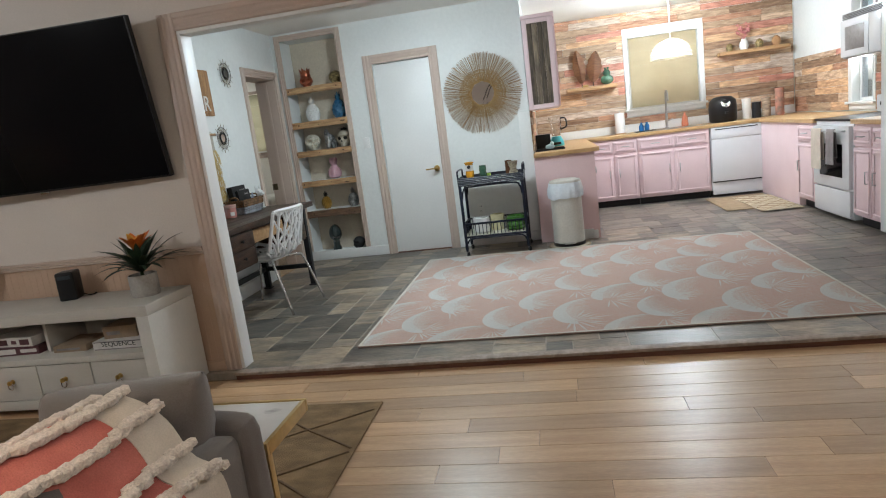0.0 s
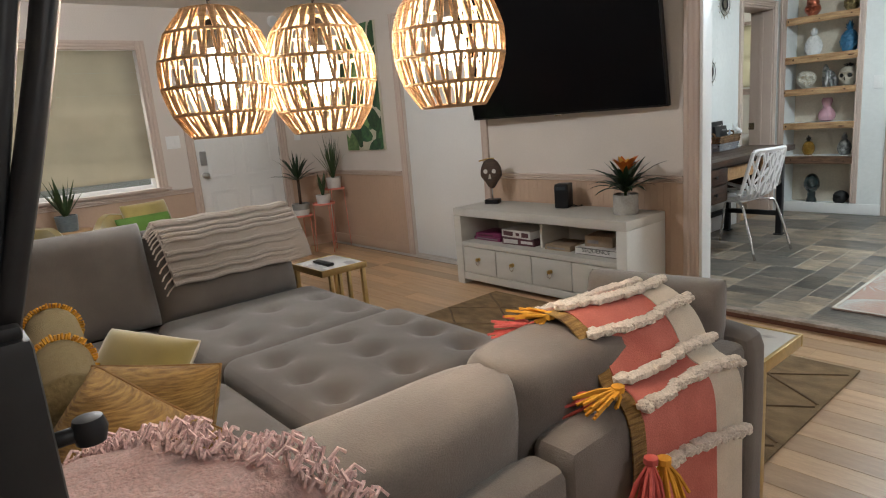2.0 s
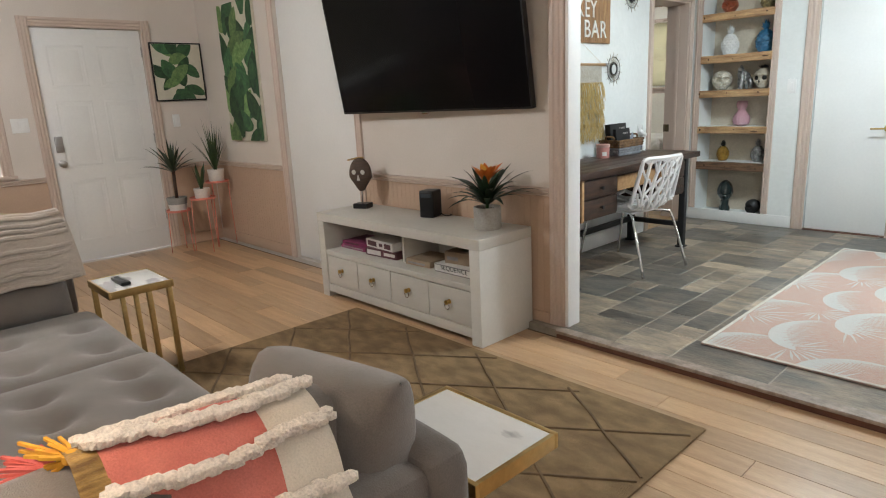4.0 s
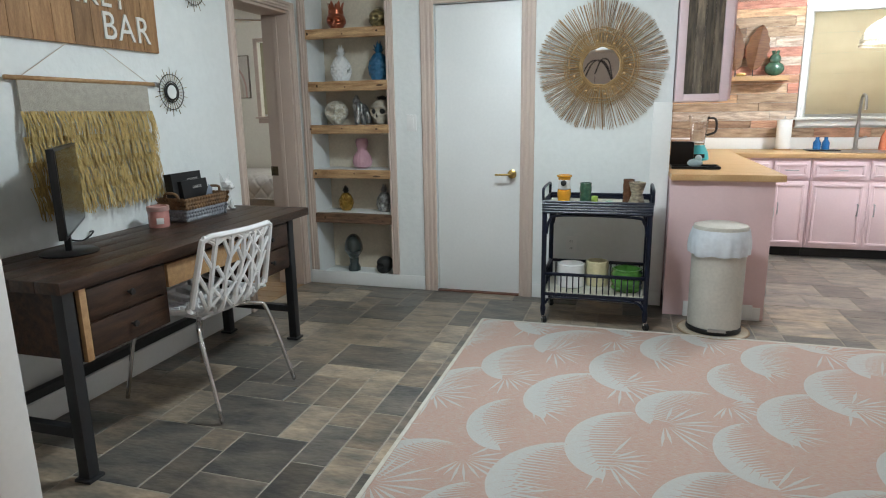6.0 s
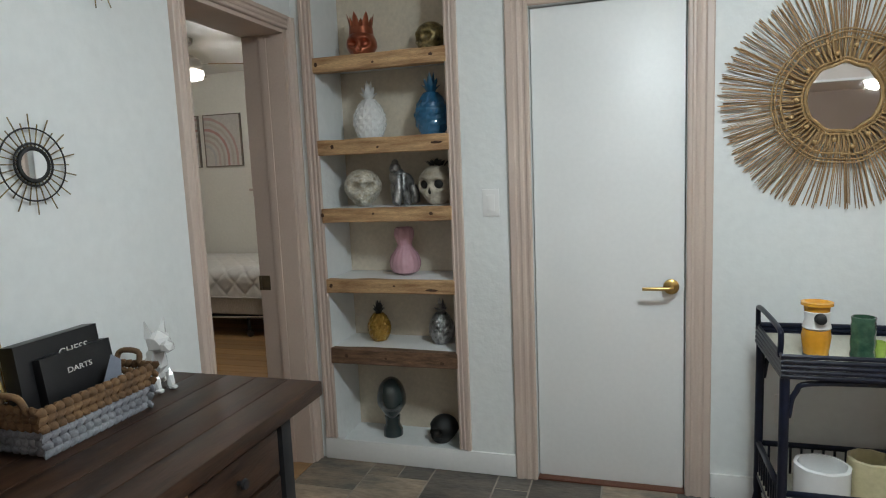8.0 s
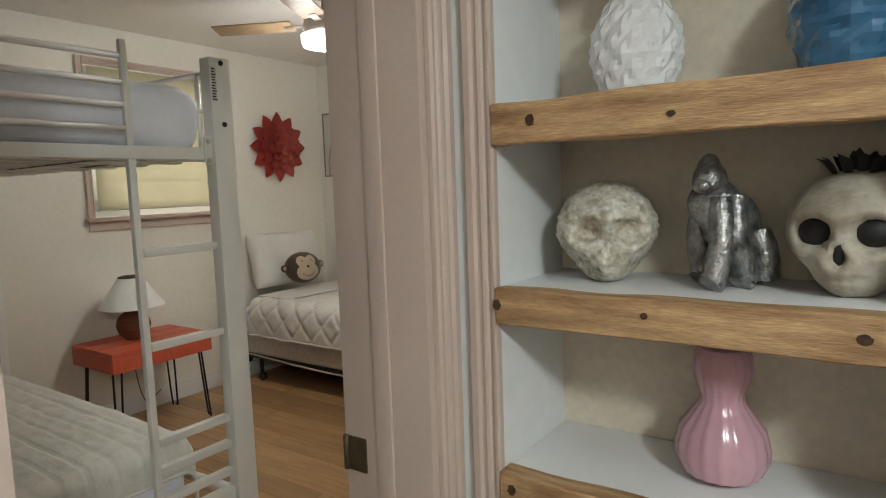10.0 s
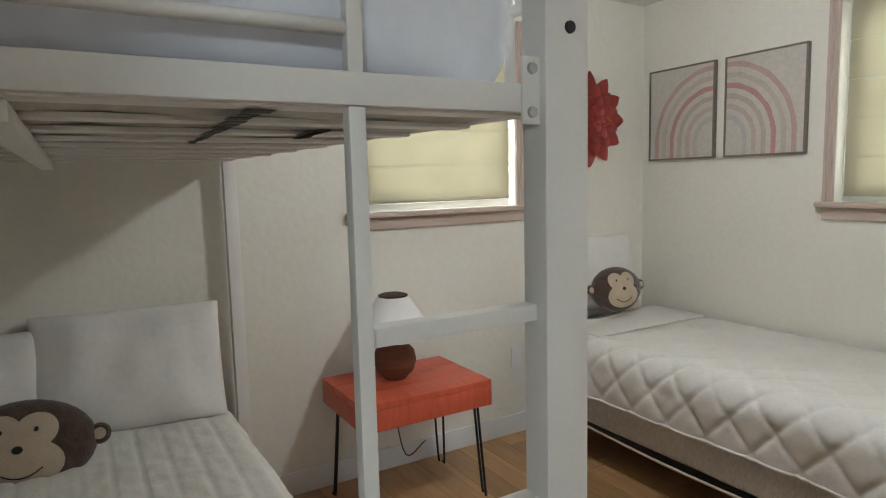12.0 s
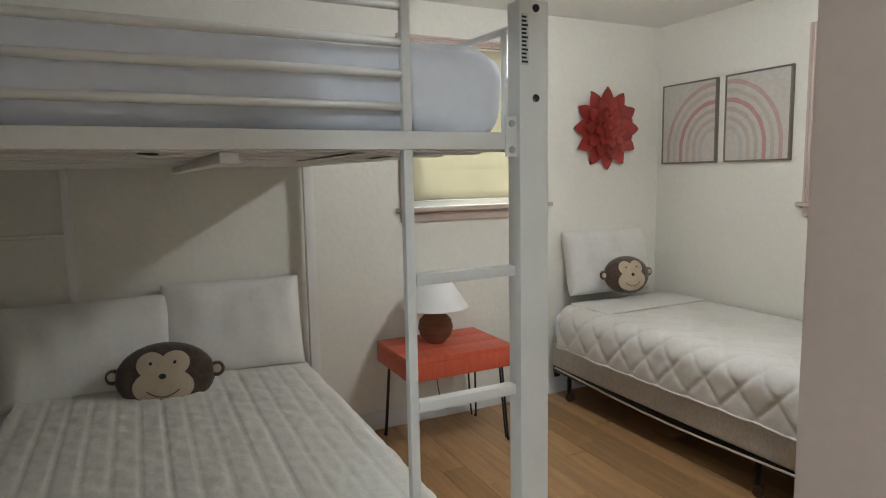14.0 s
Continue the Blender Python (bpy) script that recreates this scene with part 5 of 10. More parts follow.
rnd = random.Random(5)
specs = []
for i in range(42):
    y = 0.46 - 1.14 * i / 41 + rnd.uniform(-0.06, 0.06)
    x = (-0.26, 0.20, -0.05, 0.30, -0.16, 0.10)[i % 6] + rnd.uniform(-0.05, 0.05)
    specs.append((x, y, math.pi / 2 + rnd.uniform(-1.2, 1.2), rnd.uniform(0.26, 0.46), rnd.uniform(0.13, 0.21), i % 4 == 0))
leaf_art("leaf_canvas", "tall canvas print of green banana leaves", pose(-4.74, TVW - 0.002, 1.60, 90, 0, 0), 0.66, 1.22, specs)
specs = []
for i in range(16):
    a = i * 2.39
    specs.append((0.06 * math.cos(a) - 0.02, 0.20 - 0.40 * (i / 15), a if i % 2 else math.pi - a * 0.3, rnd.uniform(0.18, 0.27), rnd.uniform(0.09, 0.13), i % 4 == 0))
leaf_art("leaf_picture", "square framed picture of broad green leaves", pose(WEST + 0.002, 2.855, 1.66, 90, 0, 90), 0.47, 0.52, specs, M["black_plastic"])
sw = thing("light_switch", "white wall switch beside the front door", "light switch")
part("plate", box((WEST, 2.74, 1.14), (WEST + 0.006, 2.81, 1.26), 0.002), M["white"], sw)
part("rocker", box((WEST + 0.006, 2.76, 1.17), (WEST + 0.010, 2.79, 1.23), 0.002), M["white"], sw)
sw = thing("light_switch", "white double wall switch by the window", "light switch")
part("plate", box((WEST, 1.40, 1.17), (WEST + 0.006, 1.53, 1.29), 0.002), M["white"], sw)
for y in (1.425, 1.475):
    part("rocker", box((WEST + 0.006, y, 1.20), (WEST + 0.010, y + 0.03, 1.26), 0.002), M["white"], sw)
sd = single("smoke_detector", lathe([(0, 0), (0.06, 0), (0.06, 0.02), (0.045, 0.035), (0, 0.036)], 28, m=pose(WEST, 2.66, 2.37, 0, 90, 0)), M["white"], "round white smoke detector above the front door", "smoke detector")

# three potted plants on a pink wire stand
PINK_METAL = mat("pink_metal", (0.70, 0.24, 0.18), 0.4, (0.62, 0.2, 0.15), 10)
WHITE_POT = mat("white_ceramic", (0.72, 0.70, 0.67), 0.35, (0.66, 0.64, 0.61), 10)
GREY_POT = mat("grey_ceramic", (0.30, 0.30, 0.29), 0.6, (0.24, 0.24, 0.23), 10)
st = thing("plant_stand", "pink metal three-tier plant stand", "plant stand")
STAND = [(-5.30, 2.56, 0.36, 0.11), (-5.13, 2.74, 0.47, 0.12), (-5.22, 2.94, 0.60, 0.11)]
for x, y, z, r in STAND:
    part("tray", lathe([(0, -0.008), (r, -0.008), (r, 0.012), (r - 0.004, 0.012), (r - 0.004, 0.0), (0, 0.0)], 28, m=Matrix.Translation((x, y, z))), PINK_METAL, st)
    for k in range(3):
        a = k * 2.1 + x * 9
        part("leg", tube([(x + r * 0.9 * math.cos(a), y + r * 0.9 * math.sin(a), z), (x + r * 1.05 * math.cos(a), y + r * 1.05 * math.sin(a), LF)], 0.004, 6), PINK_METAL, st)
pot_plant("dracaena", "spiky dark dracaena in a grey and white pot", (STAND[0][0], STAND[0][1], STAND[0][2]), 0.075, 0.13, GREY_POT, [(0.32, 18, 0.035, 8, 0.02, 0.26), (0.32, 48, 0.035, 8, 0.02, 0.27), (0.30, 74, 0.03, 5, 0.0, 0.28)], LEAF_DARK, WHITE_POT, 1, 0.095)
bm = tube([(0, 0, 0.1), (0.01, 0, 0.39)], 0.016, 8)
part("trunk", bm, WOOD_DARK, bpy.data.objects["dracaena"])
pot_plant("snake_plant", "small snake plant in a white pot", (STAND[1][0], STAND[1][1], STAND[1][2]), 0.065, 0.095, WHITE_POT, [(0.26, 74, 0.035, 6, 0.0, 0.0), (0.20, 80, 0.035, 4, 0.0, 0.0)], LEAF_MID, None, 2, 0.075)
pot_plant("grass_plant", "tall grassy plant in a white pot", (STAND[2][0], STAND[2][1], STAND[2][2]), 0.07, 0.12, WHITE_POT, [(0.42, 72, 0.014, 16, 0.01, 0.0), (0.46, 80, 0.014, 14, 0.0, 0.0), (0.36, 60, 0.014, 10, 0.02, 0.0)], LEAF_MID, None, 3, 0.08)

# olive armchairs behind the sofa, side table with an aloe
def armchair(at, turn, label):
    a = thing("armchair", label, "armchair", at, turn, "olive armchairs")
    part("seat", softbox((-0.28, -0.28, 0.22), (0.28, 0.26, 0.44), 0.06, 10, 0.003), OLIVE_VELVET, a)
    n = 18
    own = bmesh.new()
    rows = []
    for i in range(n + 1):
        ang = radians(-20) + radians(220) * i / n
        c = Vector((0.33 * math.cos(ang), 0.30 * math.sin(ang), 0))
        d = c.normalized()
        top = 0.62 + 0.12 * max(0, math.sin(ang)) ** 1.5 + 0.012 * math.sin(i * 1.4)
        rows.append([own.verts.new(c + d * q[0] + Vector((0, 0, q[1]))) for q in ((0.0, 0.2), (0.0, top - 0.05), (0.02, top), (0.06, top + 0.01), (0.09, top - 0.04), (0.08, 0.2))])
    for p, q in zip(rows, rows[1:]):
        for k in range(5):
            own.faces.new((p[k], q[k], q[k + 1], p[k + 1]))
    own.faces.new(rows[0])
    own.faces.new(rows[-1][::-1])
    bmesh.ops.recalc_face_normals(own, faces=own.faces[:])
    part("wraparound_back", own, OLIVE_VELVET, a, smooth=50)
    for x, y in ((-0.22, -0.22), (0.22, -0.22), (-0.22, 0.2), (0.22, 0.2)):
        part("leg", lathe([(0.010, 0), (0.016, 0.23)], 10, m=Matrix.Translation((x, y, 0))), M["gold"], a)
    return a


armchair((-4.62, 0.86, LF), 120, "olive velvet tub armchair with brass legs")
armchair((-4.62, -0.12, LF), 60, "olive velvet tub armchair with brass legs")
cushion("cushion", "yellow cushion propped in an armchair", (0.40, 0.38, 0.13), (-4.70, 0.90, 0.60), (70, 0, 110), OLIVE_VELVET, None, 6)
cushion("cushion", "grass green cushion with a knife edge", (0.42, 0.30, 0.13), (-4.50, 0.82, 0.56), (66, 0, 100), GREEN_CLOTH, None, 7)
cushion("cushion", "yellow cushion behind the round one", (0.38, 0.36, 0.12), (-4.70, -0.14, 0.60), (70, 0, 80), OLIVE_VELVET, None, 8)
g = thing("round_cushion", "round cushion printed like a sliced grapefruit", "cushion", (-4.40, -0.17, 0.58))
tilt = pose(0, 0, 0, 0, 66, 8)
part("rind", lathe([(0, -0.05), (0.14, -0.04), (0.185, 0), (0.15, 0.035), (0, 0.045)], 32, m=tilt), mat("grapefruit_rind", (0.62, 0.30, 0.16), 0.9), g)
part("pith", lathe([(0, 0.0455), (0.10, 0.044), (0.155, 0.036), (0.155, 0.034), (0, 0.044)], 32, m=tilt), mat("grapefruit_pith", (0.70, 0.60, 0.48), 0.9), g)
FLESH = mat("grapefruit_flesh", (0.55, 0.10, 0.07), 0.9, (0.45, 0.07, 0.05), 20)
for k in range(9):
    bm = bmesh.new()
    a0, a1 = 2 * math.pi * (k + 0.08) / 9, 2 * math.pi * (k + 0.92) / 9
    v = [bm.verts.new(tilt @ Vector((r * math.cos(a), r * math.sin(a), z))) for r, a, z in ((0.02, (a0 + a1) / 2, 0.0475), (0.09, a0, 0.0472), (0.135, a0 + 0.05, 0.0432), (0.138, (a0 + a1) / 2, 0.0432), (0.135, a1 - 0.05, 0.0432), (0.09, a1, 0.0472))]
    bm.faces.new(v)
    part("segment", bm, FLESH, g, smooth=None)
t = thing("side_table", "small round wooden side table by the window", "table", (-5.22, 0.40, LF))
part("top", lathe([(0, 0.60), (0.17, 0.60), (0.18, 0.61), (0.18, 0.625), (0.17, 0.63), (0, 0.63)], 28), M["pale_wood"], t)
part("column", lathe([(0.12, 0), (0.12, 0.015), (0.025, 0.04), (0.02, 0.58), (0.06, 0.6)], 18), M["black_metal"], t)
pot_plant("aloe", "spiky aloe in a blue-grey glazed pot", (-5.22, 0.40, LF + 0.63), 0.075, 0.13, mat("blue_grey_glaze", (0.16, 0.20, 0.22), 0.3, (0.10, 0.13, 0.15), 30, (1, 1, 8)), [(0.30, 50, 0.035, 8, 0.0, 0.0), (0.33, 68, 0.035, 7, 0.0, 0.0), (0.3, 82, 0.03, 4, 0.0, 0.0)], LEAF_MID, None, 5, 0.085)

# arc floor lamp with three woven shades
ROPE = mat("woven_paper_rope", (0.60, 0.42, 0.25), 0.85, (0.42, 0.26, 0.13), 30, (1, 1, 6), 0.6, 160, fine=0.25)
BULB = glow("lit_bulb", (1.0, 0.90, 0.74), 45.0)
lamp = thing("arc_floor_lamp", "black arc floor lamp with three lit woven shades", "floor lamp")
POST = Vector((0.078, -0.488, 0))
part("base", lathe([(0, LF), (0.17, LF), (0.17, LF + 0.02), (0.16, LF + 0.03), (0, LF + 0.03)], 36, m=Matrix.Translation((POST.x + 0.16, POST.y, 0))), M["black_metal"], lamp)
post = part("post", box((POST.x - 0.03, POST.y - 0.029, LF + 0.028), (POST.x + 0.03, POST.y + 0.029, 1.118), 0.008), M["black_metal"], lamp)
part("collar", box((POST.x - 0.024, POST.y - 0.024, 1.116), (POST.x + 0.024, POST.y + 0.024, 1.128), 0.004), M["black_metal"], lamp)
knob = tube([(POST.x, POST.y + 0.026, 1.02), (POST.x, POST.y + 0.05, 1.02)], 0.007, 10)
lathe([(0, -0.014), (0.012, -0.011), (0.015, 0), (0.012, 0.011), (0, 0.014)], 12, knob, Matrix.Translation((POST.x, POST.y + 0.056, 1.02)))
part("knob", knob, M["black_metal"], lamp)
for k, spot in enumerate(PENDANTS):
    s_ = Vector(spot)
    start = POST + Vector((0, -0.015 + 0.015 * k, 1.12))
    line = arc([start, start + Vector((-0.006, 0.050 + 0.012 * k, 0.25)), start + Vector((-0.04, 0.13 + 0.012 * k, 0.58)), start.lerp(s_, 0.35) + Vector((0, 0, 0.85)), start.lerp(s_, 0.72) + Vector((0, 0, 0.78)), s_ + Vector((0, 0, 0.42 + 0.03 * k))], 10)
    part("arm", tube(line, 0.0105, 8), M["black_metal"], lamp)
    part("cord", tube([s_ + Vector((0, 0, 0.44)), s_ + Vector((0, 0, 0.09))], 0.003, 6), M["black_plastic"], lamp)
    part("socket", lathe([(0.014, 0.045), (0.016, 0.055), (0.016, 0.085), (0.008, 0.095), (0, 0.095)], 14, m=Matrix.Translation(s_)), M["black_plastic"], lamp)
    bulb_ob = part("bulb", lathe([(0, -0.045), (0.018, -0.040), (0.030, -0.016), (0.028, 0.004), (0.016, 0.03), (0.012, 0.045), (0, 0.045)], 18, m=Matrix.Translation(s_)), BULB, lamp, "glowing warm bulb")
    bulb_ob.visible_shadow = False
    prof = [(0.066 * r, 0.066 * z) for r, z in ((0.75, 1.65), (1.25, 1.05), (1.5, 0.35), (1.5, -0.35), (1.3, -1.05), (0.9, -1.65))]
    for r, z in prof:
        part("rope_ring", tube([(s_.x + r * math.cos(q / 36 * 2 * math.pi), s_.y + r * math.sin(q / 36 * 2 * math.pi), s_.z + z) for q in range(36)], 0.0034, 5, closed=True), ROPE, lamp)
    bm = bmesh.new()
    rnd = random.Random(k)
    for (r0, z0), (r1, z1) in zip(prof, prof[1:]):
        n = 48
        for q in range(n):
            a = 2 * math.pi * q / n
            twist = (0.06 if q % 2 else -0.05) + rnd.uniform(-0.02, 0.02)
            tube([(s_.x + r0 * math.cos(a), s_.y + r0 * math.sin(a), s_.z + z0), (s_.x + (r0 + r1) / 2 * 1.01 * math.cos(a + twist / 2), s_.y + (r0 + r1) / 2 * 1.01 * math.sin(a + twist / 2), s_.z + (z0 + z1) / 2), (s_.x + r1 * math.cos(a + twist), s_.y + r1 * math.sin(a + twist), s_.z + z1)], rnd.uniform(0.0024, 0.0041), 5, bm)
    tagged(part("woven_shade", bm, ROPE, lamp, "shade of twisted natural rope strands"), kind="stuff")
# ---- dining area ----
# shelf niche
SHELVES = [(1.92, 0.065), (1.55, 0.068), (1.235, 0.062), (0.90, 0.062), (0.565, 0.072)]
KNOT = mat("wood_knot", (0.085, 0.038, 0.016), 0.7, (0.03, 0.012, 0.006), 120)
rnd = random.Random(21)
for k, (z, t) in enumerate(SHELVES):
    sh = thing("niche_shelf", "white niche shelf with a rough reclaimed wood front", "shelf", group="niche shelves")
    part("board", box((-1.983, BACK + 0.02, z - 0.03), (-1.362, 6.658, z), 0.002), M["white"], sh)
    own = box((-1.985, BACK - 0.022, z - t), (-1.352, BACK + 0.02, z + 0.002))
    bmesh.ops.subdivide_edges(own, edges=[e for e in own.edges if abs(e.verts[0].co.x - e.verts[1].co.x) > 0.3], cuts=30)
    bmesh.ops.bevel(own, geom=[e for e in own.edges if len(e.link_faces) == 2 and e.calc_face_angle(0) > 1], offset=0.003, segments=1, affect="EDGES")
    for v in own.verts:
        v.co.z += 0.004 * noise.noise((v.co.x * 7 + k * 9, v.co.y * 30, v.co.z * 8))
        v.co.y += 0.004 * noise.noise((v.co.x * 9 + k * 5, 4, v.co.z * 20))
    wood = part("wood_front", own, M["shelf_wood"] if k < 4 else mat("dark_shelf_wood", (0.20, 0.11, 0.06), 0.7, (0.07, 0.035, 0.02), 8, (1.2, 8, 8), 0.7, 45, fine=0.3, detail=8), sh, "reclaimed wood front with nail holes", 30)
    for q in range(3):
        x = (-1.95, -1.45, -1.70)[q] + rnd.uniform(-0.03, 0.06)
        bm = bmesh.new()
        w, h = ((0.008, 0.010), ((0.030, 0.006) if k in (1, 3) else (0.010, 0.007)), (0.006, 0.005))[q]
        at = Vector((x, BACK - 0.0238, z - t / 2 + (0.004 if q == 0 else rnd.uniform(-0.012, 0.012))))
        turn = [2 * math.pi * i / 20 for i in range(20)]
        rim = [bm.verts.new(at + Vector((w * math.cos(a) * (1 + 0.35 * noise.noise((math.cos(a) * 2 + x * 40, math.sin(a) * 2, k))), 0, h * math.sin(a) * (1 + 0.35 * noise.noise((math.cos(a) * 2, math.sin(a) * 2 + x * 30, k + 4)))))) for a in turn]
        top = bm.verts.new(at + Vector((0, -0.0010, 0)))
        for i in range(20):
            bm.faces.new((rim[i], rim[(i + 1) % 20], top))
        part("knot", bm, KNOT, wood)


def shelf_y(front=0.10):
    return BACK + front


def skull(name, label, at, size, material, turn=0.0, carved=0.0):
    """A simplified skull ornament: brain case, brow, cheekbones, sockets and jaw in one piece."""
    bm = bmesh.new()
    bmesh.ops.create_uvsphere(bm, u_segments=56, v_segments=44, radius=1.0)
    for v in bm.verts:
        x, y, z = v.co
        front = max(0.0, -y) ** 0.6
        px, py, pz = x * 0.88, y * 0.94, z * 0.88 if z > 0 else z
        if z < -0.12:
            t = min(1.0, (-0.12 - z) / 0.88)
            px *= 1 - 0.40 * t
            py *= 1 - (0.55 if y > 0 else 0.02) * t
        side = 1 if px > 0 else -1
        py -= 0.07 * front * math.exp(-((pz - 0.27) / 0.09) ** 2) * (1 - abs(x) ** 4)
        for ex in (-0.34, 0.34):
            d = ((px - ex) / 0.23) ** 2 + ((pz - 0.02) / 0.21) ** 2
            py += 0.46 * front / (1 + d ** 3)
        d = (px / (0.06 + 0.10 * max(0.0, -0.08 - pz))) ** 2 + ((pz + 0.28) / 0.15) ** 2
        py += 0.28 * front / (1 + d ** 3)
        cheek = math.exp(-(((abs(px) - 0.47) / 0.13) ** 2 + ((pz + 0.22) / 0.11) ** 2)) * front
        px += side * 0.07 * cheek
        py -= 0.07 * cheek
        hollow = math.exp(-(((abs(px) - 0.50) / 0.12) ** 2 + ((pz + 0.50) / 0.14) ** 2)) * front
        px -= side * 0.09 * hollow
        py -= 0.10 * front * math.exp(-((px / 0.30) ** 2 + ((pz + 0.60) / 0.22) ** 2))
        if abs(px) < 0.34 and y < 0:
            py += 0.09 * front * math.exp(-((pz + 0.60) / 0.035) ** 2)
            if -0.76 < pz < -0.44:
                py += 0.026 * math.cos(px * 48)
        if carved:
            q = Vector((px, py, pz))
            py += carved * (abs(noise.noise(q * 9)) - 0.2) * (1 if y < 0 else 0.6)
            px += side * carved * 0.7 * (abs(noise.noise(q * 9 + Vector((5, 2, 1)))) - 0.2)
        v.co = Vector((px, py, pz + 1.0)) * size / 2
    lo = min(v.co.z for v in bm.verts)
    for v in bm.verts:
        v.co.z = max(0, v.co.z - lo - 0.06 * size)
    ob = single(name, bm, material, label, "ornament", at, turn)
    return ob


def pineapple(name, label, at, h, material, leaf, n=12):
    p = thing(name, label, "ornament", at)
    r = h * 0.27
    body = h * 0.66
    own = bmesh.new()
    rows, segs = 24, n * 5
    rings = []
    for i in range(rows + 1):
        f = i / rows
        rr = r * (math.sin(math.pi * (0.16 + 0.74 * f)) ** 0.75)
        ring = []
        for q in range(segs):
            a = 2 * math.pi * q / segs
            e1, e2 = (q * n / segs + f * 4) % 1, (q * n / segs - f * 4) % 1
            bump = 0.97 + 0.11 * min(1 - abs(2 * e1 - 1), 1 - abs(2 * e2 - 1))
            ring.append(own.verts.new((rr * bump * math.cos(a), rr * bump * math.sin(a), body * f)))
        rings.append(ring)
    for a, b in zip(rings, rings[1:]):
        for q in range(segs):
            own.faces.new((a[q], a[(q + 1) % segs], b[(q + 1) % segs], b[q]))
    own.faces.new(rings[0][::-1])
    own.faces.new(rings[-1])
    part("body", own, material, p, smooth=None)
    for ring, (count, lift, le) in enumerate(((8, 35, 0.2), (7, 58, 0.25), (5, 78, 0.32))):
        for k in range(count):
            a = 2 * math.pi * k / count + ring * 0.5
            bm = bmesh.new()
            le2 = h * le
            blade(bm, (0.2 * r * math.cos(a), 0.2 * r * math.sin(a), body * 0.985), (le2 * math.cos(a) * math.cos(radians(lift)), le2 * math.sin(a) * math.cos(radians(lift)), body + le2 * math.sin(radians(lift))), h * 0.10, 0.004, n=4)
            part("leaf", bm, leaf, p, smooth=60)
    return p


COPPER = mat("copper_glaze", (0.45, 0.14, 0.07), 0.28, (0.25, 0.07, 0.04), 12, metal=0.8, fine=0.1)
GOLD_ORN = mat("antique_gold", (0.36, 0.27, 0.12), 0.4, (0.10, 0.08, 0.04), 40, metal=0.7, bump=0.8, bump_scale=90, fine=0.3)
SILVER_ORN = mat("antique_silver", (0.45, 0.45, 0.44), 0.35, (0.10, 0.10, 0.10), 30, metal=0.8, bump=0.8, bump_scale=110, fine=0.3)
BONE = mat("bone_white", (0.50, 0.45, 0.37), 0.6, (0.28, 0.235, 0.175), 18, bump=0.5, bump_scale=90, fine=0.15)
ORNATE = mat("ornate_white", (0.70, 0.67, 0.60), 0.45, (0.36, 0.31, 0.21), 50, bump=1.0, bump_scale=90, fine=0.3)
GLOSS_WHITE = mat("gloss_white_ceramic", (0.76, 0.76, 0.75), 0.15, (0.72, 0.72, 0.71), 8, fine=0.02, coat=0.5)
GLOSS_BLUE = mat("gloss_blue_ceramic", (0.03, 0.14, 0.26), 0.15, (0.02, 0.10, 0.2), 8, fine=0.05, coat=0.5)
PINK_GLASS = mat("pink_glass", (0.56, 0.33, 0.38), 0.2, (0.50, 0.28, 0.33), 8, fine=0.03, coat=0.5)
AMBER_ORN = mat("amber_gold", (0.42, 0.25, 0.05), 0.25, (0.25, 0.13, 0.02), 20, metal=0.6)
SMOKE = mat("smoked_glass", (0.03, 0.045, 0.045), 0.08, (0.02, 0.03, 0.03), 6, fine=0, coat=0.6)
MATT_BLACK = mat("matt_black", (0.012, 0.012, 0.012), 0.6, (0.008, 0.008, 0.008), 20)
y = 6.545
c = skull("crowned_skull", "glossy copper skull ornament with a crown", (-1.81, y, 1.92), 0.165, COPPER, 10)
crown = bmesh.new()
for k in range(7):
    a = 2 * math.pi * k / 7
    blade(crown, (0.05 * math.cos(a), 0.05 * math.sin(a), 0.13), (0.066 * math.cos(a), 0.066 * math.sin(a), 0.215), 0.036, 0.0, n=4)
lathe([(0.05, 0.115), (0.058, 0.12), (0.056, 0.15), (0.05, 0.15)], 20, crown)
crown_ob = single("skull_crown", crown, COPPER, "copper crown resting on the skull ornament", "ornament", (-1.81, y, 1.92), 10)
skull("gold_skull", "antique gold patterned skull ornament", (-1.465, y, 1.92), 0.165, GOLD_ORN, -30)
bk = single("small_box", box((-0.012, -0.03, 0), (0.012, 0.03, 0.05), 0.003), M["white"], "small white box on the niche shelf", "box", (-1.36, 6.46, 1.92))
pineapple("white_pineapple", "glossy white ceramic pineapple jar", (-1.79, y, 1.552), 0.285, GLOSS_WHITE, GLOSS_WHITE)
pineapple("blue_pineapple", "glossy blue ceramic pineapple jar", (-1.475, y - 0.01, 1.552), 0.30, GLOSS_BLUE, GLOSS_BLUE, 8)
skull("ornate_skull", "white skull ornament covered in carved scrolls", (-1.848, y + 0.005, 1.237), 0.205, ORNATE, 20, 0.16)
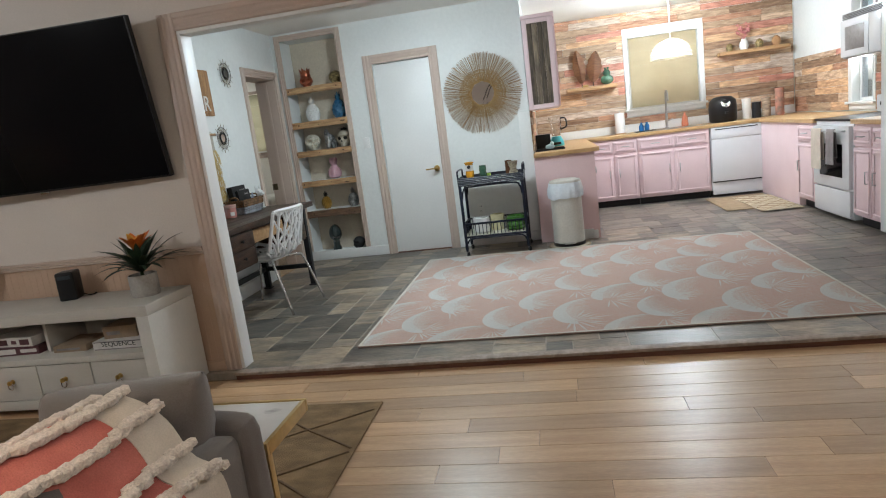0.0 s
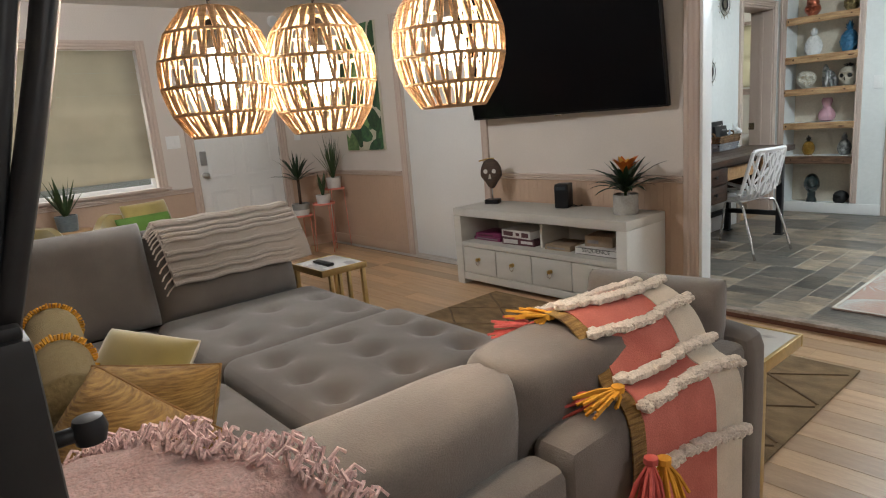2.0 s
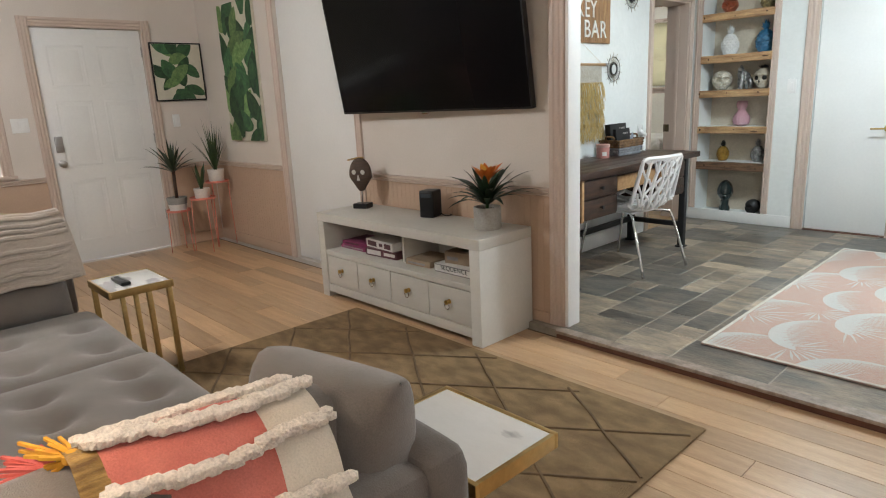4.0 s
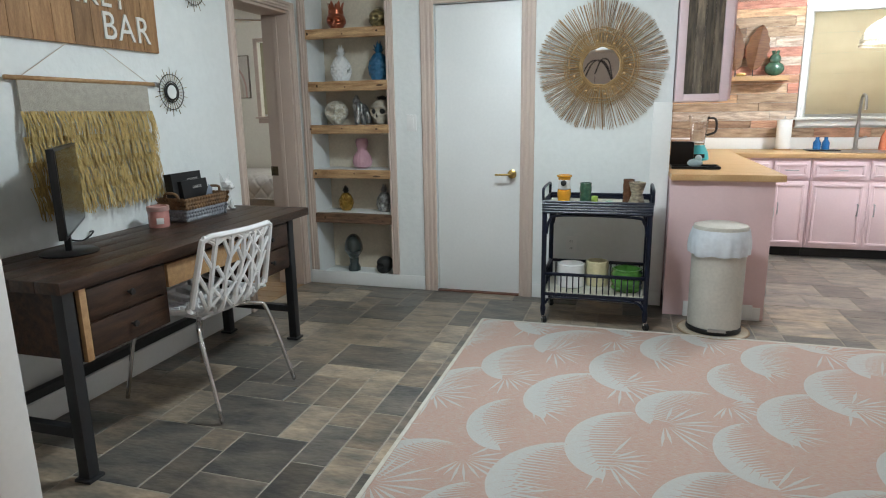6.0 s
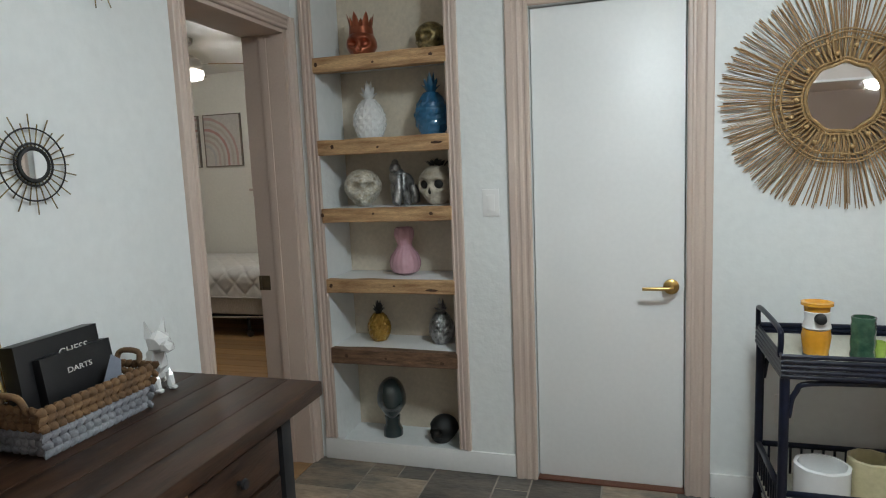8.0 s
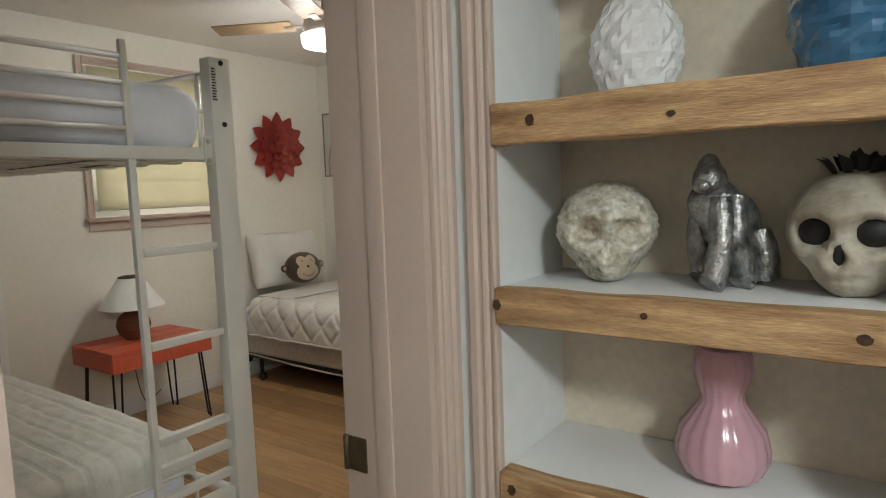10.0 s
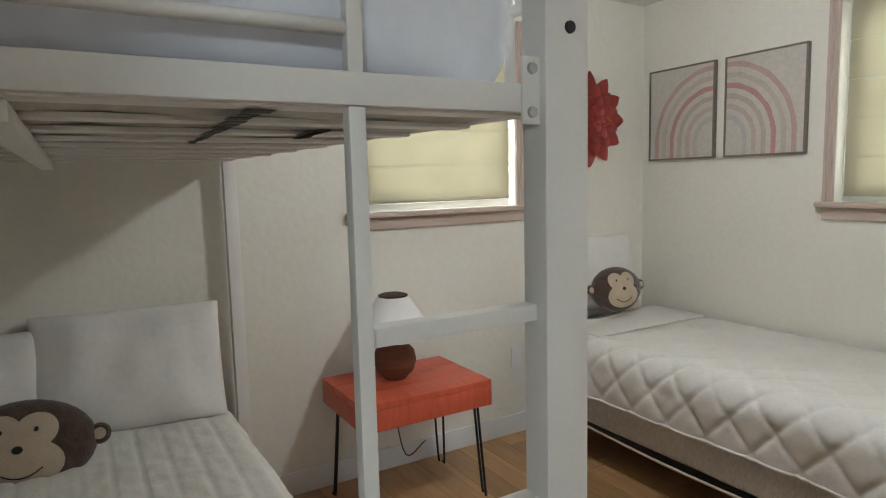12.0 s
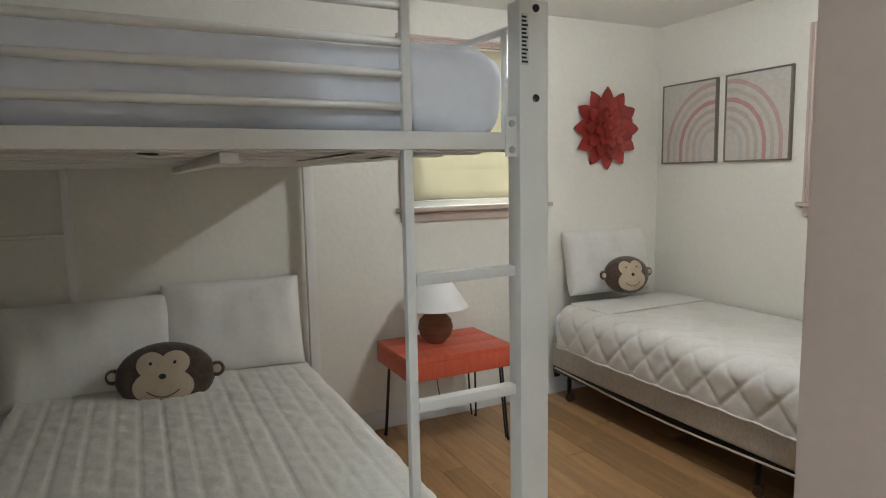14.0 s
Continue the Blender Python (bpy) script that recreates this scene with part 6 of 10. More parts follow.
# gorilla figurine, one plain shape
bm = bmesh.new()
def blob(bm, c, r, m=None):
    bmesh.ops.create_uvsphere(bm, u_segments=16, v_segments=12, radius=1.0, matrix=Matrix.Translation(c) @ Matrix.Diagonal((*r, 1)))
blob(bm, (0.025, 0.0, 0.105), (0.055, 0.042, 0.05))
blob(bm, (-0.012, -0.005, 0.135), (0.042, 0.045, 0.042))
blob(bm, (-0.030, -0.012, 0.175), (0.027, 0.026, 0.030))
blob(bm, (-0.024, -0.006, 0.198), (0.018, 0.018, 0.020))
blob(bm, (-0.050, -0.018, 0.166), (0.014, 0.014, 0.013))
for x, yy, tx in ((-0.035, -0.040, -0.045), (-0.005, 0.035, 0.0), (-0.01, -0.045, 0.012)):
    tube(arc([(x + 0.01, yy * 0.8, 0.145), (x + 0.0, yy * 1.1, 0.085), (tx, yy, 0.02), (tx - 0.008, yy, 0.008)], 4), 0.020, 8, bm)
tube(arc([(0.055, -0.03, 0.09), (0.06, -0.04, 0.045), (0.065, -0.035, 0.012)], 4), 0.022, 8, bm)
tube(arc([(0.055, 0.03, 0.09), (0.07, 0.03, 0.045), (0.078, 0.03, 0.012)], 4), 0.022, 8, bm)
for v in bm.verts:
    v.co += Vector((noise.noise(v.co * 60), noise.noise(v.co * 55 + Vector((3, 0, 0))), 0)) * 0.003
single("gorilla_figurine", bm, SILVER_ORN, "antique silver gorilla figurine", "figurine", (-1.655, y, 1.237), 55, smooth=70)
sk3 = thing("bone_skull", "bone-coloured skull planter with dark succulents on top", "ornament", (-1.462, y, 1.237), -14)
b0 = skull("skull_shell", "", (0, 0, 0), 0.21, BONE, 0)
for key in ("label", "category"):
    if key in b0:
        del b0[key]
b0.parent = sk3
for x in (-0.036, 0.036):
    part("socket", lathe([(0, -0.014), (0.016, -0.012), (0.025, 0), (0.016, 0.010), (0, 0.014)], 22, m=pose(x, -0.056, 0.096, 90)), MATT_BLACK, sk3, "black eye socket")
part("nose_cavity", lathe([(0, -0.008), (0.008, -0.006), (0.012, 0), (0.007, 0.006), (0, 0.008)], 16, m=pose(0, -0.074, 0.064, 90) @ Matrix.Diagonal((1, 1.6, 1, 1))), MATT_BLACK, sk3, "dark nose cavity")
bm = bmesh.new()
for k in range(22):
    a, r = k * 2.4, 0.008 * math.sqrt(k)
    blade(bm, (r * math.cos(a), r * math.sin(a), 0.176), (1.8 * r * math.cos(a), 1.8 * r * math.sin(a), 0.218 - r * 0.4), 0.020, 0.004, n=3)
part("succulent", bm, MATT_BLACK, sk3, "dark succulent rosettes", 60)
single("gourd_vase", lathe([(0, 0), (0.035, 0), (0.062, 0.013), (0.074, 0.04), (0.075, 0.062), (0.068, 0.09), (0.048, 0.118), (0.036, 0.135), (0.035, 0.150), (0.044, 0.175), (0.048, 0.195), (0.045, 0.218), (0.038, 0.228), (0.033, 0.222), (0.02, 0.16), (0, 0.15)], 72, flute=18, depth=0.025), PINK_GLASS, "pink fluted gourd-shaped vase", "vase", (-1.645, y, 0.902))
pineapple("amber_pineapple", "small amber and gold pineapple ornament", (-1.80, y, 0.567), 0.21, AMBER_ORN, MATT_BLACK)
pineapple("silver_pineapple", "small silver pineapple ornament", (-1.475, y, 0.567), 0.225, SILVER_ORN, SILVER_ORN)
bm = bmesh.new()
bmesh.ops.create_uvsphere(bm, u_segments=24, v_segments=20, radius=1.0)
for v in bm.verts:
    x, yy, z = v.co
    w = 0.078 if z > -0.2 else 0.078 - 0.03 * min(1, (-0.2 - z) / 0.5)
    v.co = Vector((x * w * 0.95, yy * 0.085 if z > -0.3 else yy * 0.06, 0.185 + z * 0.115))
    if yy < -0.6 and -0.25 < z < 0.05 and abs(x) < 0.35:
        v.co.y -= 0.014
lathe([(0.05, 0), (0.05, 0.03), (0.036, 0.06), (0.04, 0.10), (0.0, 0.11)], 20, bm)
single("glass_head", bm, SMOKE, "smoked glass head sculpture", "sculpture", (-1.755, y, 0.077), 20)
skull("black_skull", "small matt black skull ornament", (-1.475, y - 0.03, 0.077), 0.155, MATT_BLACK, -40)

# switches and outlet on the back wall
def wall_plate(name, label, x, z, w=0.072, h=0.118, outlet=False):
    s2 = thing(name, label, "outlet" if outlet else "light switch")
    part("plate", box((x - w / 2, BACK - 0.007, z - h / 2), (x + w / 2, BACK, z + h / 2), 0.002), M["white"], s2)
    if outlet:
        for dz in (-0.025, 0.025):
            part("socket", box((x - 0.017, BACK - 0.0095, z + dz - 0.014), (x + 0.017, BACK - 0.007, z + dz + 0.014), 0.003), M["white"], s2)
            part("slot", box((x - 0.008, BACK - 0.0100, z + dz - 0.006), (x - 0.005, BACK - 0.0094, z + dz + 0.006)), M["black_plastic"], s2, smooth=None)
            part("slot", box((x + 0.005, BACK - 0.0100, z + dz - 0.006), (x + 0.008, BACK - 0.0094, z + dz + 0.006)), M["black_plastic"], s2, smooth=None)
    else:
        part("rocker", box((x - 0.017, BACK - 0.011, z - 0.035), (x + 0.017, BACK - 0.007, z + 0.035), 0.002), M["white"], s2)


wall_plate("light_switch", "white rocker switch between the niche and the door", -1.178, 1.245)
wall_plate("wall_outlet", "white double outlet behind the bar cart", -0.02, 0.40, outlet=True)

# round straw mirror
STRAW = [mat("raffia_straw", (0.37, 0.23, 0.11), 0.85, (0.25, 0.14, 0.06), 30, (1, 1, 1), 0.3, 200, fine=0.2, per_object=0.3, island=True), mat("rattan_weave", (0.42, 0.27, 0.12), 0.8, (0.30, 0.18, 0.07), 40, bump=0.6, bump_scale=200, fine=0.2)]
mir = thing("straw_mirror", "round wall mirror in a wide dried-straw sunburst frame", "mirror")
MC = Vector((0.138, BACK, 1.595))
mirror_mat = mat("mirror_silver", (0.85, 0.85, 0.85), 0.02, (0.85, 0.85, 0.85), 1, metal=1.0, fine=0)
part("glass", lathe([(0, -0.024), (0.118, -0.024), (0.118, -0.020), (0, -0.020)], 48, m=Matrix.Translation(MC) @ pose(0, 0, 0, -90, 0, 0)), mirror_mat, mir, "round mirror glass", None)
bm = bmesh.new()
rnd = random.Random(2)
for k in range(330):
    a = 2 * math.pi * (k + rnd.uniform(-0.5, 0.5)) / 330
    r1 = 0.410 * rnd.uniform(0.955, 1.02) + 0.006 * math.sin(a * 5)
    if abs(((a + 0.18) % (2 * math.pi)) - 0) < 0.02:
        continue
    d0 = rnd.uniform(0.006, 0.022)
    bend = rnd.uniform(-0.012, 0.012)
    q = [(0.125, -d0), (0.26, -d0 - 0.012 + rnd.uniform(-0.004, 0.004)), (r1, -max(0.004, d0 - 0.004 + rnd.uniform(-0.006, 0.010)))]
    pts = []
    for i, (r, d) in enumerate(q):
        aa = a + bend * i
        pts.append(MC + Vector((r * math.cos(aa), d, r * math.sin(aa))))
    tube(pts, rnd.uniform(0.0014, 0.0028), 4, bm)
tagged(part("straw_fringe", bm, STRAW[0], mir, "loose straw rays"), kind="stuff")
bm = bmesh.new()
for r, d, t in ((0.122, -0.030, 0.006), (0.135, -0.030, 0.004), (0.205, -0.032, 0.004), (0.225, -0.032, 0.003), (0.236, -0.031, 0.003)):
    tube([MC + Vector((r * math.cos(q / 64 * 2 * math.pi), d + 0.002 * math.sin(q * 5), (r + 0.004 * math.sin(q * 0.9)) * math.sin(q / 64 * 2 * math.pi))) for q in range(64)], t, 5, bm, closed=True)
for k in range(64):
    a = 2 * math.pi * k / 64
    tube([MC + Vector((r * math.cos(a + o), d, r * math.sin(a + o))) for r, d, o in ((0.13, -0.031, 0), (0.17, -0.036, 0.03), (0.215, -0.034, 0))], 0.0035, 4, bm)
part("woven_band", bm, STRAW[1], mir, "woven rattan band")
BEAD = mat("wooden_bead", (0.55, 0.36, 0.16), 0.5, (0.45, 0.28, 0.12), 20)
for k in range(18):
    a = 2 * math.pi * k / 18
    r = 0.155 if k % 2 else 0.180
    bm = bmesh.new()
    bmesh.ops.create_uvsphere(bm, u_segments=10, v_segments=8, radius=0.0085, matrix=Matrix.Translation(MC + Vector((r * math.cos(a), -0.040, r * math.sin(a)))))
    part("bead", bm, BEAD, mir)

# bar cart
NAVY = mat("navy_lacquered_rattan", (0.008, 0.011, 0.026), 0.35, (0.005, 0.007, 0.016), 20, bump=0.15, bump_scale=90)
NAVY.node_tree.nodes["Principled BSDF"].inputs["Specular IOR Level"].default_value = 0.3
PAPER = mat("striped_tray_lining", (0.52, 0.50, 0.42), 0.6, (0.40, 0.38, 0.31), 30, (20, 1, 1))
cart = thing("bar_cart", "navy rattan bar cart on castors with two tiers", "cart")
CX0, CX1, CY0, CY1 = -0.14, 0.475, 5.84, 6.22
for x in (CX0, CX1):
    for yy in (CY0, CY1):
        leg = part("leg", lathe([(0.010, 0.05), (0.015, 0.07), (0.018, 0.10), (0.013, 0.13), (0.015, 0.16), (0.015, 0.72), (0.013, 0.74)], 12, m=Matrix.Translation((x, yy, 0))), NAVY, cart)
        ca = part("castor", lathe([(0, -0.012), (0.022, -0.012), (0.025, -0.008), (0.025, 0.008), (0.022, 0.012), (0, 0.012)], 18, m=pose(x + 0.008, yy - 0.004, 0.025, 0, 90, 25)), M["black_plastic"], leg)
        part("castor_fork", lathe([(0.004, 0.056), (0.012, 0.052), (0.014, 0.035), (0.008, 0.03)], 10, m=Matrix.Translation((x + 0.004, yy, 0))), M["chrome"], leg)
def bar(a, b, r=0.009):
    return tube([a, b], r, 8)
bm = bmesh.new()
for k in range(5):
    z = 0.715 + 0.016 * k
    o = 0.012
    tube([(CX0 - o, CY0 - o, z), (CX1 + o, CY0 - o, z), (CX1 + o, CY1 + o, z), (CX0 - o, CY1 + o, z)], 0.0085, 6, bm, closed=True)
part("tray_rim", bm, NAVY, cart, "stacked rattan rods round the tray")
part("tray", box((CX0, CY0, 0.745), (CX1, CY1, 0.752), 0.002), PAPER, cart, "striped pale tray lining")
for x in (CX0 - 0.012, CX1 + 0.012):
    part("tray_handle", tube(arc([(x, CY0 + 0.02, 0.77), (x, CY0 + 0.01, 0.83), (x, CY0 + 0.05, 0.855), (x, CY1 - 0.05, 0.855), (x, CY1 - 0.01, 0.83), (x, CY1 - 0.02, 0.77)], 5), 0.009, 8), NAVY, cart)
part("shelf", box((CX0 - 0.004, CY0 - 0.004, 0.205), (CX1 + 0.004, CY1 + 0.004, 0.213), 0.002), PAPER, cart, "striped pale shelf lining")
bm = bmesh.new()
tube([(CX0, CY0, 0.195), (CX1, CY0, 0.195), (CX1, CY1, 0.195), (CX0, CY1, 0.195)], 0.012, 8, bm, closed=True)
part("shelf_frame", bm, NAVY, cart)
for k, (a, b) in enumerate((((CX0, CY0), (CX1, CY0)), ((CX0, CY1), (CX1, CY1)), ((CX0, CY0), (CX0, CY1)), ((CX1, CY0), (CX1, CY1)))):
    part("rail", bar((*a, 0.325), (*b, 0.325), 0.011), NAVY, cart)
    n = 17 if k < 2 else 10
    for q in range(1, n):
        f = q / n
        x, yy = a[0] + (b[0] - a[0]) * f, a[1] + (b[1] - a[1]) * f
        part("spindle", tube([(x, yy, 0.20), (x, yy, 0.32)], 0.0045, 6), NAVY, cart)
for yy in (CY0, CY1):
    part("brace", tube(arc([(CX0 + 0.012, yy, 0.58), (CX0 + 0.03, yy, 0.66), (CX0 + 0.10, yy, 0.695), (CX1 - 0.10, yy, 0.695), (CX1 - 0.03, yy, 0.66), (CX1 - 0.012, yy, 0.58)], 6), 0.009, 8), NAVY, cart)
    part("lower_brace", tube(arc([(CX0 + 0.012, yy, 0.13), (CX0 + 0.04, yy, 0.165), (CX0 + 0.12, yy, 0.178), (CX1 - 0.12, yy, 0.178), (CX1 - 0.04, yy, 0.165), (CX1 - 0.012, yy, 0.13)], 6), 0.008, 8), NAVY, cart)

# mugs, glasses and planters on the cart
YEL = mat("yellow_glaze", (0.70, 0.34, 0.03), 0.2, (0.6, 0.26, 0.02), 12, coat=0.4)
GRN = mat("green_glaze", (0.05, 0.12, 0.07), 0.25, (0.02, 0.06, 0.04), 30, bump=0.6, bump_scale=60, coat=0.4)
GRN_B = mat("bright_green_glaze", (0.10, 0.26, 0.05), 0.2, (0.05, 0.15, 0.03), 18, bump=0.4, bump_scale=40, coat=0.5)
LIME = mat("lime_glass", (0.35, 0.48, 0.10), 0.1, (0.30, 0.42, 0.08), 10)
BROWN = mat("brown_glaze", (0.14, 0.06, 0.03), 0.25, (0.07, 0.03, 0.015), 30, coat=0.4)
TIKI = mat("beige_brown_glaze", (0.42, 0.35, 0.25), 0.3, (0.07, 0.05, 0.035), 25, (1, 1, 2.5), 0.6, 60, fine=0.2)
CREAMPOT = mat("cream_pot_glaze", (0.62, 0.56, 0.36), 0.35, (0.52, 0.46, 0.28), 12)
p = thing("parrot_mug", "yellow and white bird-shaped mug on the cart", "mug", (-0.035, 5.93, 0.752))
part("body", lathe([(0, 0), (0.034, 0), (0.038, 0.03), (0.043, 0.07), (0.038, 0.10), (0.030, 0.12), (0.036, 0.15), (0.038, 0.17)], 22), YEL, p)
part("breast", lathe([(0.0, 0.085), (0.03, 0.088), (0.0415, 0.10), (0.034, 0.125), (0.038, 0.15), (0.02, 0.155), (0, 0.155)], 22, m=Matrix.Translation((0, -0.004, 0))), WHITE_POT, p, "white glazed head")
part("rim", lathe([(0.036, 0.165), (0.046, 0.17), (0.046, 0.18), (0.036, 0.18), (0.030, 0.172)], 22), YEL, p)
part("beak", lathe([(0, 0), (0.018, 0.004), (0.015, 0.02), (0, 0.03)], 14, m=pose(0, -0.036, 0.135, 100)), MATT_BLACK, p, "black beak")
part("foot", lathe([(0, -0.0), (0.036, 0.0), (0.037, 0.012), (0.03, 0.015)], 20), MATT_BLACK, p)
def mug(name, label, at, r, h, material, carve=0, depth=0.0, bands=0):
    prof = [(0, 0), (r * 0.9, 0), (r, 0.006)]
    for k in range(1, 9):
        prof.append((r * (1 + (0.05 * math.sin(k * 2.2) if bands else 0)), h * k / 9))
    prof += [(r, h - 0.003), (r * 0.95, h), (r * 0.86, h), (r * 0.84, h * 0.5), (0, h * 0.45)]
    return single(name, lathe(prof, 30, flute=carve, depth=depth), material, label, "mug", at)
mug("tiki_mug", "dark green carved tiki mug", (0.095, 5.93, 0.752), 0.034, 0.135, GRN, 6, 0.04, 1)
mug("shot_glass", "small lime green glass", (0.148, 5.96, 0.752), 0.020, 0.05, LIME)
mug("shot_glass", "small pale green glass", (0.235, 5.93, 0.752), 0.021, 0.026, mat("aqua_glass", (0.35, 0.50, 0.42), 0.08, (0.3, 0.44, 0.37), 10))
mug("tiki_mug", "brown carved tiki mug", (0.345, 6.02, 0.752), 0.034, 0.15, BROWN, 5, 0.04, 1)
single("tiki_mug", lathe([(0, 0), (0.042, 0), (0.046, 0.02), (0.034, 0.055), (0.030, 0.075), (0.040, 0.11), (0.048, 0.14), (0.044, 0.143), (0.036, 0.11), (0, 0.08)], 30, flute=4, depth=0.05), TIKI, "beige and black patterned hourglass tiki mug", "mug", (0.395, 5.93, 0.752))
mug("planter", "white planter with zigzag relief", (0.015, 6.0, 0.213), 0.085, 0.15, GLOSS_WHITE, 22, 0.02)
mug("planter", "pale yellow planter with diamond relief", (0.175, 6.06, 0.213), 0.07, 0.16, CREAMPOT, 10, 0.03)
mug("planter", "bright green glazed planter with handles", (0.36, 5.98, 0.213), 0.09, 0.14, GRN_B, 8, 0.03, 1)

# pedal bin
BIN = mat("embossed_grey_bin", (0.50, 0.48, 0.43), 0.4, (0.46, 0.44, 0.39), 8)
LINER = mat("bin_liner", (0.66, 0.70, 0.74), 0.35, (0.56, 0.60, 0.65), 14, bump=0.6, bump_scale=30)
tb = thing("pedal_bin", "grey embossed pedal bin with a white liner", "bin", (0.875, 5.95, 0.012))
own = bmesh.new()
rings = []
for i in range(47):
    z = 0.03 + 0.55 * i / 46
    ring = []
    for q in range(72):
        a = 2 * math.pi * q / 72
        e = 0.0022 if (i % 2 == 0 and q % 2 == 0) else 0.0
        ring.append(own.verts.new(((0.150 - e) * math.cos(a), (0.138 - e) * math.sin(a), z)))
    rings.append(ring)
for a, b in zip(rings, rings[1:]):
    for q in range(72):
        own.faces.new((a[q], a[(q + 1) % 72], b[(q + 1) % 72], b[q]))
own.faces.new(rings[0][::-1])
part("body", own, BIN, tb, smooth=80)
part("base_ring", lathe([(0, 0), (0.15, 0), (0.156, 0.008), (0.156, 0.026), (0.150, 0.032), (0, 0.032)], 40, m=Matrix.Diagonal((1, 0.92, 1, 1))), M["black_plastic"], tb)
part("pedal", box((-0.05, -0.165, 0.028), (0.05, -0.135, 0.042), 0.005), M["steel"], tb)
own = bmesh.new()
rings = []
for i in range(11):
    f = i / 10
    ring = []
    for q in range(72):
        a = 2 * math.pi * q / 72
        r = 0.156 + 0.014 * math.sin(f * 2.6) + 0.010 * f * noise.noise((3 * math.cos(a), 3 * math.sin(a), f)) + 0.006 * f * math.sin(a * 17)
        ring.append(own.verts.new((r * math.cos(a), r * 0.93 * math.sin(a), 0.62 - 0.15 * f - 0.02 * f * noise.noise((2 * math.cos(a), 2 * math.sin(a), 5)))))
    rings.append(ring)
for a, b in zip(rings, rings[1:]):
    for q in range(72):
        own.faces.new((a[q], b[q], b[(q + 1) % 72], a[(q + 1) % 72]))
part("liner", own, LINER, tb, "white plastic liner folded over the rim", 80)
part("lid", lathe([(0, 0.655), (0.10, 0.652), (0.146, 0.640), (0.152, 0.628), (0.150, 0.612), (0, 0.612)], 48, m=Matrix.Diagonal((1, 0.93, 1, 1))), BIN, tb)
own = tube([(0.2 * math.cos(q / 60 * 2 * math.pi), 0.19 * math.sin(q / 60 * 2 * math.pi), 0.006) for q in range(60)], 0.006, 6, closed=True)
mt = thing("bin_mat", "round pale woven mat under the bin", "mat", (0.875, 5.95, 0))
part("weave", lathe([(0, 0), (0.20, 0.0), (0.202, 0.004), (0.198, 0.010), (0, 0.011)], 48), mat("pale_woven_mat", (0.45, 0.38, 0.29), 0.95, (0.36, 0.29, 0.21), 40, bump=1, bump_scale=200, fine=0.2), mt)
part("border", own, mat("mat_border", (0.28, 0.20, 0.13), 0.95), mt)

# dining rug: pink pile with pale sweeping leaf fans
RUG_PINK = mat("rug_coral_pile", (0.48, 0.265, 0.20), 0.95, (0.48, 0.41, 0.365), 14, (3, 40, 1), 0.6, 240, fine=0.14)
RUG_PALE = mat("rug_pale_pile", (0.51, 0.53, 0.525), 0.95, (0.48, 0.44, 0.40), 16, (3, 60, 1), 0.6, 240, fine=0.14)
RUG_EDGE = mat("rug_edge", (0.60, 0.57, 0.51), 0.95, (0.5, 0.46, 0.40), 20, bump=0.6, bump_scale=240)
rug = thing("dining_rug", "pink and pale blue-grey rug with sweeping leaf fans", "rug")
RX0, RX1, RY0, RY1 = -0.525, 2.50, 3.33, 5.805
part("field", box((RX0, RY0, 0.002), (RX1, RY1, 0.010), 0.003), RUG_PINK, rug)
bm = bmesh.new()
for a, b in (((RX0, RY0), (RX1, RY0 + 0.018)), ((RX0, RY1 - 0.018), (RX1, RY1)), ((RX0, RY0 + 0.018), (RX0 + 0.018, RY1 - 0.018)), ((RX1 - 0.018, RY0 + 0.018), (RX1, RY1 - 0.018))):
    box((*a, 0.010), (*b, 0.0125), 0.001, 1, bm)
part("border", bm, RUG_EDGE, rug, "pale stitched border")
def clip_poly(poly):
    """Cut a polygon to the rug's field."""
    for axis, limit, keep in ((0, RX0 + 0.02, 1), (0, RX1 - 0.02, -1), (1, RY0 + 0.02, 1), (1, RY1 - 0.02, -1)):
        out = []
        for p, q in zip(poly, poly[1:] + poly[:1]):
            ip, iq = (p[axis] - limit) * keep >= 0, (q[axis] - limit) * keep >= 0
            if ip:
                out.append(p)
            if ip != iq:
                t = (limit - p[axis]) / (q[axis] - p[axis])
                out.append((p[0] + (q[0] - p[0]) * t, p[1] + (q[1] - p[1]) * t))
        poly = out
        if len(poly) < 3:
            return []
    return poly
fans = bmesh.new()
lines = bmesh.new()
grooves = bmesh.new()
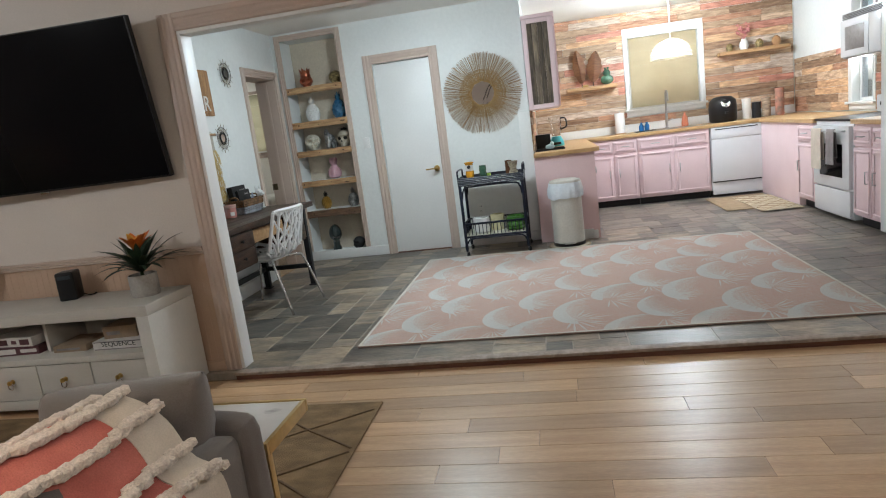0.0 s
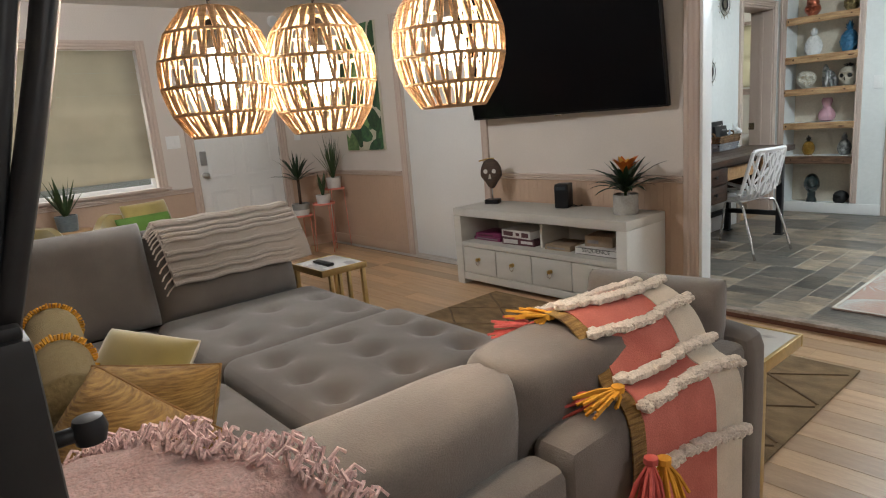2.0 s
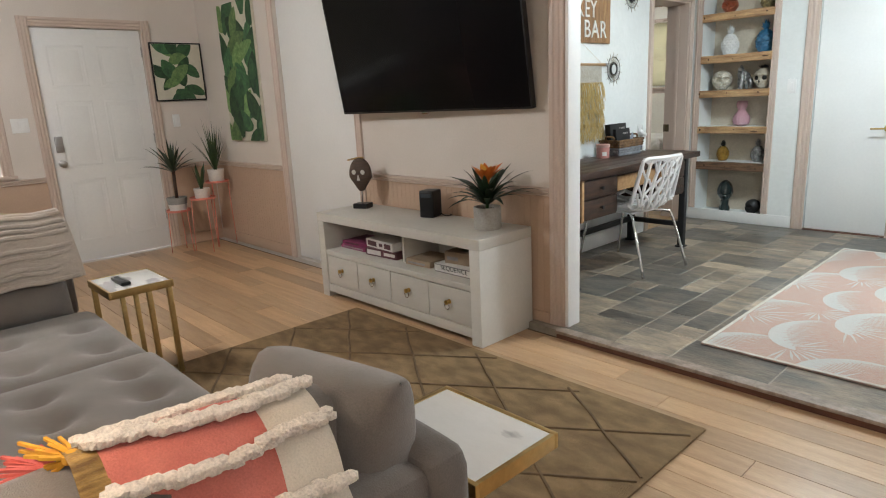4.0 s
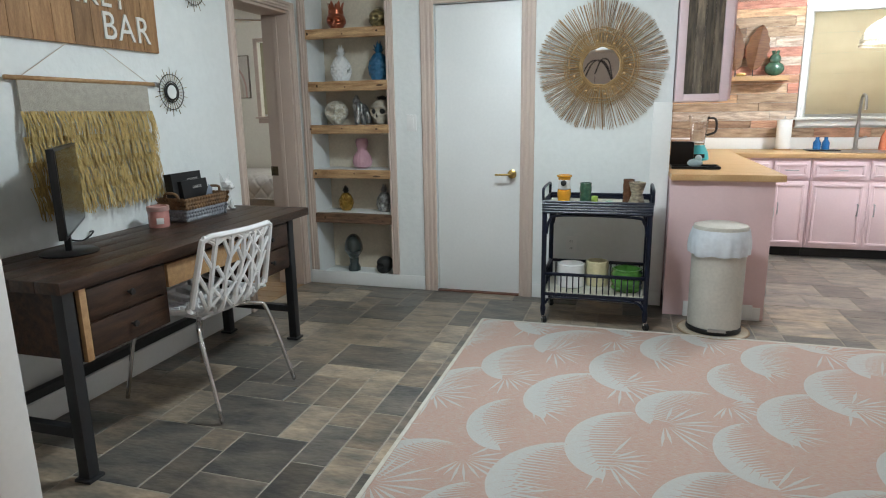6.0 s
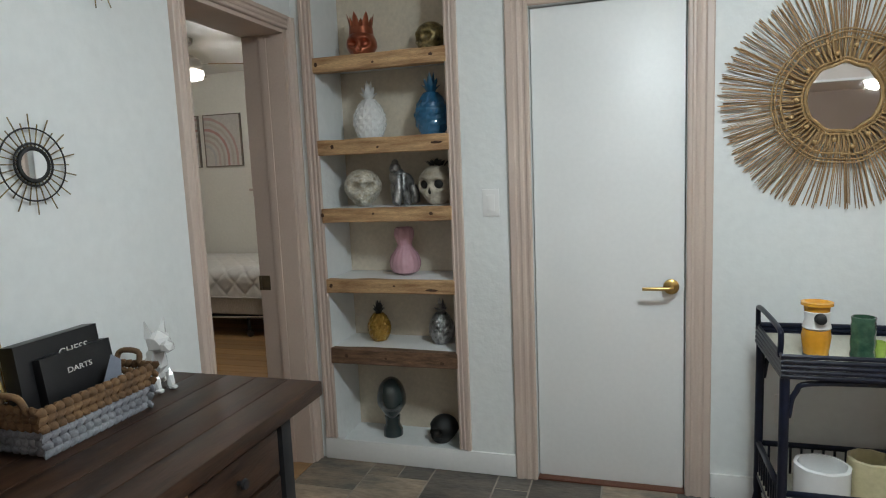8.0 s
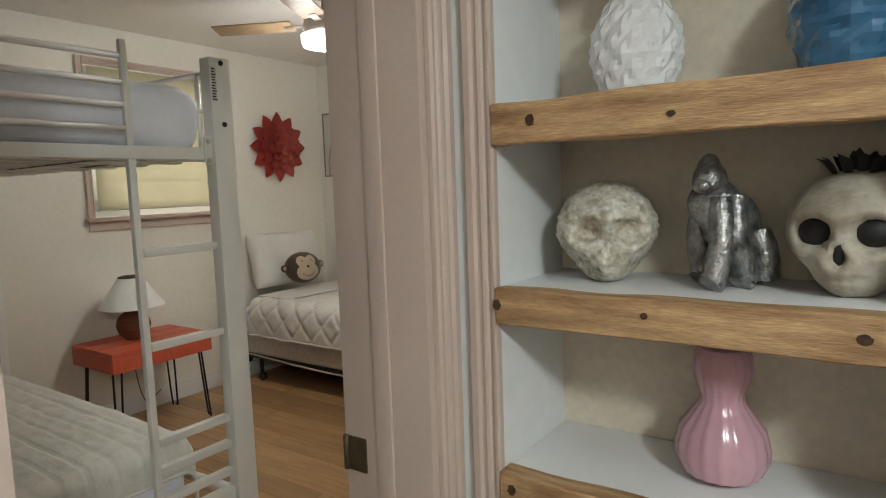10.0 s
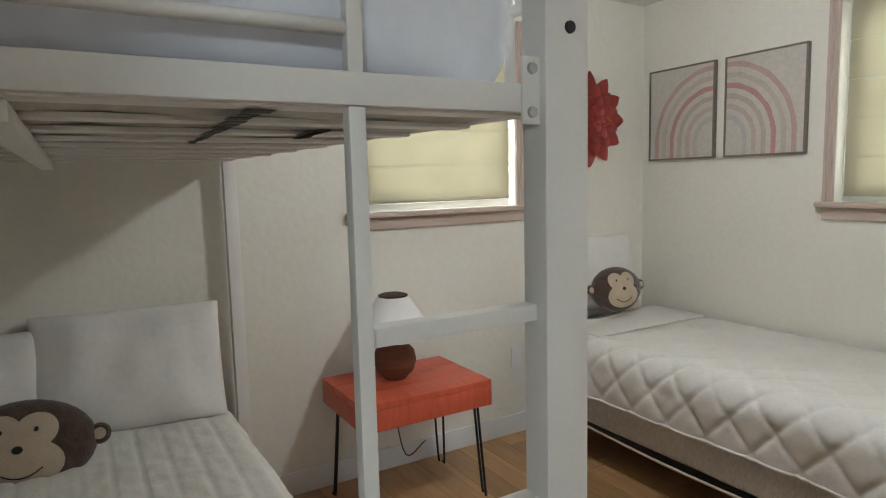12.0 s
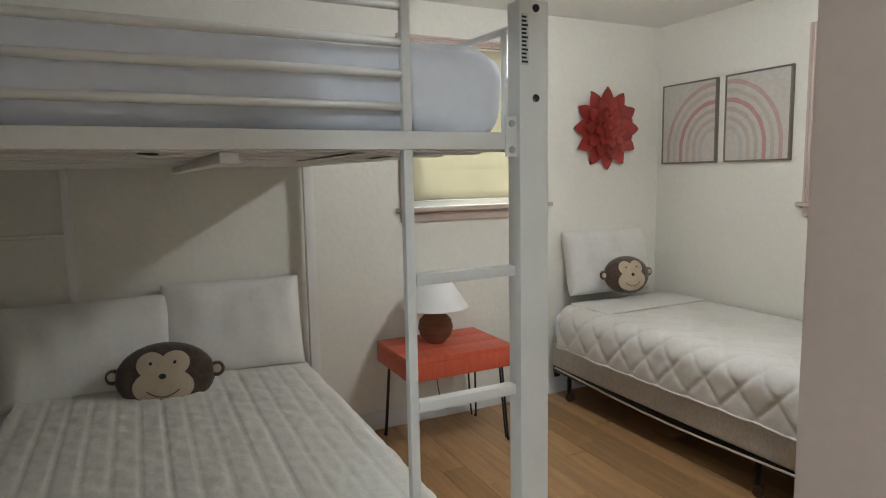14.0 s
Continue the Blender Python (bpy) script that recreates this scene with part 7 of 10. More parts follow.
def plume(cx, cy, size, turn, level, seed):
    """A curved crescent leaf: full outer edge, inner edge split into long tapering fronds."""
    rnd = random.Random(seed)
    ca, sa = math.cos(turn), math.sin(turn)
    def put(bmx, pts, z):
        pts = clip_poly([(cx + (x * ca - y * sa) * size, cy + (x * sa + y * ca) * size) for x, y in pts])
        if len(pts) >= 3:
            f = bmx.faces.new([bmx.verts.new((x, yy, z)) for x, yy in pts])
            f.normal_update()
            if f.normal.z < 0:
                f.normal_flip()
    n = 20
    def rim(f):
        a = math.pi * (1.02 - 0.92 * f)
        return (0.50 * math.cos(a), 0.40 * math.sin(a) - 0.10 * f)
    def inner(f):
        w = 0.27 * math.sin(math.pi * f ** 0.7) ** 0.9 + 0.02
        p = rim(f)
        return (p[0] + (0.16 - p[0]) * w, p[1] + (-0.16 - p[1]) * w)
    for i in range(n):
        put(fans, [rim(i / n), rim((i + 1) / n), inner((i + 1) / n), inner(i / n)], level)
    for i in range(2, 27):
        f = i / 28
        a, b = inner(f - 0.009), inner(f + 0.013)
        reach = rnd.uniform(0.55, 1.0) * (0.45 + 0.55 * math.sin(math.pi * f))
        tip = (a[0] + 0.16 * reach, a[1] - 0.30 * reach)
        put(fans, [a, b, tip], level + 0.00003)
    for k in range(13):
        f = 0.08 + 0.84 * k / 12
        p, q = rim(f), inner(f)
        d = (q[0] - p[0], q[1] - p[1])
        ln = math.hypot(*d) or 1
        s2 = (-d[1] / ln * 0.004, d[0] / ln * 0.004)
        st = (p[0] + d[0] * 0.45, p[1] + d[1] * 0.45)
        put(grooves, [st, (q[0] + s2[0], q[1] + s2[1]), (q[0] + d[0] * 0.1, q[1] + d[1] * 0.1), (q[0] - s2[0], q[1] - s2[1])], level + 0.00006)
    for k in range(11):
        a0 = radians(188 + 17 * k + rnd.uniform(-4, 4))
        d = (math.cos(a0), math.sin(a0))
        w = 0.012
        l = rnd.uniform(0.28, 0.46)
        o = (0.40, -0.22)
        put(lines, [(o[0] + d[0] * 0.05, o[1] + d[1] * 0.05), (o[0] + d[0] * l * 0.6 - d[1] * w, o[1] + d[1] * l * 0.6 + d[0] * w), (o[0] + d[0] * l, o[1] + d[1] * l), (o[0] + d[0] * l * 0.6 + d[1] * w, o[1] + d[1] * l * 0.6 - d[0] * w)], level + 0.0002)
lv = 0
for r in range(-1, 9):
    for c in range(-1, 9):
        lv += 1
        plume(RX0 + 0.12 + c * 0.52 + (0.26 if r % 2 else 0) + 0.03 * math.sin(lv * 1.7), RY0 + 0.06 + r * 0.36 + 0.03 * math.sin(lv * 2.9), 0.53 + 0.06 * math.sin(lv * 3.7), radians(72 + (14 if r % 2 else -12) + 10 * math.sin(lv * 2.3)), 0.0103 + 0.00004 * (lv % 12), lv)
tagged(part("pile_groove", grooves, RUG_PINK, rug, "coral grooves between the fronds", None), kind="stuff")
tagged(part("leaf_fan_pattern", fans, RUG_PALE, rug, "pale leaf fans woven into the pile", None), kind="stuff")
tagged(part("leaf_line_pattern", lines, RUG_PALE, rug, "thin pale frond lines", None), kind="stuff")

# desk
W_D = M["desk_wood"]
desk = thing("desk", "dark stained wooden desk with drawers and black metal legs", "desk")
DX0, DX1, DY0, DY1 = -2.065, -1.50, 3.64, 5.385
for k in range(5):
    x0 = DX0 + (DX1 - DX0) * k / 5
    part("top_board", box((x0 + 0.0008, DY0, 0.728), (x0 + (DX1 - DX0) / 5 - 0.0008, DY1, 0.772), 0.003), W_D, desk)
for yy in (DY0 + 0.045, DY1 - 0.20 + 0.02):
    for x in (DX0 + 0.06, DX1 - 0.045):
        lg = part("leg", box((x - 0.024, yy - 0.024, 0.012), (x + 0.024, yy + 0.024, 0.728), 0.003), M["black_metal"], desk)
        part("foot_plate", box((x - 0.036, yy - 0.036, 0), (x + 0.036, yy + 0.036, 0.013), 0.003), M["black_metal"], lg)
    part("side_bar", box((DX0 + 0.084, yy - 0.018, 0.17), (DX1 - 0.069, yy + 0.018, 0.21), 0.003), M["black_metal"], desk)
part("stretcher", box((-2.03, DY0 + 0.06, 0.17), (-1.99, DY1 - 0.2, 0.21), 0.003), M["black_metal"], desk)
for a, b in ((DY0 + 0.085, DY0 + 0.54), (DY1 - 0.62, DY1 - 0.21)):
    cab = part("drawer_case", box((DX0 + 0.02, a, 0.45), (DX1 - 0.035, b, 0.728), 0.003), W_D, desk)
    for z0, z1 in ((0.465, 0.585), (0.595, 0.715)):
        dr = part("drawer", box((DX1 - 0.036, a + 0.035, z0), (DX1 - 0.018, b - 0.02, z1), 0.003), W_D, cab)
    for z0 in (0.525, 0.655):
        part("knob", lathe([(0, 0.028), (0.012, 0.026), (0.014, 0.018), (0.006, 0.012), (0.006, 0)], 14, m=pose(DX1 - 0.018, (a + b) / 2, z0, 0, 90, 0)), M["black_metal"], cab)
    part("edge_strip", box((DX1 - 0.034, a, 0.45), (DX1 - 0.014, a + 0.03, 0.728), 0.002), M["pale_wood"], cab, "worn pale edge strip")
part("middle_drawer", box((DX1 - 0.06, DY0 + 0.56, 0.60), (DX1 - 0.04, DY1 - 0.64, 0.70), 0.003), M["pale_wood"], desk, "pale worn drawer front")
part("modesty_board", box((DX0 + 0.02, DY0 + 0.54, 0.62), (DX1 - 0.06, DY1 - 0.62, 0.728), 0.003), W_D, desk)

# chair with a branch-pattern shell
CHW = mat("white_plastic", (0.76, 0.76, 0.77), 0.3, (0.72, 0.72, 0.73), 4, fine=0.02)
ch = thing("branch_chair", "white plastic chair with a cut-out branch pattern", "chair", (-1.61, 4.46, 0), -98)
def shell(u, v):
    """Seat shell: u -1..1 across, v 0..1 from seat front to the top of the back."""
    w = 0.235 * (1 - 0.10 * max(0, v - 0.6) / 0.4)
    if v < 0.45:
        f = v / 0.45
        y, z = -0.23 + 0.40 * f, 0.455 - 0.025 * math.sin(f * 2.8) + 0.012 * (1 - f)
    elif v < 0.6:
        f = (v - 0.45) / 0.15
        a = f * radians(72)
        y, z = 0.17 + 0.075 * math.sin(a), 0.447 + 0.075 * (1 - math.cos(a))
    else:
        f = (v - 0.6) / 0.4
        y, z = 0.241 + 0.085 * f, 0.499 + 0.325 * f
    curl = 0.05 * abs(u) ** 2.5 * (1 - 0.4 * v)
    return Vector((u * w, y - (0.035 * u * u if v > 0.5 else 0), z + (curl if v < 0.6 else 0.0)))
bm = bmesh.new()
edge = [shell(-1, 0.02 + 0.96 * i / 24) for i in range(25)] + [shell(-1 + 2 * i / 12, 1.0) for i in range(1, 12)] + [shell(1, 0.98 - 0.96 * i / 24) for i in range(25)] + [shell(1 - 2 * i / 12, 0.0) for i in range(1, 12)]
tube(edge, 0.014, 8, bm, closed=True)
part("rim", bm, CHW, ch)
rnd = random.Random(4)
bm = bmesh.new()
def twig(u0, v0, u1, v1, r=0.007):
    n = max(2, int(abs(v1 - v0) / 0.05) + 1)
    tube([shell(u0 + (u1 - u0) * i / n, v0 + (v1 - v0) * i / n) for i in range(n + 1)], r, 6, bm)
for u in (-0.66, -0.33, 0.0, 0.33, 0.66):
    v = 0.0
    du = 0.0
    while v < 1.0:
        nv = min(1.0, v + rnd.uniform(0.10, 0.16))
        nu = max(-0.95, min(0.95, u + rnd.uniform(-0.06, 0.06)))
        twig(u + du, v, nu, nv, 0.0125)
        for s_ in (-1, 1):
            if rnd.random() < 0.9:
                twig(nu, nv - 0.03, max(-1, min(1, nu + s_ * rnd.uniform(0.2, 0.34))), min(1, nv + rnd.uniform(0.05, 0.12)), 0.0095)
        du = nu - u
        v = nv
part("branch_lattice", bm, CHW, ch, "cut-out branch lattice")
part("seat_pan", box((-0.12, -0.10, 0.415), (0.12, 0.14, 0.428), 0.004), CHW, ch)
for s_ in (-1, 1):
    part("leg", tube(arc([(s_ * 0.10, -0.08, 0.418), (s_ * 0.17, -0.16, 0.415), (s_ * 0.20, -0.20, 0.36), (s_ * 0.235, -0.27, 0.008)], 6), 0.010, 10), M["chrome"], ch)
    part("leg", tube(arc([(s_ * 0.10, 0.10, 0.418), (s_ * 0.19, 0.19, 0.412), (s_ * 0.22, 0.23, 0.36), (s_ * 0.25, 0.34, 0.008)], 6), 0.010, 10), M["chrome"], ch)
part("cross_bar", tube([(-0.11, -0.08, 0.418), (0.11, -0.08, 0.418)], 0.008, 8), M["chrome"], ch)

# things on the desk
mon = thing("monitor", "slim black computer monitor on a round stand", "monitor", (-1.88, 4.04, 0.772), 40)
part("stand_base", lathe([(0, 0), (0.11, 0), (0.112, 0.006), (0.10, 0.012), (0, 0.013)], 36), M["black_plastic"], mon)
part("stand_neck", box((-0.012, -0.02, 0.01), (0.012, 0.02, 0.20), 0.004), M["black_plastic"], mon)
part("panel", box((0.012, -0.29, 0.10), (0.04, 0.29, 0.44), 0.005), M["black_plastic"], mon)
part("screen", box((0.040, -0.28, 0.115), (0.042, 0.28, 0.43)), M["screen"], mon, smooth=None)
part("cable", tube(arc([(-0.02, 0.05, 0.14), (-0.05, 0.15, 0.05), (0.02, 0.24, 0.006), (0.06, 0.33, 0.03), (0.0, 0.42, 0.008), (-0.05, 0.36, 0.006)], 6), 0.004, 6), M["black_plastic"], mon)
cj = thing("candle_jar", "pink candle in a glass jar with a label", "candle", (-1.94, 4.64, 0.772))
part("jar", lathe([(0, 0), (0.048, 0), (0.051, 0.006), (0.051, 0.06), (0.051, 0.085)], 28), mat("pink_wax", (0.56, 0.26, 0.23), 0.25, (0.5, 0.22, 0.2), 8, coat=0.5), cj)
part("lid", lathe([(0.052, 0.083), (0.054, 0.086), (0.054, 0.105), (0.05, 0.108), (0.046, 0.108), (0.046, 0.09), (0, 0.09)], 28), mat("rose_lid", (0.50, 0.30, 0.27), 0.35, (0.45, 0.26, 0.23), 10), cj)
part("label", box((0.0455, -0.02, 0.02), (0.0525, 0.014, 0.05), 0.001, m=pose(0, 0, 0, 0, 0, -40)), PRINT_WHITE, cj, "white paper label")
bk = thing("storage_basket", "woven water-hyacinth basket, brown above blue-grey", "basket", (-1.955, 4.94, 0.772), 0)
HYA = mat("hyacinth_brown", (0.20, 0.11, 0.05), 0.9, (0.11, 0.06, 0.03), 20, bump=0.5, bump_scale=120, fine=0.2)
HYB = mat("hyacinth_grey", (0.26, 0.27, 0.29), 0.9, (0.15, 0.15, 0.17), 20, bump=0.5, bump_scale=120, fine=0.2)
bmA, bmB = bmesh.new(), bmesh.new()
for row in range(6):
    z = 0.012 + row * 0.021
    gx, gy = 0.075 + 0.003 * row, 0.155 + 0.004 * row
    per = []
    for (x0, y0), (x1, y1) in (((-gx, -gy), (gx, -gy)), ((gx, -gy), (gx, gy)), ((gx, gy), (-gx, gy)), ((-gx, gy), (-gx, -gy))):
        n = int(math.hypot(x1 - x0, y1 - y0) / 0.022)
        per += [((x0 + (x1 - x0) * q / n, y0 + (y1 - y0) * q / n), (x1 - x0, y1 - y0)) for q in range(n)]
    for (x, yy), d in per:
        m2 = Matrix.Translation((x, yy, z)) @ Vector(d + (0.0,)).to_track_quat("X", "Z").to_matrix().to_4x4() @ pose(0, 0, 0, 0, 28 if row % 2 else -28, 0)
        bmesh.ops.create_icosphere(bmB if row < 3 else bmA, subdivisions=1, radius=1.0, matrix=m2 @ Matrix.Diagonal((0.018, 0.008, 0.012, 1)))
part("lower_weave", bmB, HYB, bk, "blue-grey woven lower half")
part("upper_weave", bmA, HYA, bk, "natural brown woven upper half")
part("basket_bottom", box((-0.075, -0.155, 0.002), (0.075, 0.155, 0.010), 0.002), HYB, bk)
for s_ in (-1, 1):
    part("handle", tube(arc([(-0.04, s_ * 0.172, 0.12), (-0.03, s_ * 0.182, 0.15), (0.03, s_ * 0.182, 0.15), (0.04, s_ * 0.172, 0.12)], 4), 0.008, 6), HYA, bk)
gb = thing("chess_box", "black chess set box standing in the basket", "board game", (-1.985, 4.93, 0.785), 90)
part("carton", box((-0.12, -0.024, 0), (0.12, 0.024, 0.235), 0.002, m=pose(0, 0, 0, -6, 0, 0)), M["black_plastic"], gb)
lettering("CHESS", gb, 0.085, 0.020, (0.02, -0.0265, 0.185), (84, 0, 0), PRINT_WHITE, 0.0004)
gb = thing("darts_box", "dark darts box with a pale printed figure", "board game", (-1.945, 4.95, 0.785), 90)
part("carton", box((-0.10, -0.015, 0), (0.11, 0.015, 0.195), 0.002, m=pose(0, 0, 0, -8, 0, 0)), M["black_plastic"], gb)
lettering("DARTS", gb, 0.07, 0.013, (-0.03, -0.035, 0.155), (82, 0, 0), PRINT_WHITE, 0.0004)
bm = bmesh.new()
vv = [bm.verts.new(q) for q in ((0.02, -0.0215, 0.04), (0.10, -0.0215, 0.04), (0.095, -0.0365, 0.14), (0.06, -0.040, 0.165))]
bm.faces.new(vv)
part("print", bm, mat("print_steel_blue", (0.25, 0.28, 0.34), 0.4), gb, smooth=None)
# faceted dog
bm = bmesh.new()
def chunk(c, r, sub=1, m=None):
    bmesh.ops.create_icosphere(bm, subdivisions=sub, radius=1.0, matrix=Matrix.Translation(c) @ Matrix.Diagonal((*r, 1)))
chunk((0, 0.02, 0.055), (0.036, 0.045, 0.05))
chunk((0, -0.012, 0.095), (0.033, 0.032, 0.05))
chunk((0, -0.030, 0.150), (0.040, 0.042, 0.036))
chunk((0, -0.068, 0.140), (0.024, 0.022, 0.020))
for s_ in (-1, 1):
    bmesh.ops.create_cone(bm, cap_ends=True, segments=4, radius1=0.016, radius2=0.002, depth=0.05, matrix=pose(s_ * 0.026, -0.015, 0.192, 0, s_ * 12, 0))
    chunk((s_ * 0.022, -0.035, 0.03), (0.013, 0.014, 0.034))
    chunk((s_ * 0.030, 0.03, 0.025), (0.018, 0.032, 0.025))
    chunk((s_ * 0.022, -0.045, 0.008), (0.013, 0.020, 0.008))
single("dog_figurine", bm, GLOSS_WHITE, "white faceted sitting dog figurine", "figurine", (-1.97, 5.23, 0.772), 75, smooth=None)

# fringe wall hanging
hang = thing("wall_hanging", "raffia fringe wall hanging on a wooden rod", "wall hanging")
HX = DESK + 0.02
part("rod", tube([(HX, 4.03, 1.485), (HX, 4.88, 1.485)], 0.010, 10), M["pale_wood"], hang)
part("rod_cap", tube([(HX, 4.86, 1.485), (HX, 4.89, 1.485)], 0.012, 10), M["steel"], hang)
part("cord", tube([(HX, 4.10, 1.49), (HX - 0.01, 4.45, 1.70), (HX, 4.82, 1.49)], 0.002, 5), CREAM, hang)
LINEN = mat("grey_linen", (0.44, 0.41, 0.35), 0.95, (0.36, 0.33, 0.28), 40, (1, 1, 1), 1.0, 300, fine=0.2)
part("linen_band", box((HX - 0.004, 4.08, 1.34), (HX + 0.004, 4.81, 1.485), 0.002), LINEN, hang)
RAFFIA = mat("raffia_fringe", (0.50, 0.37, 0.15), 0.9, (0.36, 0.24, 0.08), 30, per_object=0.25, island=True, fine=0.2)
for row in range(4):
    ztop = 1.35 - 0.105 * row
    bm = bmesh.new()
    rnd = random.Random(row)
    for k in range(260):
        yy = 4.07 + 0.75 * k / 259 + rnd.uniform(-0.006, 0.006)
        le = rnd.uniform(0.10, 0.15)
        a, b = Vector((HX + rnd.uniform(0, 0.012), yy, ztop)), Vector((HX + rnd.uniform(0.012, 0.045), yy + rnd.uniform(-0.02, 0.02), ztop - le))
        w = rnd.uniform(0.0015, 0.0035)
        mid = a.lerp(b, 0.5) + Vector((0.008, 0, 0))
        v = [bm.verts.new(p + Vector((0, s_ * w, 0))) for p in (a, mid, b) for s_ in (-1, 1)]
        bm.faces.new((v[0], v[1], v[3], v[2]))
        bm.faces.new((v[2], v[3], v[5], v[4]))
    tagged(part("fringe", bm, RAFFIA, hang, "layer of raffia fringe", None), kind="stuff")

# wooden sign with white letters
sign = thing("bar_sign", "wooden plank sign with raised white letters", "sign")
SG = mat("sign_plank", (0.36, 0.20, 0.09), 0.6, (0.22, 0.11, 0.045), 6, (8, 8, 1), 0.3, 50, fine=0.2, per_object=0.3)
n = 9
for k in range(n):
    a = 3.98 + 0.95 * k / n
    part("plank", box((DESK + 0.002, a + 0.0008, 1.645), (DESK + 0.02, a + 0.95 / n - 0.0008, 2.03), 0.002), SG, sign)
LET = mat("white_letter", (0.72, 0.70, 0.66), 0.5)
lettering("MONKEY", sign, 0.62, 0.125, (DESK + 0.022, 4.42, 1.83), (90, 0, 90), LET, 0.005, 1.1)
lettering("BAR", sign, 0.30, 0.125, (DESK + 0.022, 4.72, 1.685), (90, 0, 90), LET, 0.005, 1.1)

# small sunburst mirrors
def sunburst(y, z, r):
    sb = thing("sunburst_mirror", "small round sunburst wire mirror", "mirror", group="sunburst mirrors")
    c = Vector((DESK, y, z))
    part("glass", lathe([(0, 0.012), (r * 0.28, 0.012), (r * 0.28, 0.016), (0, 0.016)], 24, m=Matrix.Translation(c) @ pose(0, 0, 0, 0, 90, 0)), mirror_mat, sb, smooth=None)
    WIRE = M["brass"]
    bm = bmesh.new()
    for rr, t in ((r * 0.32, 0.006), (r * 0.42, 0.003), (r * 0.72, 0.0022)):
        tube([c + Vector((0.014, rr * math.cos(q / 40 * 2 * math.pi), rr * math.sin(q / 40 * 2 * math.pi))) for q in range(40)], t, 6, bm, closed=True)
    part("ring", bm, MATT_BLACK, sb, "dark ring")
    for k in range(28):
        a = 2 * math.pi * k / 28
        rr = r * (1.0 if k % 2 else 0.82)
        part("ray", tube([c + Vector((0.012, r * 0.3 * math.cos(a), r * 0.3 * math.sin(a))), c + Vector((0.012, rr * math.cos(a), rr * math.sin(a)))], 0.0018, 5), GOLD_ORN, sb)
sunburst(5.26, 2.03, 0.13)
sunburst(5.00, 1.45, 0.13)

# ceiling lights (their glass glows; the lamps sit just below)
OPAL = glow("opal_glass_cool", (0.95, 0.98, 1.0), 6.0)
OPALW = glow("opal_glass_warm", (1.0, 0.93, 0.82), 6.0)
def dome_light(at, r, material, label):
    l = thing("ceiling_light", label, "ceiling light", at)
    part("base", lathe([(0, 0.0), (r * 1.02, 0.0), (r * 1.02, -0.02), (0, -0.02)][::-1], 36), M["white"], l)
    g2 = part("diffuser", lathe([(0, -0.10), (r * 0.5, -0.092), (r * 0.85, -0.06), (r, -0.021), (0, -0.0205)], 36), material, l, "glowing opal glass dome")
dome_light((LAMP_DINING[0], LAMP_DINING[1], 2.50), 0.22, OPAL, "round opal ceiling light over the dining rug")
dome_light((LAMP_KITCHEN[0], LAMP_KITCHEN[1], 2.50), 0.19, OPALW, "round opal ceiling light in the kitchen")
dome_light((LAMP_LIVING[0], LAMP_LIVING[1], 2.46), 0.17, OPALW, "round opal ceiling light in the living room")
dome_light((LAMP_HALL[0], LAMP_HALL[1], 2.46), 0.17, OPALW, "round opal ceiling light near the entrance")
# ---- kitchen ----
PK = M["pink"]
FRONT = 8.15          # front of the far run
SIDE = 3.34           # front of the right-hand run


def door_front(parent, name, along, face, u0, u1, z0, z1, handle=None, lift=0.0):
    """A framed cabinet front; along x it faces -y, along y it faces -x."""
    def c(a0, d0, b0, a1, d1, b1):
        if along == "x":
            return (a0, face - d1, b0), (a1, face - d0, b1)
        return (face - d1, a0, b0), (face - d0, a1, b1)
    d = part(name, box(*c(u0, 0, z0, u1, 0.018, z1), 0.004), PK, parent)
    bm = bmesh.new()
    w = 0.022
    for q in ((u0 + 0.02, z0 + 0.02, u1 - 0.02, z0 + 0.02 + w), (u0 + 0.02, z1 - 0.02 - w, u1 - 0.02, z1 - 0.02), (u0 + 0.02, z0 + 0.02 + w, u0 + 0.02 + w, z1 - 0.02 - w), (u1 - 0.02 - w, z0 + 0.02 + w, u1 - 0.02, z1 - 0.02 - w)):
        box(*c(q[0], 0.018, q[1], q[2], 0.027, q[3]), 0.004, 1, bm)
    part("moulding", bm, PK, d)
    if handle:
        hu, hz, horizontal = handle
        if horizontal:
            pts = [c(hu - 0.055, 0.018, hz, 0, 0, 0)[0], None]
        def p(u, dd, z):
            return (u, face - dd, z) if along == "x" else (face - dd, u, z)
        if horizontal:
            line = [p(hu - 0.05, 0.018, hz), p(hu - 0.05, 0.042, hz), p(hu + 0.05, 0.042, hz), p(hu + 0.05, 0.018, hz)]
        else:
            line = [p(hu, 0.018, hz - 0.05), p(hu, 0.042, hz - 0.05), p(hu, 0.042, hz + 0.05), p(hu, 0.018, hz + 0.05)]
        part("handle", tube(line, 0.005, 6), M["steel"], d)
    return d


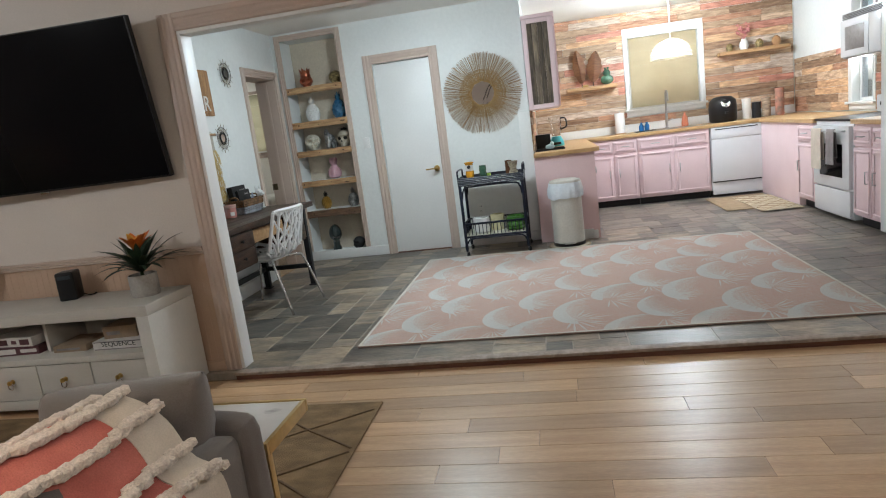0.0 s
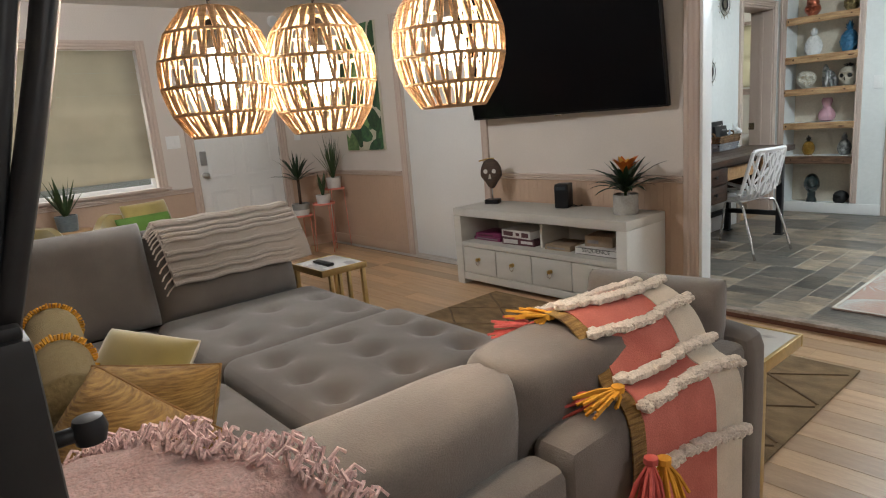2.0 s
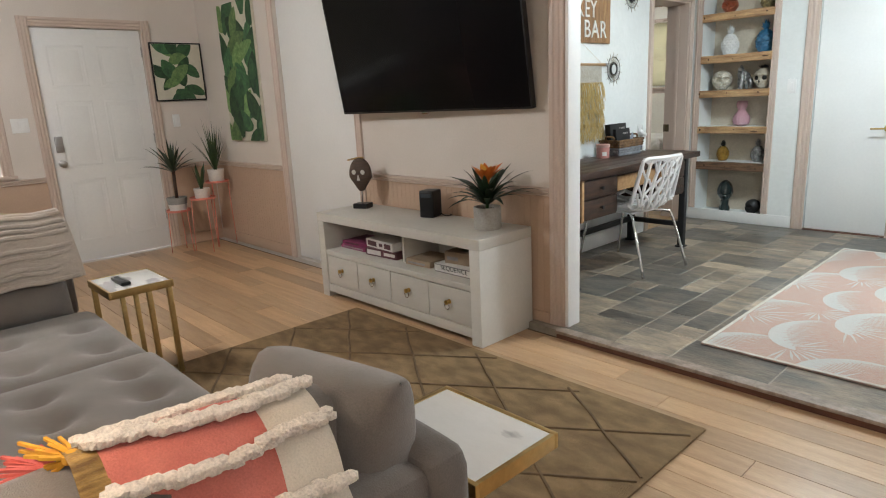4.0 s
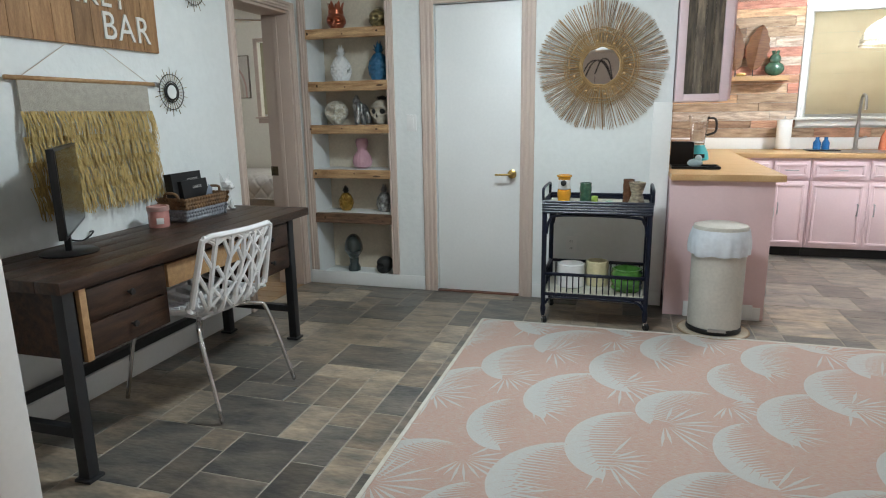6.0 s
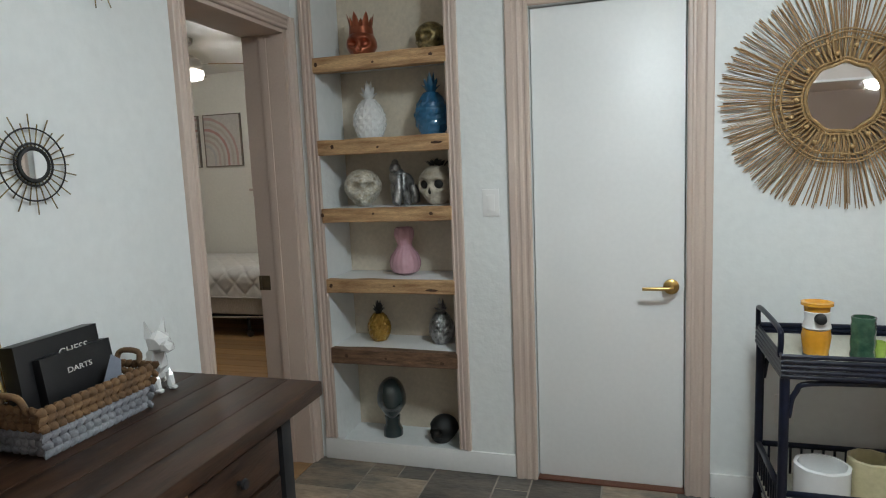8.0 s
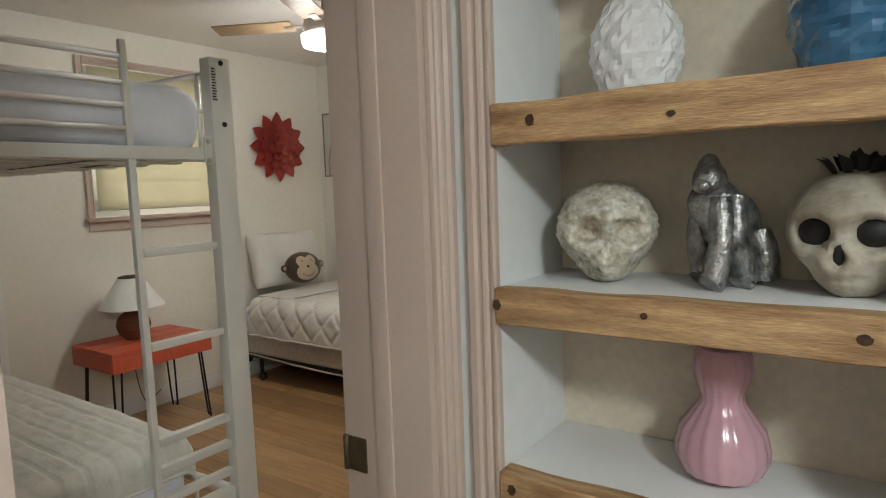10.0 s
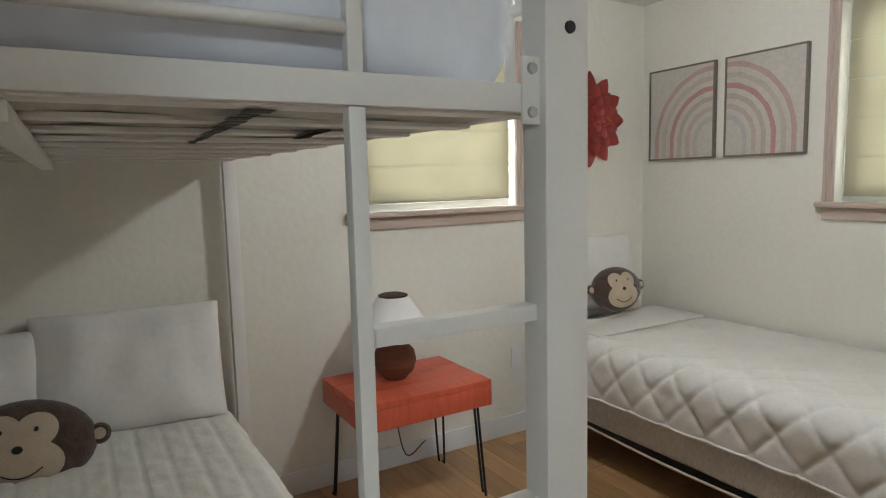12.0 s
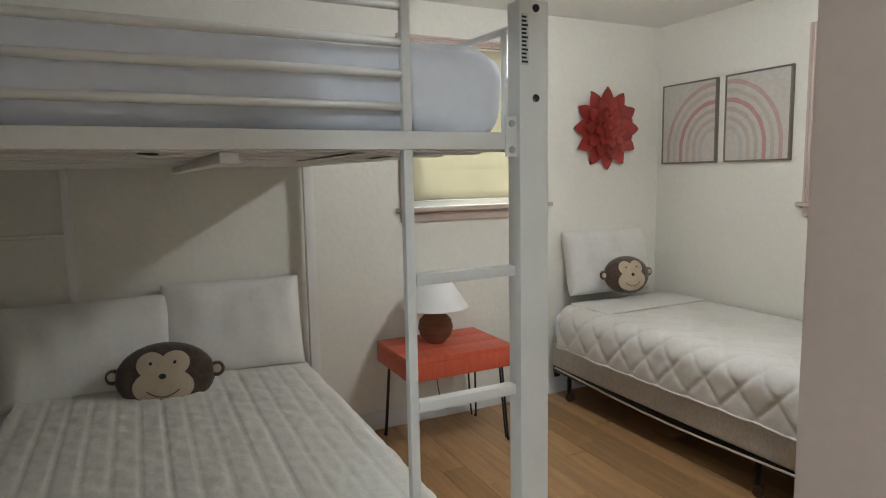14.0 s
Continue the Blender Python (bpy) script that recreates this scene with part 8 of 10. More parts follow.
def base_unit(along, face, depth, u0, u1, label, doors, drawers=1):
    k = thing("base_cabinet", label, "cabinet", group="pink base cabinets")
    if along == "x":
        part("carcass", box((u0, face, 0.09), (u1, face + depth, 0.88), 0.002), PK, k)
        part("toe_kick", box((u0, face + 0.06, 0), (u1, face + 0.08, 0.09)), M["black_plastic"], k, smooth=None)
    else:
        part("carcass", box((face, u0, 0.09), (face + depth, u1, 0.88), 0.002), PK, k)
        part("toe_kick", box((face + 0.06, u0, 0), (face + 0.08, u1, 0.09)), M["black_plastic"], k, smooth=None)
    w = (u1 - u0) / doors
    if drawers > 1:
        h = (0.86 - 0.11) / drawers
        for i in range(drawers):
            door_front(k, "drawer", along, face, u0 + 0.012, u1 - 0.012, 0.11 + i * h + 0.006, 0.11 + (i + 1) * h - 0.006, ((u0 + u1) / 2, 0.11 + (i + 0.5) * h, True))
        return k
    for i in range(doors):
        a, b = u0 + i * w + 0.012, u0 + (i + 1) * w - 0.012
        door_front(k, "drawer", along, face, a, b, 0.70, 0.855, ((a + b) / 2, 0.778, True))
        door_front(k, "door", along, face, a, b, 0.11, 0.68, (b - 0.05 if i % 2 == 0 else a + 0.05, 0.44, False))
    return k


base_unit("x", FRONT, 0.60, 1.26, 1.86, "pink base cabinet beside the peninsula", 2)
base_unit("x", FRONT, 0.60, 1.865, 2.74, "pink sink base cabinet with two doors", 2)
base_unit("x", FRONT, 0.60, 3.36, 3.66 + 0.3, "pink corner cabinet with four drawers", 1, 4)
base_unit("y", SIDE, 0.61, 6.50, 6.94, "pink base cabinet next to the stove", 1)
base_unit("y", SIDE, 0.61, 5.05, 5.70, "pink base cabinet between stove and refrigerator", 2)
filler = single("corner_filler", box((SIDE, 6.945, 0.0), (3.95, FRONT - 0.002, 0.88), 0.003), PK, "pink corner filler panel of the kitchen run", "cabinet")

# dishwasher
dw = thing("dishwasher", "white built-in dishwasher with a control strip", "dishwasher")
WA = mat("white_enamel", (0.74, 0.75, 0.77), 0.25, (0.71, 0.72, 0.74), 3, fine=0.01, coat=0.3)
part("body", box((2.75, FRONT + 0.01, 0.09), (3.35, FRONT + 0.60, 0.875), 0.003), WA, dw)
part("door", box((2.755, FRONT - 0.025, 0.20), (3.345, FRONT + 0.009, 0.73), 0.006), WA, dw)
part("control_panel", box((2.755, FRONT - 0.028, 0.735), (3.345, FRONT + 0.009, 0.872), 0.008), WA, dw)
part("handle_slot", box((2.80, FRONT - 0.032, 0.845), (3.30, FRONT - 0.027, 0.856), 0.002), M["black_plastic"], dw)
part("kick_plate", box((2.755, FRONT - 0.005, 0.03), (3.345, FRONT + 0.009, 0.185), 0.004), WA, dw)
part("trim_line", box((2.76, FRONT - 0.010, 0.186), (3.34, FRONT + 0.0, 0.199)), M["black_plastic"], dw, smooth=None)

# worktops
wt = single("worktop", box((0.598, 6.17, 0.881), (1.245, KBACK - 0.002, 0.921), 0.004), M["butcher"], "butcher-block worktop on the peninsula", "worktop")
single("worktop", box((1.246, FRONT - 0.03, 0.881), (3.95, KBACK - 0.002, 0.921), 0.004), M["butcher"], "butcher-block worktop along the back wall", "worktop")
single("worktop", box((SIDE - 0.03, 6.50, 0.881), (3.95, FRONT - 0.031, 0.921), 0.004), M["butcher"], "butcher-block worktop beside the stove", "worktop")
single("worktop", box((SIDE - 0.03, 5.0, 0.881), (3.95, 5.715, 0.921), 0.004), M["butcher"], "butcher-block worktop between stove and refrigerator", "worktop")
strip("splashback", (0.605, KBACK - 0.016, 0.922), (3.95, KBACK, 1.03), M["white"], "white splashback strip behind the worktop", "trim", 0.003)

# peninsula
pn = thing("peninsula", "pale pink kitchen peninsula with a white skirting", "kitchen peninsula")
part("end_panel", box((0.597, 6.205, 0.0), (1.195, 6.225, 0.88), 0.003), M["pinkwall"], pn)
part("body", box((0.60, 6.226, 0.09), (1.195, FRONT + 0.4, 0.88), 0.003), PK, pn)
part("skirting", box((0.72, 6.192, 0.0), (1.13, 6.204, 0.10), 0.003), M["white"], pn)
part("corner_block", box((1.13, 6.190, 0.0), (1.175, 6.204, 0.085), 0.003), M["white"], pn)
part("toe_kick", box((0.62, 6.24, 0), (1.14, 8.5, 0.09)), M["black_plastic"], pn, smooth=None)
part("hinge", tube([(1.200, 6.24, 0.66), (1.200, 6.24, 0.72)], 0.006, 8), M["steel"], pn)
part("hinge", tube([(1.200, 6.24, 0.16), (1.200, 6.24, 0.22)], 0.006, 8), M["steel"], pn)

# wall cabinet above the peninsula, its end filled with old boards
PALLET = mat("pallet_plank", (0.58, 0.47, 0.37), 0.75, (0.27, 0.19, 0.14), 5, (1.5, 9, 9), 0.5, 40, fine=0.25, per_object=0.25, detail=8)
random_tones(PALLET, [(0.0, (1.05, 0.92, 0.78)), (0.18, (1.05, 0.72, 0.58)), (0.34, (0.62, 0.48, 0.38)), (0.46, (1.2, 1.08, 0.95)), (0.60, (1.02, 0.58, 0.54)), (0.70, (1.1, 0.88, 0.66)), (0.84, (0.98, 1.0, 1.04)), (1.0, (0.5, 0.38, 0.30))])
GREYB = mat("grey_barn_board", (0.22, 0.17, 0.12), 0.85, (0.07, 0.055, 0.045), 6, (9, 9, 1.2), 0.7, 45, fine=0.3, per_object=0.4, detail=8)
uc = thing("wall_cabinet", "pink wall cabinet with weathered boards in its end", "cabinet")
part("body", box((0.597, 6.32, 1.36), (0.90, 7.2, 2.24), 0.003), PK, uc)
bm = bmesh.new()
for lo, hi in (((0.597, 6.296, 1.36), (0.645, 6.319, 2.24)), ((0.852, 6.296, 1.36), (0.90, 6.319, 2.24)), ((0.645, 6.296, 1.36), (0.852, 6.319, 1.405)), ((0.645, 6.296, 2.195), (0.852, 6.319, 2.24))):
    box(lo, hi, 0.003, bm=bm)
part("end_frame", bm, PK, uc)
for k in range(4):
    part("board", box((0.646 + 0.0513 * k, 6.306, 1.406), (0.696 + 0.0513 * k, 6.3185, 2.194), 0.002), GREYB, uc)
part("cornice", box((0.592, 6.285, 2.241), (0.915, 7.2, 2.275), 0.006), PK, uc)
part("door", box((0.901, 6.33, 1.37), (0.918, 6.75, 2.23), 0.004), PK, uc)
part("door", box((0.901, 6.76, 1.37), (0.918, 7.19, 2.23), 0.004), PK, uc)

# stove, towels, microwave, refrigerator
stv = thing("stove", "white electric stove with an oven door", "stove")
part("body", box((SIDE, 5.725, 0.03), (3.95, 6.49, 0.90), 0.005), WA, stv)
part("cooktop", box((SIDE - 0.01, 5.722, 0.901), (3.95, 6.493, 0.918), 0.004), M["black_plastic"], stv)
part("oven_door", box((SIDE - 0.035, 5.735, 0.30), (SIDE - 0.001, 6.48, 0.86), 0.008), WA, stv)
part("oven_window", box((SIDE - 0.038, 5.86, 0.40), (SIDE - 0.0345, 6.33, 0.70), 0.002), M["screen"], stv)
part("drawer_front", box((SIDE - 0.03, 5.735, 0.05), (SIDE - 0.001, 6.48, 0.285), 0.008), WA, stv)
part("door_handle", tube([(SIDE - 0.035, 5.80, 0.82), (SIDE - 0.075, 5.80, 0.82), (SIDE - 0.075, 6.41, 0.82), (SIDE - 0.035, 6.41, 0.82)], 0.010, 8), WA, stv)
part("back_panel", box((3.87, 5.73, 0.919), (3.95, 6.485, 1.08), 0.008), WA, stv)
for yy in (5.85, 6.0, 6.22, 6.37):
    part("dial", lathe([(0, 0.02), (0.018, 0.018), (0.02, 0)], 14, m=pose(3.87, yy, 1.0, 0, -90, 0)), M["black_plastic"], stv)
tw = thing("tea_towel", "folded cream tea towel hanging on the oven handle", "towel")
b, _ = drape([(SIDE - 0.062, 6.28, 0.55), (SIDE - 0.066, 6.28, 0.80), (SIDE - 0.076, 6.28, 0.836), (SIDE - 0.088, 6.28, 0.80), (SIDE - 0.094, 6.28, 0.46)], 0.22, 10, 0.004, 0.006, None, "", seed=3, across=(0, 1, 0))
part("cloth", b, CREAM, tw)
tw = thing("tea_towel", "dark checked tea towel hanging on the oven handle", "towel")
b, _ = drape([(SIDE - 0.062, 5.98, 0.58), (SIDE - 0.066, 5.98, 0.80), (SIDE - 0.076, 5.98, 0.836), (SIDE - 0.088, 5.98, 0.80), (SIDE - 0.094, 5.98, 0.52)], 0.16, 8, 0.004, 0.006, None, "", seed=5, across=(0, 1, 0))
part("cloth", b, PRINT_GREY, tw)
mw = thing("microwave", "white microwave with a vent above the stove", "microwave")
part("body", box((3.58, 5.73, 1.45), (3.965, 6.49, 1.86), 0.006), WA, mw)
part("door", box((3.555, 5.95, 1.46), (3.579, 6.48, 1.79), 0.006), WA, mw)
part("window", box((3.551, 6.02, 1.52), (3.5548, 6.38, 1.73), 0.002), PRINT_GREY, mw)
part("control_panel", box((3.555, 5.74, 1.46), (3.579, 5.94, 1.79), 0.006), WA, mw)
for k in range(4):
    part("vent_slat", box((3.565, 5.75, 1.80 + 0.013 * k), (3.579, 6.47, 1.807 + 0.013 * k), 0.001), PRINT_GREY, mw)
fr = thing("refrigerator", "white refrigerator with a dispenser in its door", "refrigerator")
part("body", box((3.24, 4.12, 0.06), (3.96, 4.96, 1.74), 0.01), WA, fr)
part("freezer_door", box((3.19, 4.585, 0.09), (3.239, 4.955, 1.735), 0.012), WA, fr)
part("fridge_door", box((3.19, 4.125, 0.09), (3.239, 4.575, 1.735), 0.012), WA, fr)
part("dispenser", box((3.186, 4.66, 0.95), (3.191, 4.86, 1.32), 0.004), M["black_plastic"], fr)
part("handle", tube([(3.19, 4.61, 0.7), (3.15, 4.61, 0.72), (3.15, 4.61, 1.38), (3.19, 4.61, 1.4)], 0.010, 8), WA, fr)
part("grille", box((3.25, 4.13, 0.0), (3.30, 4.95, 0.058), 0.003), M["black_plastic"], fr)
part("roller", lathe([(0, -0.015), (0.028, -0.015), (0.028, 0.015), (0, 0.015)], 14, m=pose(3.245, 4.90, 0.028, 90)), M["steel"], fr)

# items on the worktops
TEAL = mat("teal_plastic", (0.06, 0.38, 0.42), 0.3, (0.05, 0.32, 0.36), 8)
CLEAR = glass("clear_plastic", (0.95, 0.96, 0.96), 0.04)
bl = thing("blender", "teal blender with a clear jug", "blender", (0.85, 7.35, 0.921))
part("base", lathe([(0, 0), (0.085, 0), (0.09, 0.01), (0.082, 0.06), (0.06, 0.10), (0.055, 0.115), (0, 0.118)], 28), TEAL, bl)
part("button_panel", box((-0.05, -0.092, 0.02), (0.05, -0.075, 0.05), 0.004), M["black_plastic"], bl)
part("jug", lathe([(0.05, 0.118), (0.052, 0.13), (0.075, 0.34), (0.072, 0.34), (0.049, 0.132), (0, 0.125)], 28), CLEAR, bl)
part("jug_handle", tube(arc([(0.06, 0, 0.32), (0.12, 0, 0.31), (0.125, 0, 0.22), (0.062, 0, 0.19)], 5), 0.009, 8), M["black_plastic"], bl)
ts = thing("toaster", "steel and black toaster on the peninsula", "toaster", (0.70, 7.0, 0.921))
part("body", box((-0.08, -0.13, 0.012), (0.08, 0.13, 0.17), 0.02, 3), M["chrome"], ts)
part("end_cap", box((-0.082, -0.15, 0.0), (0.082, -0.131, 0.165), 0.01), M["black_plastic"], ts)
part("end_cap", box((-0.082, 0.131, 0.0), (0.082, 0.15, 0.165), 0.01), M["black_plastic"], ts)
tr = thing("black_tray", "flat black tray with raised edges", "tray", (0.76, 6.60, 0.921))
part("plate", box((-0.14, -0.09, 0), (0.16, 0.09, 0.006), 0.002), M["black_plastic"], tr)
bm = bmesh.new()
tube([(-0.14, -0.09, 0.012), (0.16, -0.09, 0.012), (0.16, 0.09, 0.012), (-0.14, 0.09, 0.012)], 0.008, 6, bm, closed=True)
part("rim", bm, M["black_plastic"], tr)
bm = bmesh.new()
blob(bm, (0, 0, 0.03), (0.05, 0.03, 0.028))
blob(bm, (0.02, 0.0, 0.06), (0.022, 0.022, 0.025))
single("cloth_bundle", bm, mat("pale_blue_cloth", (0.42, 0.52, 0.54), 0.9), "small pale blue cloth bundle on the tray", "cloth", (0.77, 6.60, 0.927))
pt = thing("paper_towel", "white paper towel roll on a wooden stand", "paper towel", (1.72, 8.62, 0.921))
part("stand", lathe([(0, 0), (0.075, 0), (0.075, 0.012), (0, 0.012)], 24), M["pale_wood"], pt)
part("roll", lathe([(0.02, 0.014), (0.062, 0.014), (0.064, 0.02), (0.064, 0.275), (0.062, 0.28), (0.02, 0.28)], 28), M["white"], pt)
part("rod", tube([(0, 0, 0.012), (0, 0, 0.31)], 0.006, 8), M["steel"], pt)
snk = thing("kitchen_faucet", "tall spring-neck kitchen faucet", "faucet", (2.33, 8.66, 0.921))
part("body", lathe([(0.028, 0), (0.028, 0.01), (0.018, 0.02), (0.016, 0.22), (0.013, 0.24)], 16), M["steel"], snk)
part("spout", tube(arc([(0, 0, 0.23), (0, -0.01, 0.42), (0, -0.06, 0.49), (0, -0.13, 0.46), (0, -0.15, 0.36)], 6), 0.013, 10), M["steel"], snk)
part("lever", tube([(0.015, 0, 0.10), (0.08, -0.01, 0.12)], 0.008, 8), M["steel"], snk)
part("sink_rim", box((-0.35, -0.42, 0.0), (0.35, -0.06, 0.004), 0.002), M["steel"], snk)
dr = thing("dish_mat", "dark drying mat with blue bottles", "drying mat", (2.02, 8.5, 0.921))
part("mat", box((-0.13, -0.10, 0), (0.13, 0.10, 0.012), 0.005), M["black_plastic"], dr)
BLUE = mat("blue_plastic", (0.02, 0.16, 0.42), 0.25, (0.015, 0.12, 0.34), 8)
for x in (-0.04, 0.03):
    single("dish_bottle", lathe([(0, 0), (0.03, 0), (0.032, 0.01), (0.032, 0.06), (0.014, 0.09), (0.016, 0.11), (0, 0.112)], 18), BLUE, "small blue bottle on the drying mat", "bottle", (2.02 + x, 8.52, 0.933))
single("soap_bottle", lathe([(0, 0), (0.04, 0), (0.045, 0.02), (0.035, 0.12), (0.012, 0.16), (0.014, 0.18), (0, 0.182)], 18), mat("orange_soap", (0.66, 0.22, 0.13), 0.2, (0.6, 0.18, 0.1), 8), "orange dish soap bottle by the sink", "bottle", (2.56, 8.66, 0.921))
af = thing("air_fryer", "glossy black air fryer on the worktop", "air fryer", (3.0, 8.50, 0.921))
part("body", lathe([(0, 0), (0.15, 0), (0.165, 0.02), (0.17, 0.18), (0.16, 0.27), (0.11, 0.32), (0, 0.33)], 32), M["black_plastic"], af)
part("drawer_handle", box((-0.02, -0.22, 0.10), (0.02, -0.16, 0.135), 0.008), M["black_plastic"], af)
part("dial_ring", lathe([(0.05, 0), (0.055, 0.004), (0.05, 0.008)], 24, m=pose(0, -0.155, 0.235, 70)), M["chrome"], af)
for k, (x, mtl, h) in enumerate(((3.30, WHITE_POT, 0.26), (3.42, M["black_metal"], 0.2), (3.54, mat("striped_canister", (0.55, 0.42, 0.30), 0.5, (0.15, 0.1, 0.08), 14, (1, 1, 6)), 0.24), (3.70, mat("patterned_canister", (0.6, 0.25, 0.18), 0.5, (0.2, 0.15, 0.12), 14), 0.34))):
    single("canister", lathe([(0, 0), (0.05, 0), (0.052, 0.006), (0.052, h - 0.03), (0.054, h - 0.028), (0.054, h), (0, h + 0.004)], 22), mtl, ("tall white canister on the worktop", "black metal canister on the worktop", "striped tan canister on the worktop", "tall patterned red canister on the worktop")[k], "canister", (x, 8.55, 0.921))

# floating shelves on the plank wall
for a, b, z, lab in ((1.06, 1.72, 1.60, "pale wooden floating shelf with leaf ornaments"), (3.02, 3.86, 1.80, "pale wooden floating shelf with a flower vase")):
    single("floating_shelf", box((a, KBACK - 0.17, z - 0.045), (b, KBACK - 0.03, z), 0.003), M["pale_wood"], lab, "shelf")
lf = thing("leaf_ornament", "pair of carved wooden leaf ornaments on stands", "ornament", (1.33, 8.70, 1.60))
for x, h, w, ry in ((-0.06, 0.44, 0.17, -6), (0.09, 0.40, 0.20, 8)):
    bm = bmesh.new()
    n = 10
    mm = pose(x, 0, 0.06, 0, ry, 0)
    L, R, C = [], [], []
    for i in range(n + 1):
        f = i / n
        ww = w / 2 * math.sin(math.pi * min(0.99, 0.06 + 0.92 * f)) ** 0.8
        ww *= 1 + (0.08 if i % 2 else -0.08)
        L.append(bm.verts.new(mm @ Vector((-ww, 0, h * f))))
        C.append(bm.verts.new(mm @ Vector((0, -0.012, h * f))))
        R.append(bm.verts.new(mm @ Vector((ww, 0, h * f))))
    for i in range(n):
        bm.faces.new((L[i], C[i], C[i + 1], L[i + 1]))
        bm.faces.new((C[i], R[i], R[i + 1], C[i + 1]))
    bmesh.ops.solidify(bm, geom=bm.faces[:], thickness=0.008)
    part("leaf", bm, mat("carved_leaf_wood", (0.30, 0.13, 0.05), 0.5, (0.18, 0.07, 0.03), 14, (1, 1, 5)), lf, "", None)
    part("stand", tube([(x, 0, 0.0), (x, 0, 0.08)], 0.005, 6), M["black_metal"], lf)
bm = bmesh.new()
blob(bm, (0, 0, 0.065), (0.085, 0.05, 0.065))
blob(bm, (0, 0, 0.15), (0.05, 0.045, 0.05))
for k in range(6):
    a = k * 1.05
    tube([(0.02 * math.cos(a), 0.02 * math.sin(a), 0.19), (0.03 * math.cos(a), 0.03 * math.sin(a), 0.225)], 0.006, 5, bm)
single("dark_figurine", bm, GRN, "dark green crowned figurine on the shelf", "figurine", (1.60, 8.68, 1.60))
single("brass_animal", box((-0.04, -0.015, 0.03), (0.04, 0.015, 0.06), 0.012), M["brass"], "small brass ornament on the shelf", "ornament", (1.31, 8.64, 1.57))
vs = thing("flower_vase", "white vase with dried pink flowers", "vase", (3.34, 8.70, 1.80))
part("vase", lathe([(0, 0), (0.04, 0), (0.055, 0.04), (0.05, 0.09), (0.03, 0.12), (0.033, 0.135)], 22), WHITE_POT, vs)
PINKF = mat("dried_pink_flower", (0.62, 0.26, 0.24), 0.9, (0.5, 0.18, 0.17), 20)
rnd = random.Random(8)
for k in range(22):
    a, r, h = rnd.uniform(0, 6.28), rnd.uniform(0.02, 0.11), rnd.uniform(0.2, 0.33)
    bm = tube([(0, 0, 0.12), (r * math.cos(a), r * 0.5 * math.sin(a), h)], 0.002, 4)
    bmesh.ops.create_icosphere(bm, subdivisions=1, radius=rnd.uniform(0.012, 0.022), matrix=Matrix.Translation((r * math.cos(a), r * 0.5 * math.sin(a), h)))
    part("flower", bm, PINKF, vs)
for x, mtl, r, lab in ((3.16, GOLD_ORN, 0.045, "small gold ornament on the kitchen shelf"), (3.52, GOLD_ORN, 0.05, "round gold ornament on the kitchen shelf"), (3.72, mat("wheat_bundle", (0.40, 0.22, 0.10), 0.9, (0.3, 0.15, 0.07), 20), 0.055, "brown wooden ornament on the kitchen shelf")):
    single("shelf_ornament", lathe([(0, 0), (r * 0.7, 0), (r, r), (r * 0.8, 1.7 * r), (r * 0.3, 2.2 * r), (0, 2.3 * r)], 18), mtl, lab, "ornament", (x, 8.68, 1.80))

# woven dome pendant in front of the sink window
pd = thing("pendant_lamp", "white woven dome pendant lamp over the sink", "pendant lamp", (2.30, 7.95, 1.78))
LACE = mat("white_wicker", (0.72, 0.66, 0.54), 0.8, (0.62, 0.56, 0.44), 20)
bm = bmesh.new()
for i in range(9):
    f = i / 8
    a = f * math.pi / 2
    tube([(0.24 * math.cos(a) * math.cos(q / 40 * 6.2832) if f < 1 else 0.005 * math.cos(q / 40 * 6.2832), 0.24 * math.cos(a) * math.sin(q / 40 * 6.2832) if f < 1 else 0.005 * math.sin(q / 40 * 6.2832), 0.22 * math.sin(a)) for q in range(40)], 0.0055, 5, bm, closed=True)
for k in range(60):
    a = 2 * math.pi * k / 60
    tube([(0.24 * math.cos(b) * math.cos(a), 0.24 * math.cos(b) * math.sin(a), 0.22 * math.sin(b)) for b in [math.pi / 2 * i / 8 * 0.98 for i in range(9)]], 0.0035, 4, bm)
part("woven_dome", bm, LACE, pd)
part("bulb", lathe([(0, 0.06), (0.025, 0.07), (0.035, 0.10), (0.02, 0.14), (0, 0.145)], 14), glow("pendant_bulb_glow", (1.0, 0.85, 0.6), 20), pd, "glowing bulb")
part("cord", tube([(0, 0, 0.22), (0, 0, 0.72)], 0.004, 6), M["white"], pd)
bulb("kitchen_pendant_light", (2.30, 7.95, 1.86), 4, WARM)

# kitchen floor mats
RM = thing("kitchen_mat", "tan kitchen mat with a dark border", "mat")
part("field", box((2.62, 7.0, 0.002), (3.30, 8.05, 0.010), 0.003), mat("tan_mat", (0.33, 0.24, 0.15), 0.95, (0.26, 0.18, 0.11), 14, bump=0.8, bump_scale=200), RM)
RM = thing("kitchen_mat", "cream mat with a lattice pattern by the stove", "mat")
part("field", box((2.90, 6.75, 0.011), (3.32, 7.85, 0.018), 0.003), mat("cream_mat", (0.50, 0.42, 0.30), 0.95, (0.42, 0.34, 0.24), 14, bump=0.8, bump_scale=200), RM)
bm = bmesh.new()
for k in range(-4, 9):
    for s_ in (1, -1):
        pts = [(2.91 + 0.40 * i / 10, 6.76 + k * 0.2 + s_ * 0.4 * i / 10, 0.018) for i in range(11)]
        pts = [p for p in pts if 6.77 < p[1] < 7.83]
        if len(pts) > 1:
            tube(pts, 0.004, 4, bm)
part("lattice", bm, mat("mat_line", (0.30, 0.20, 0.12), 0.95), RM)

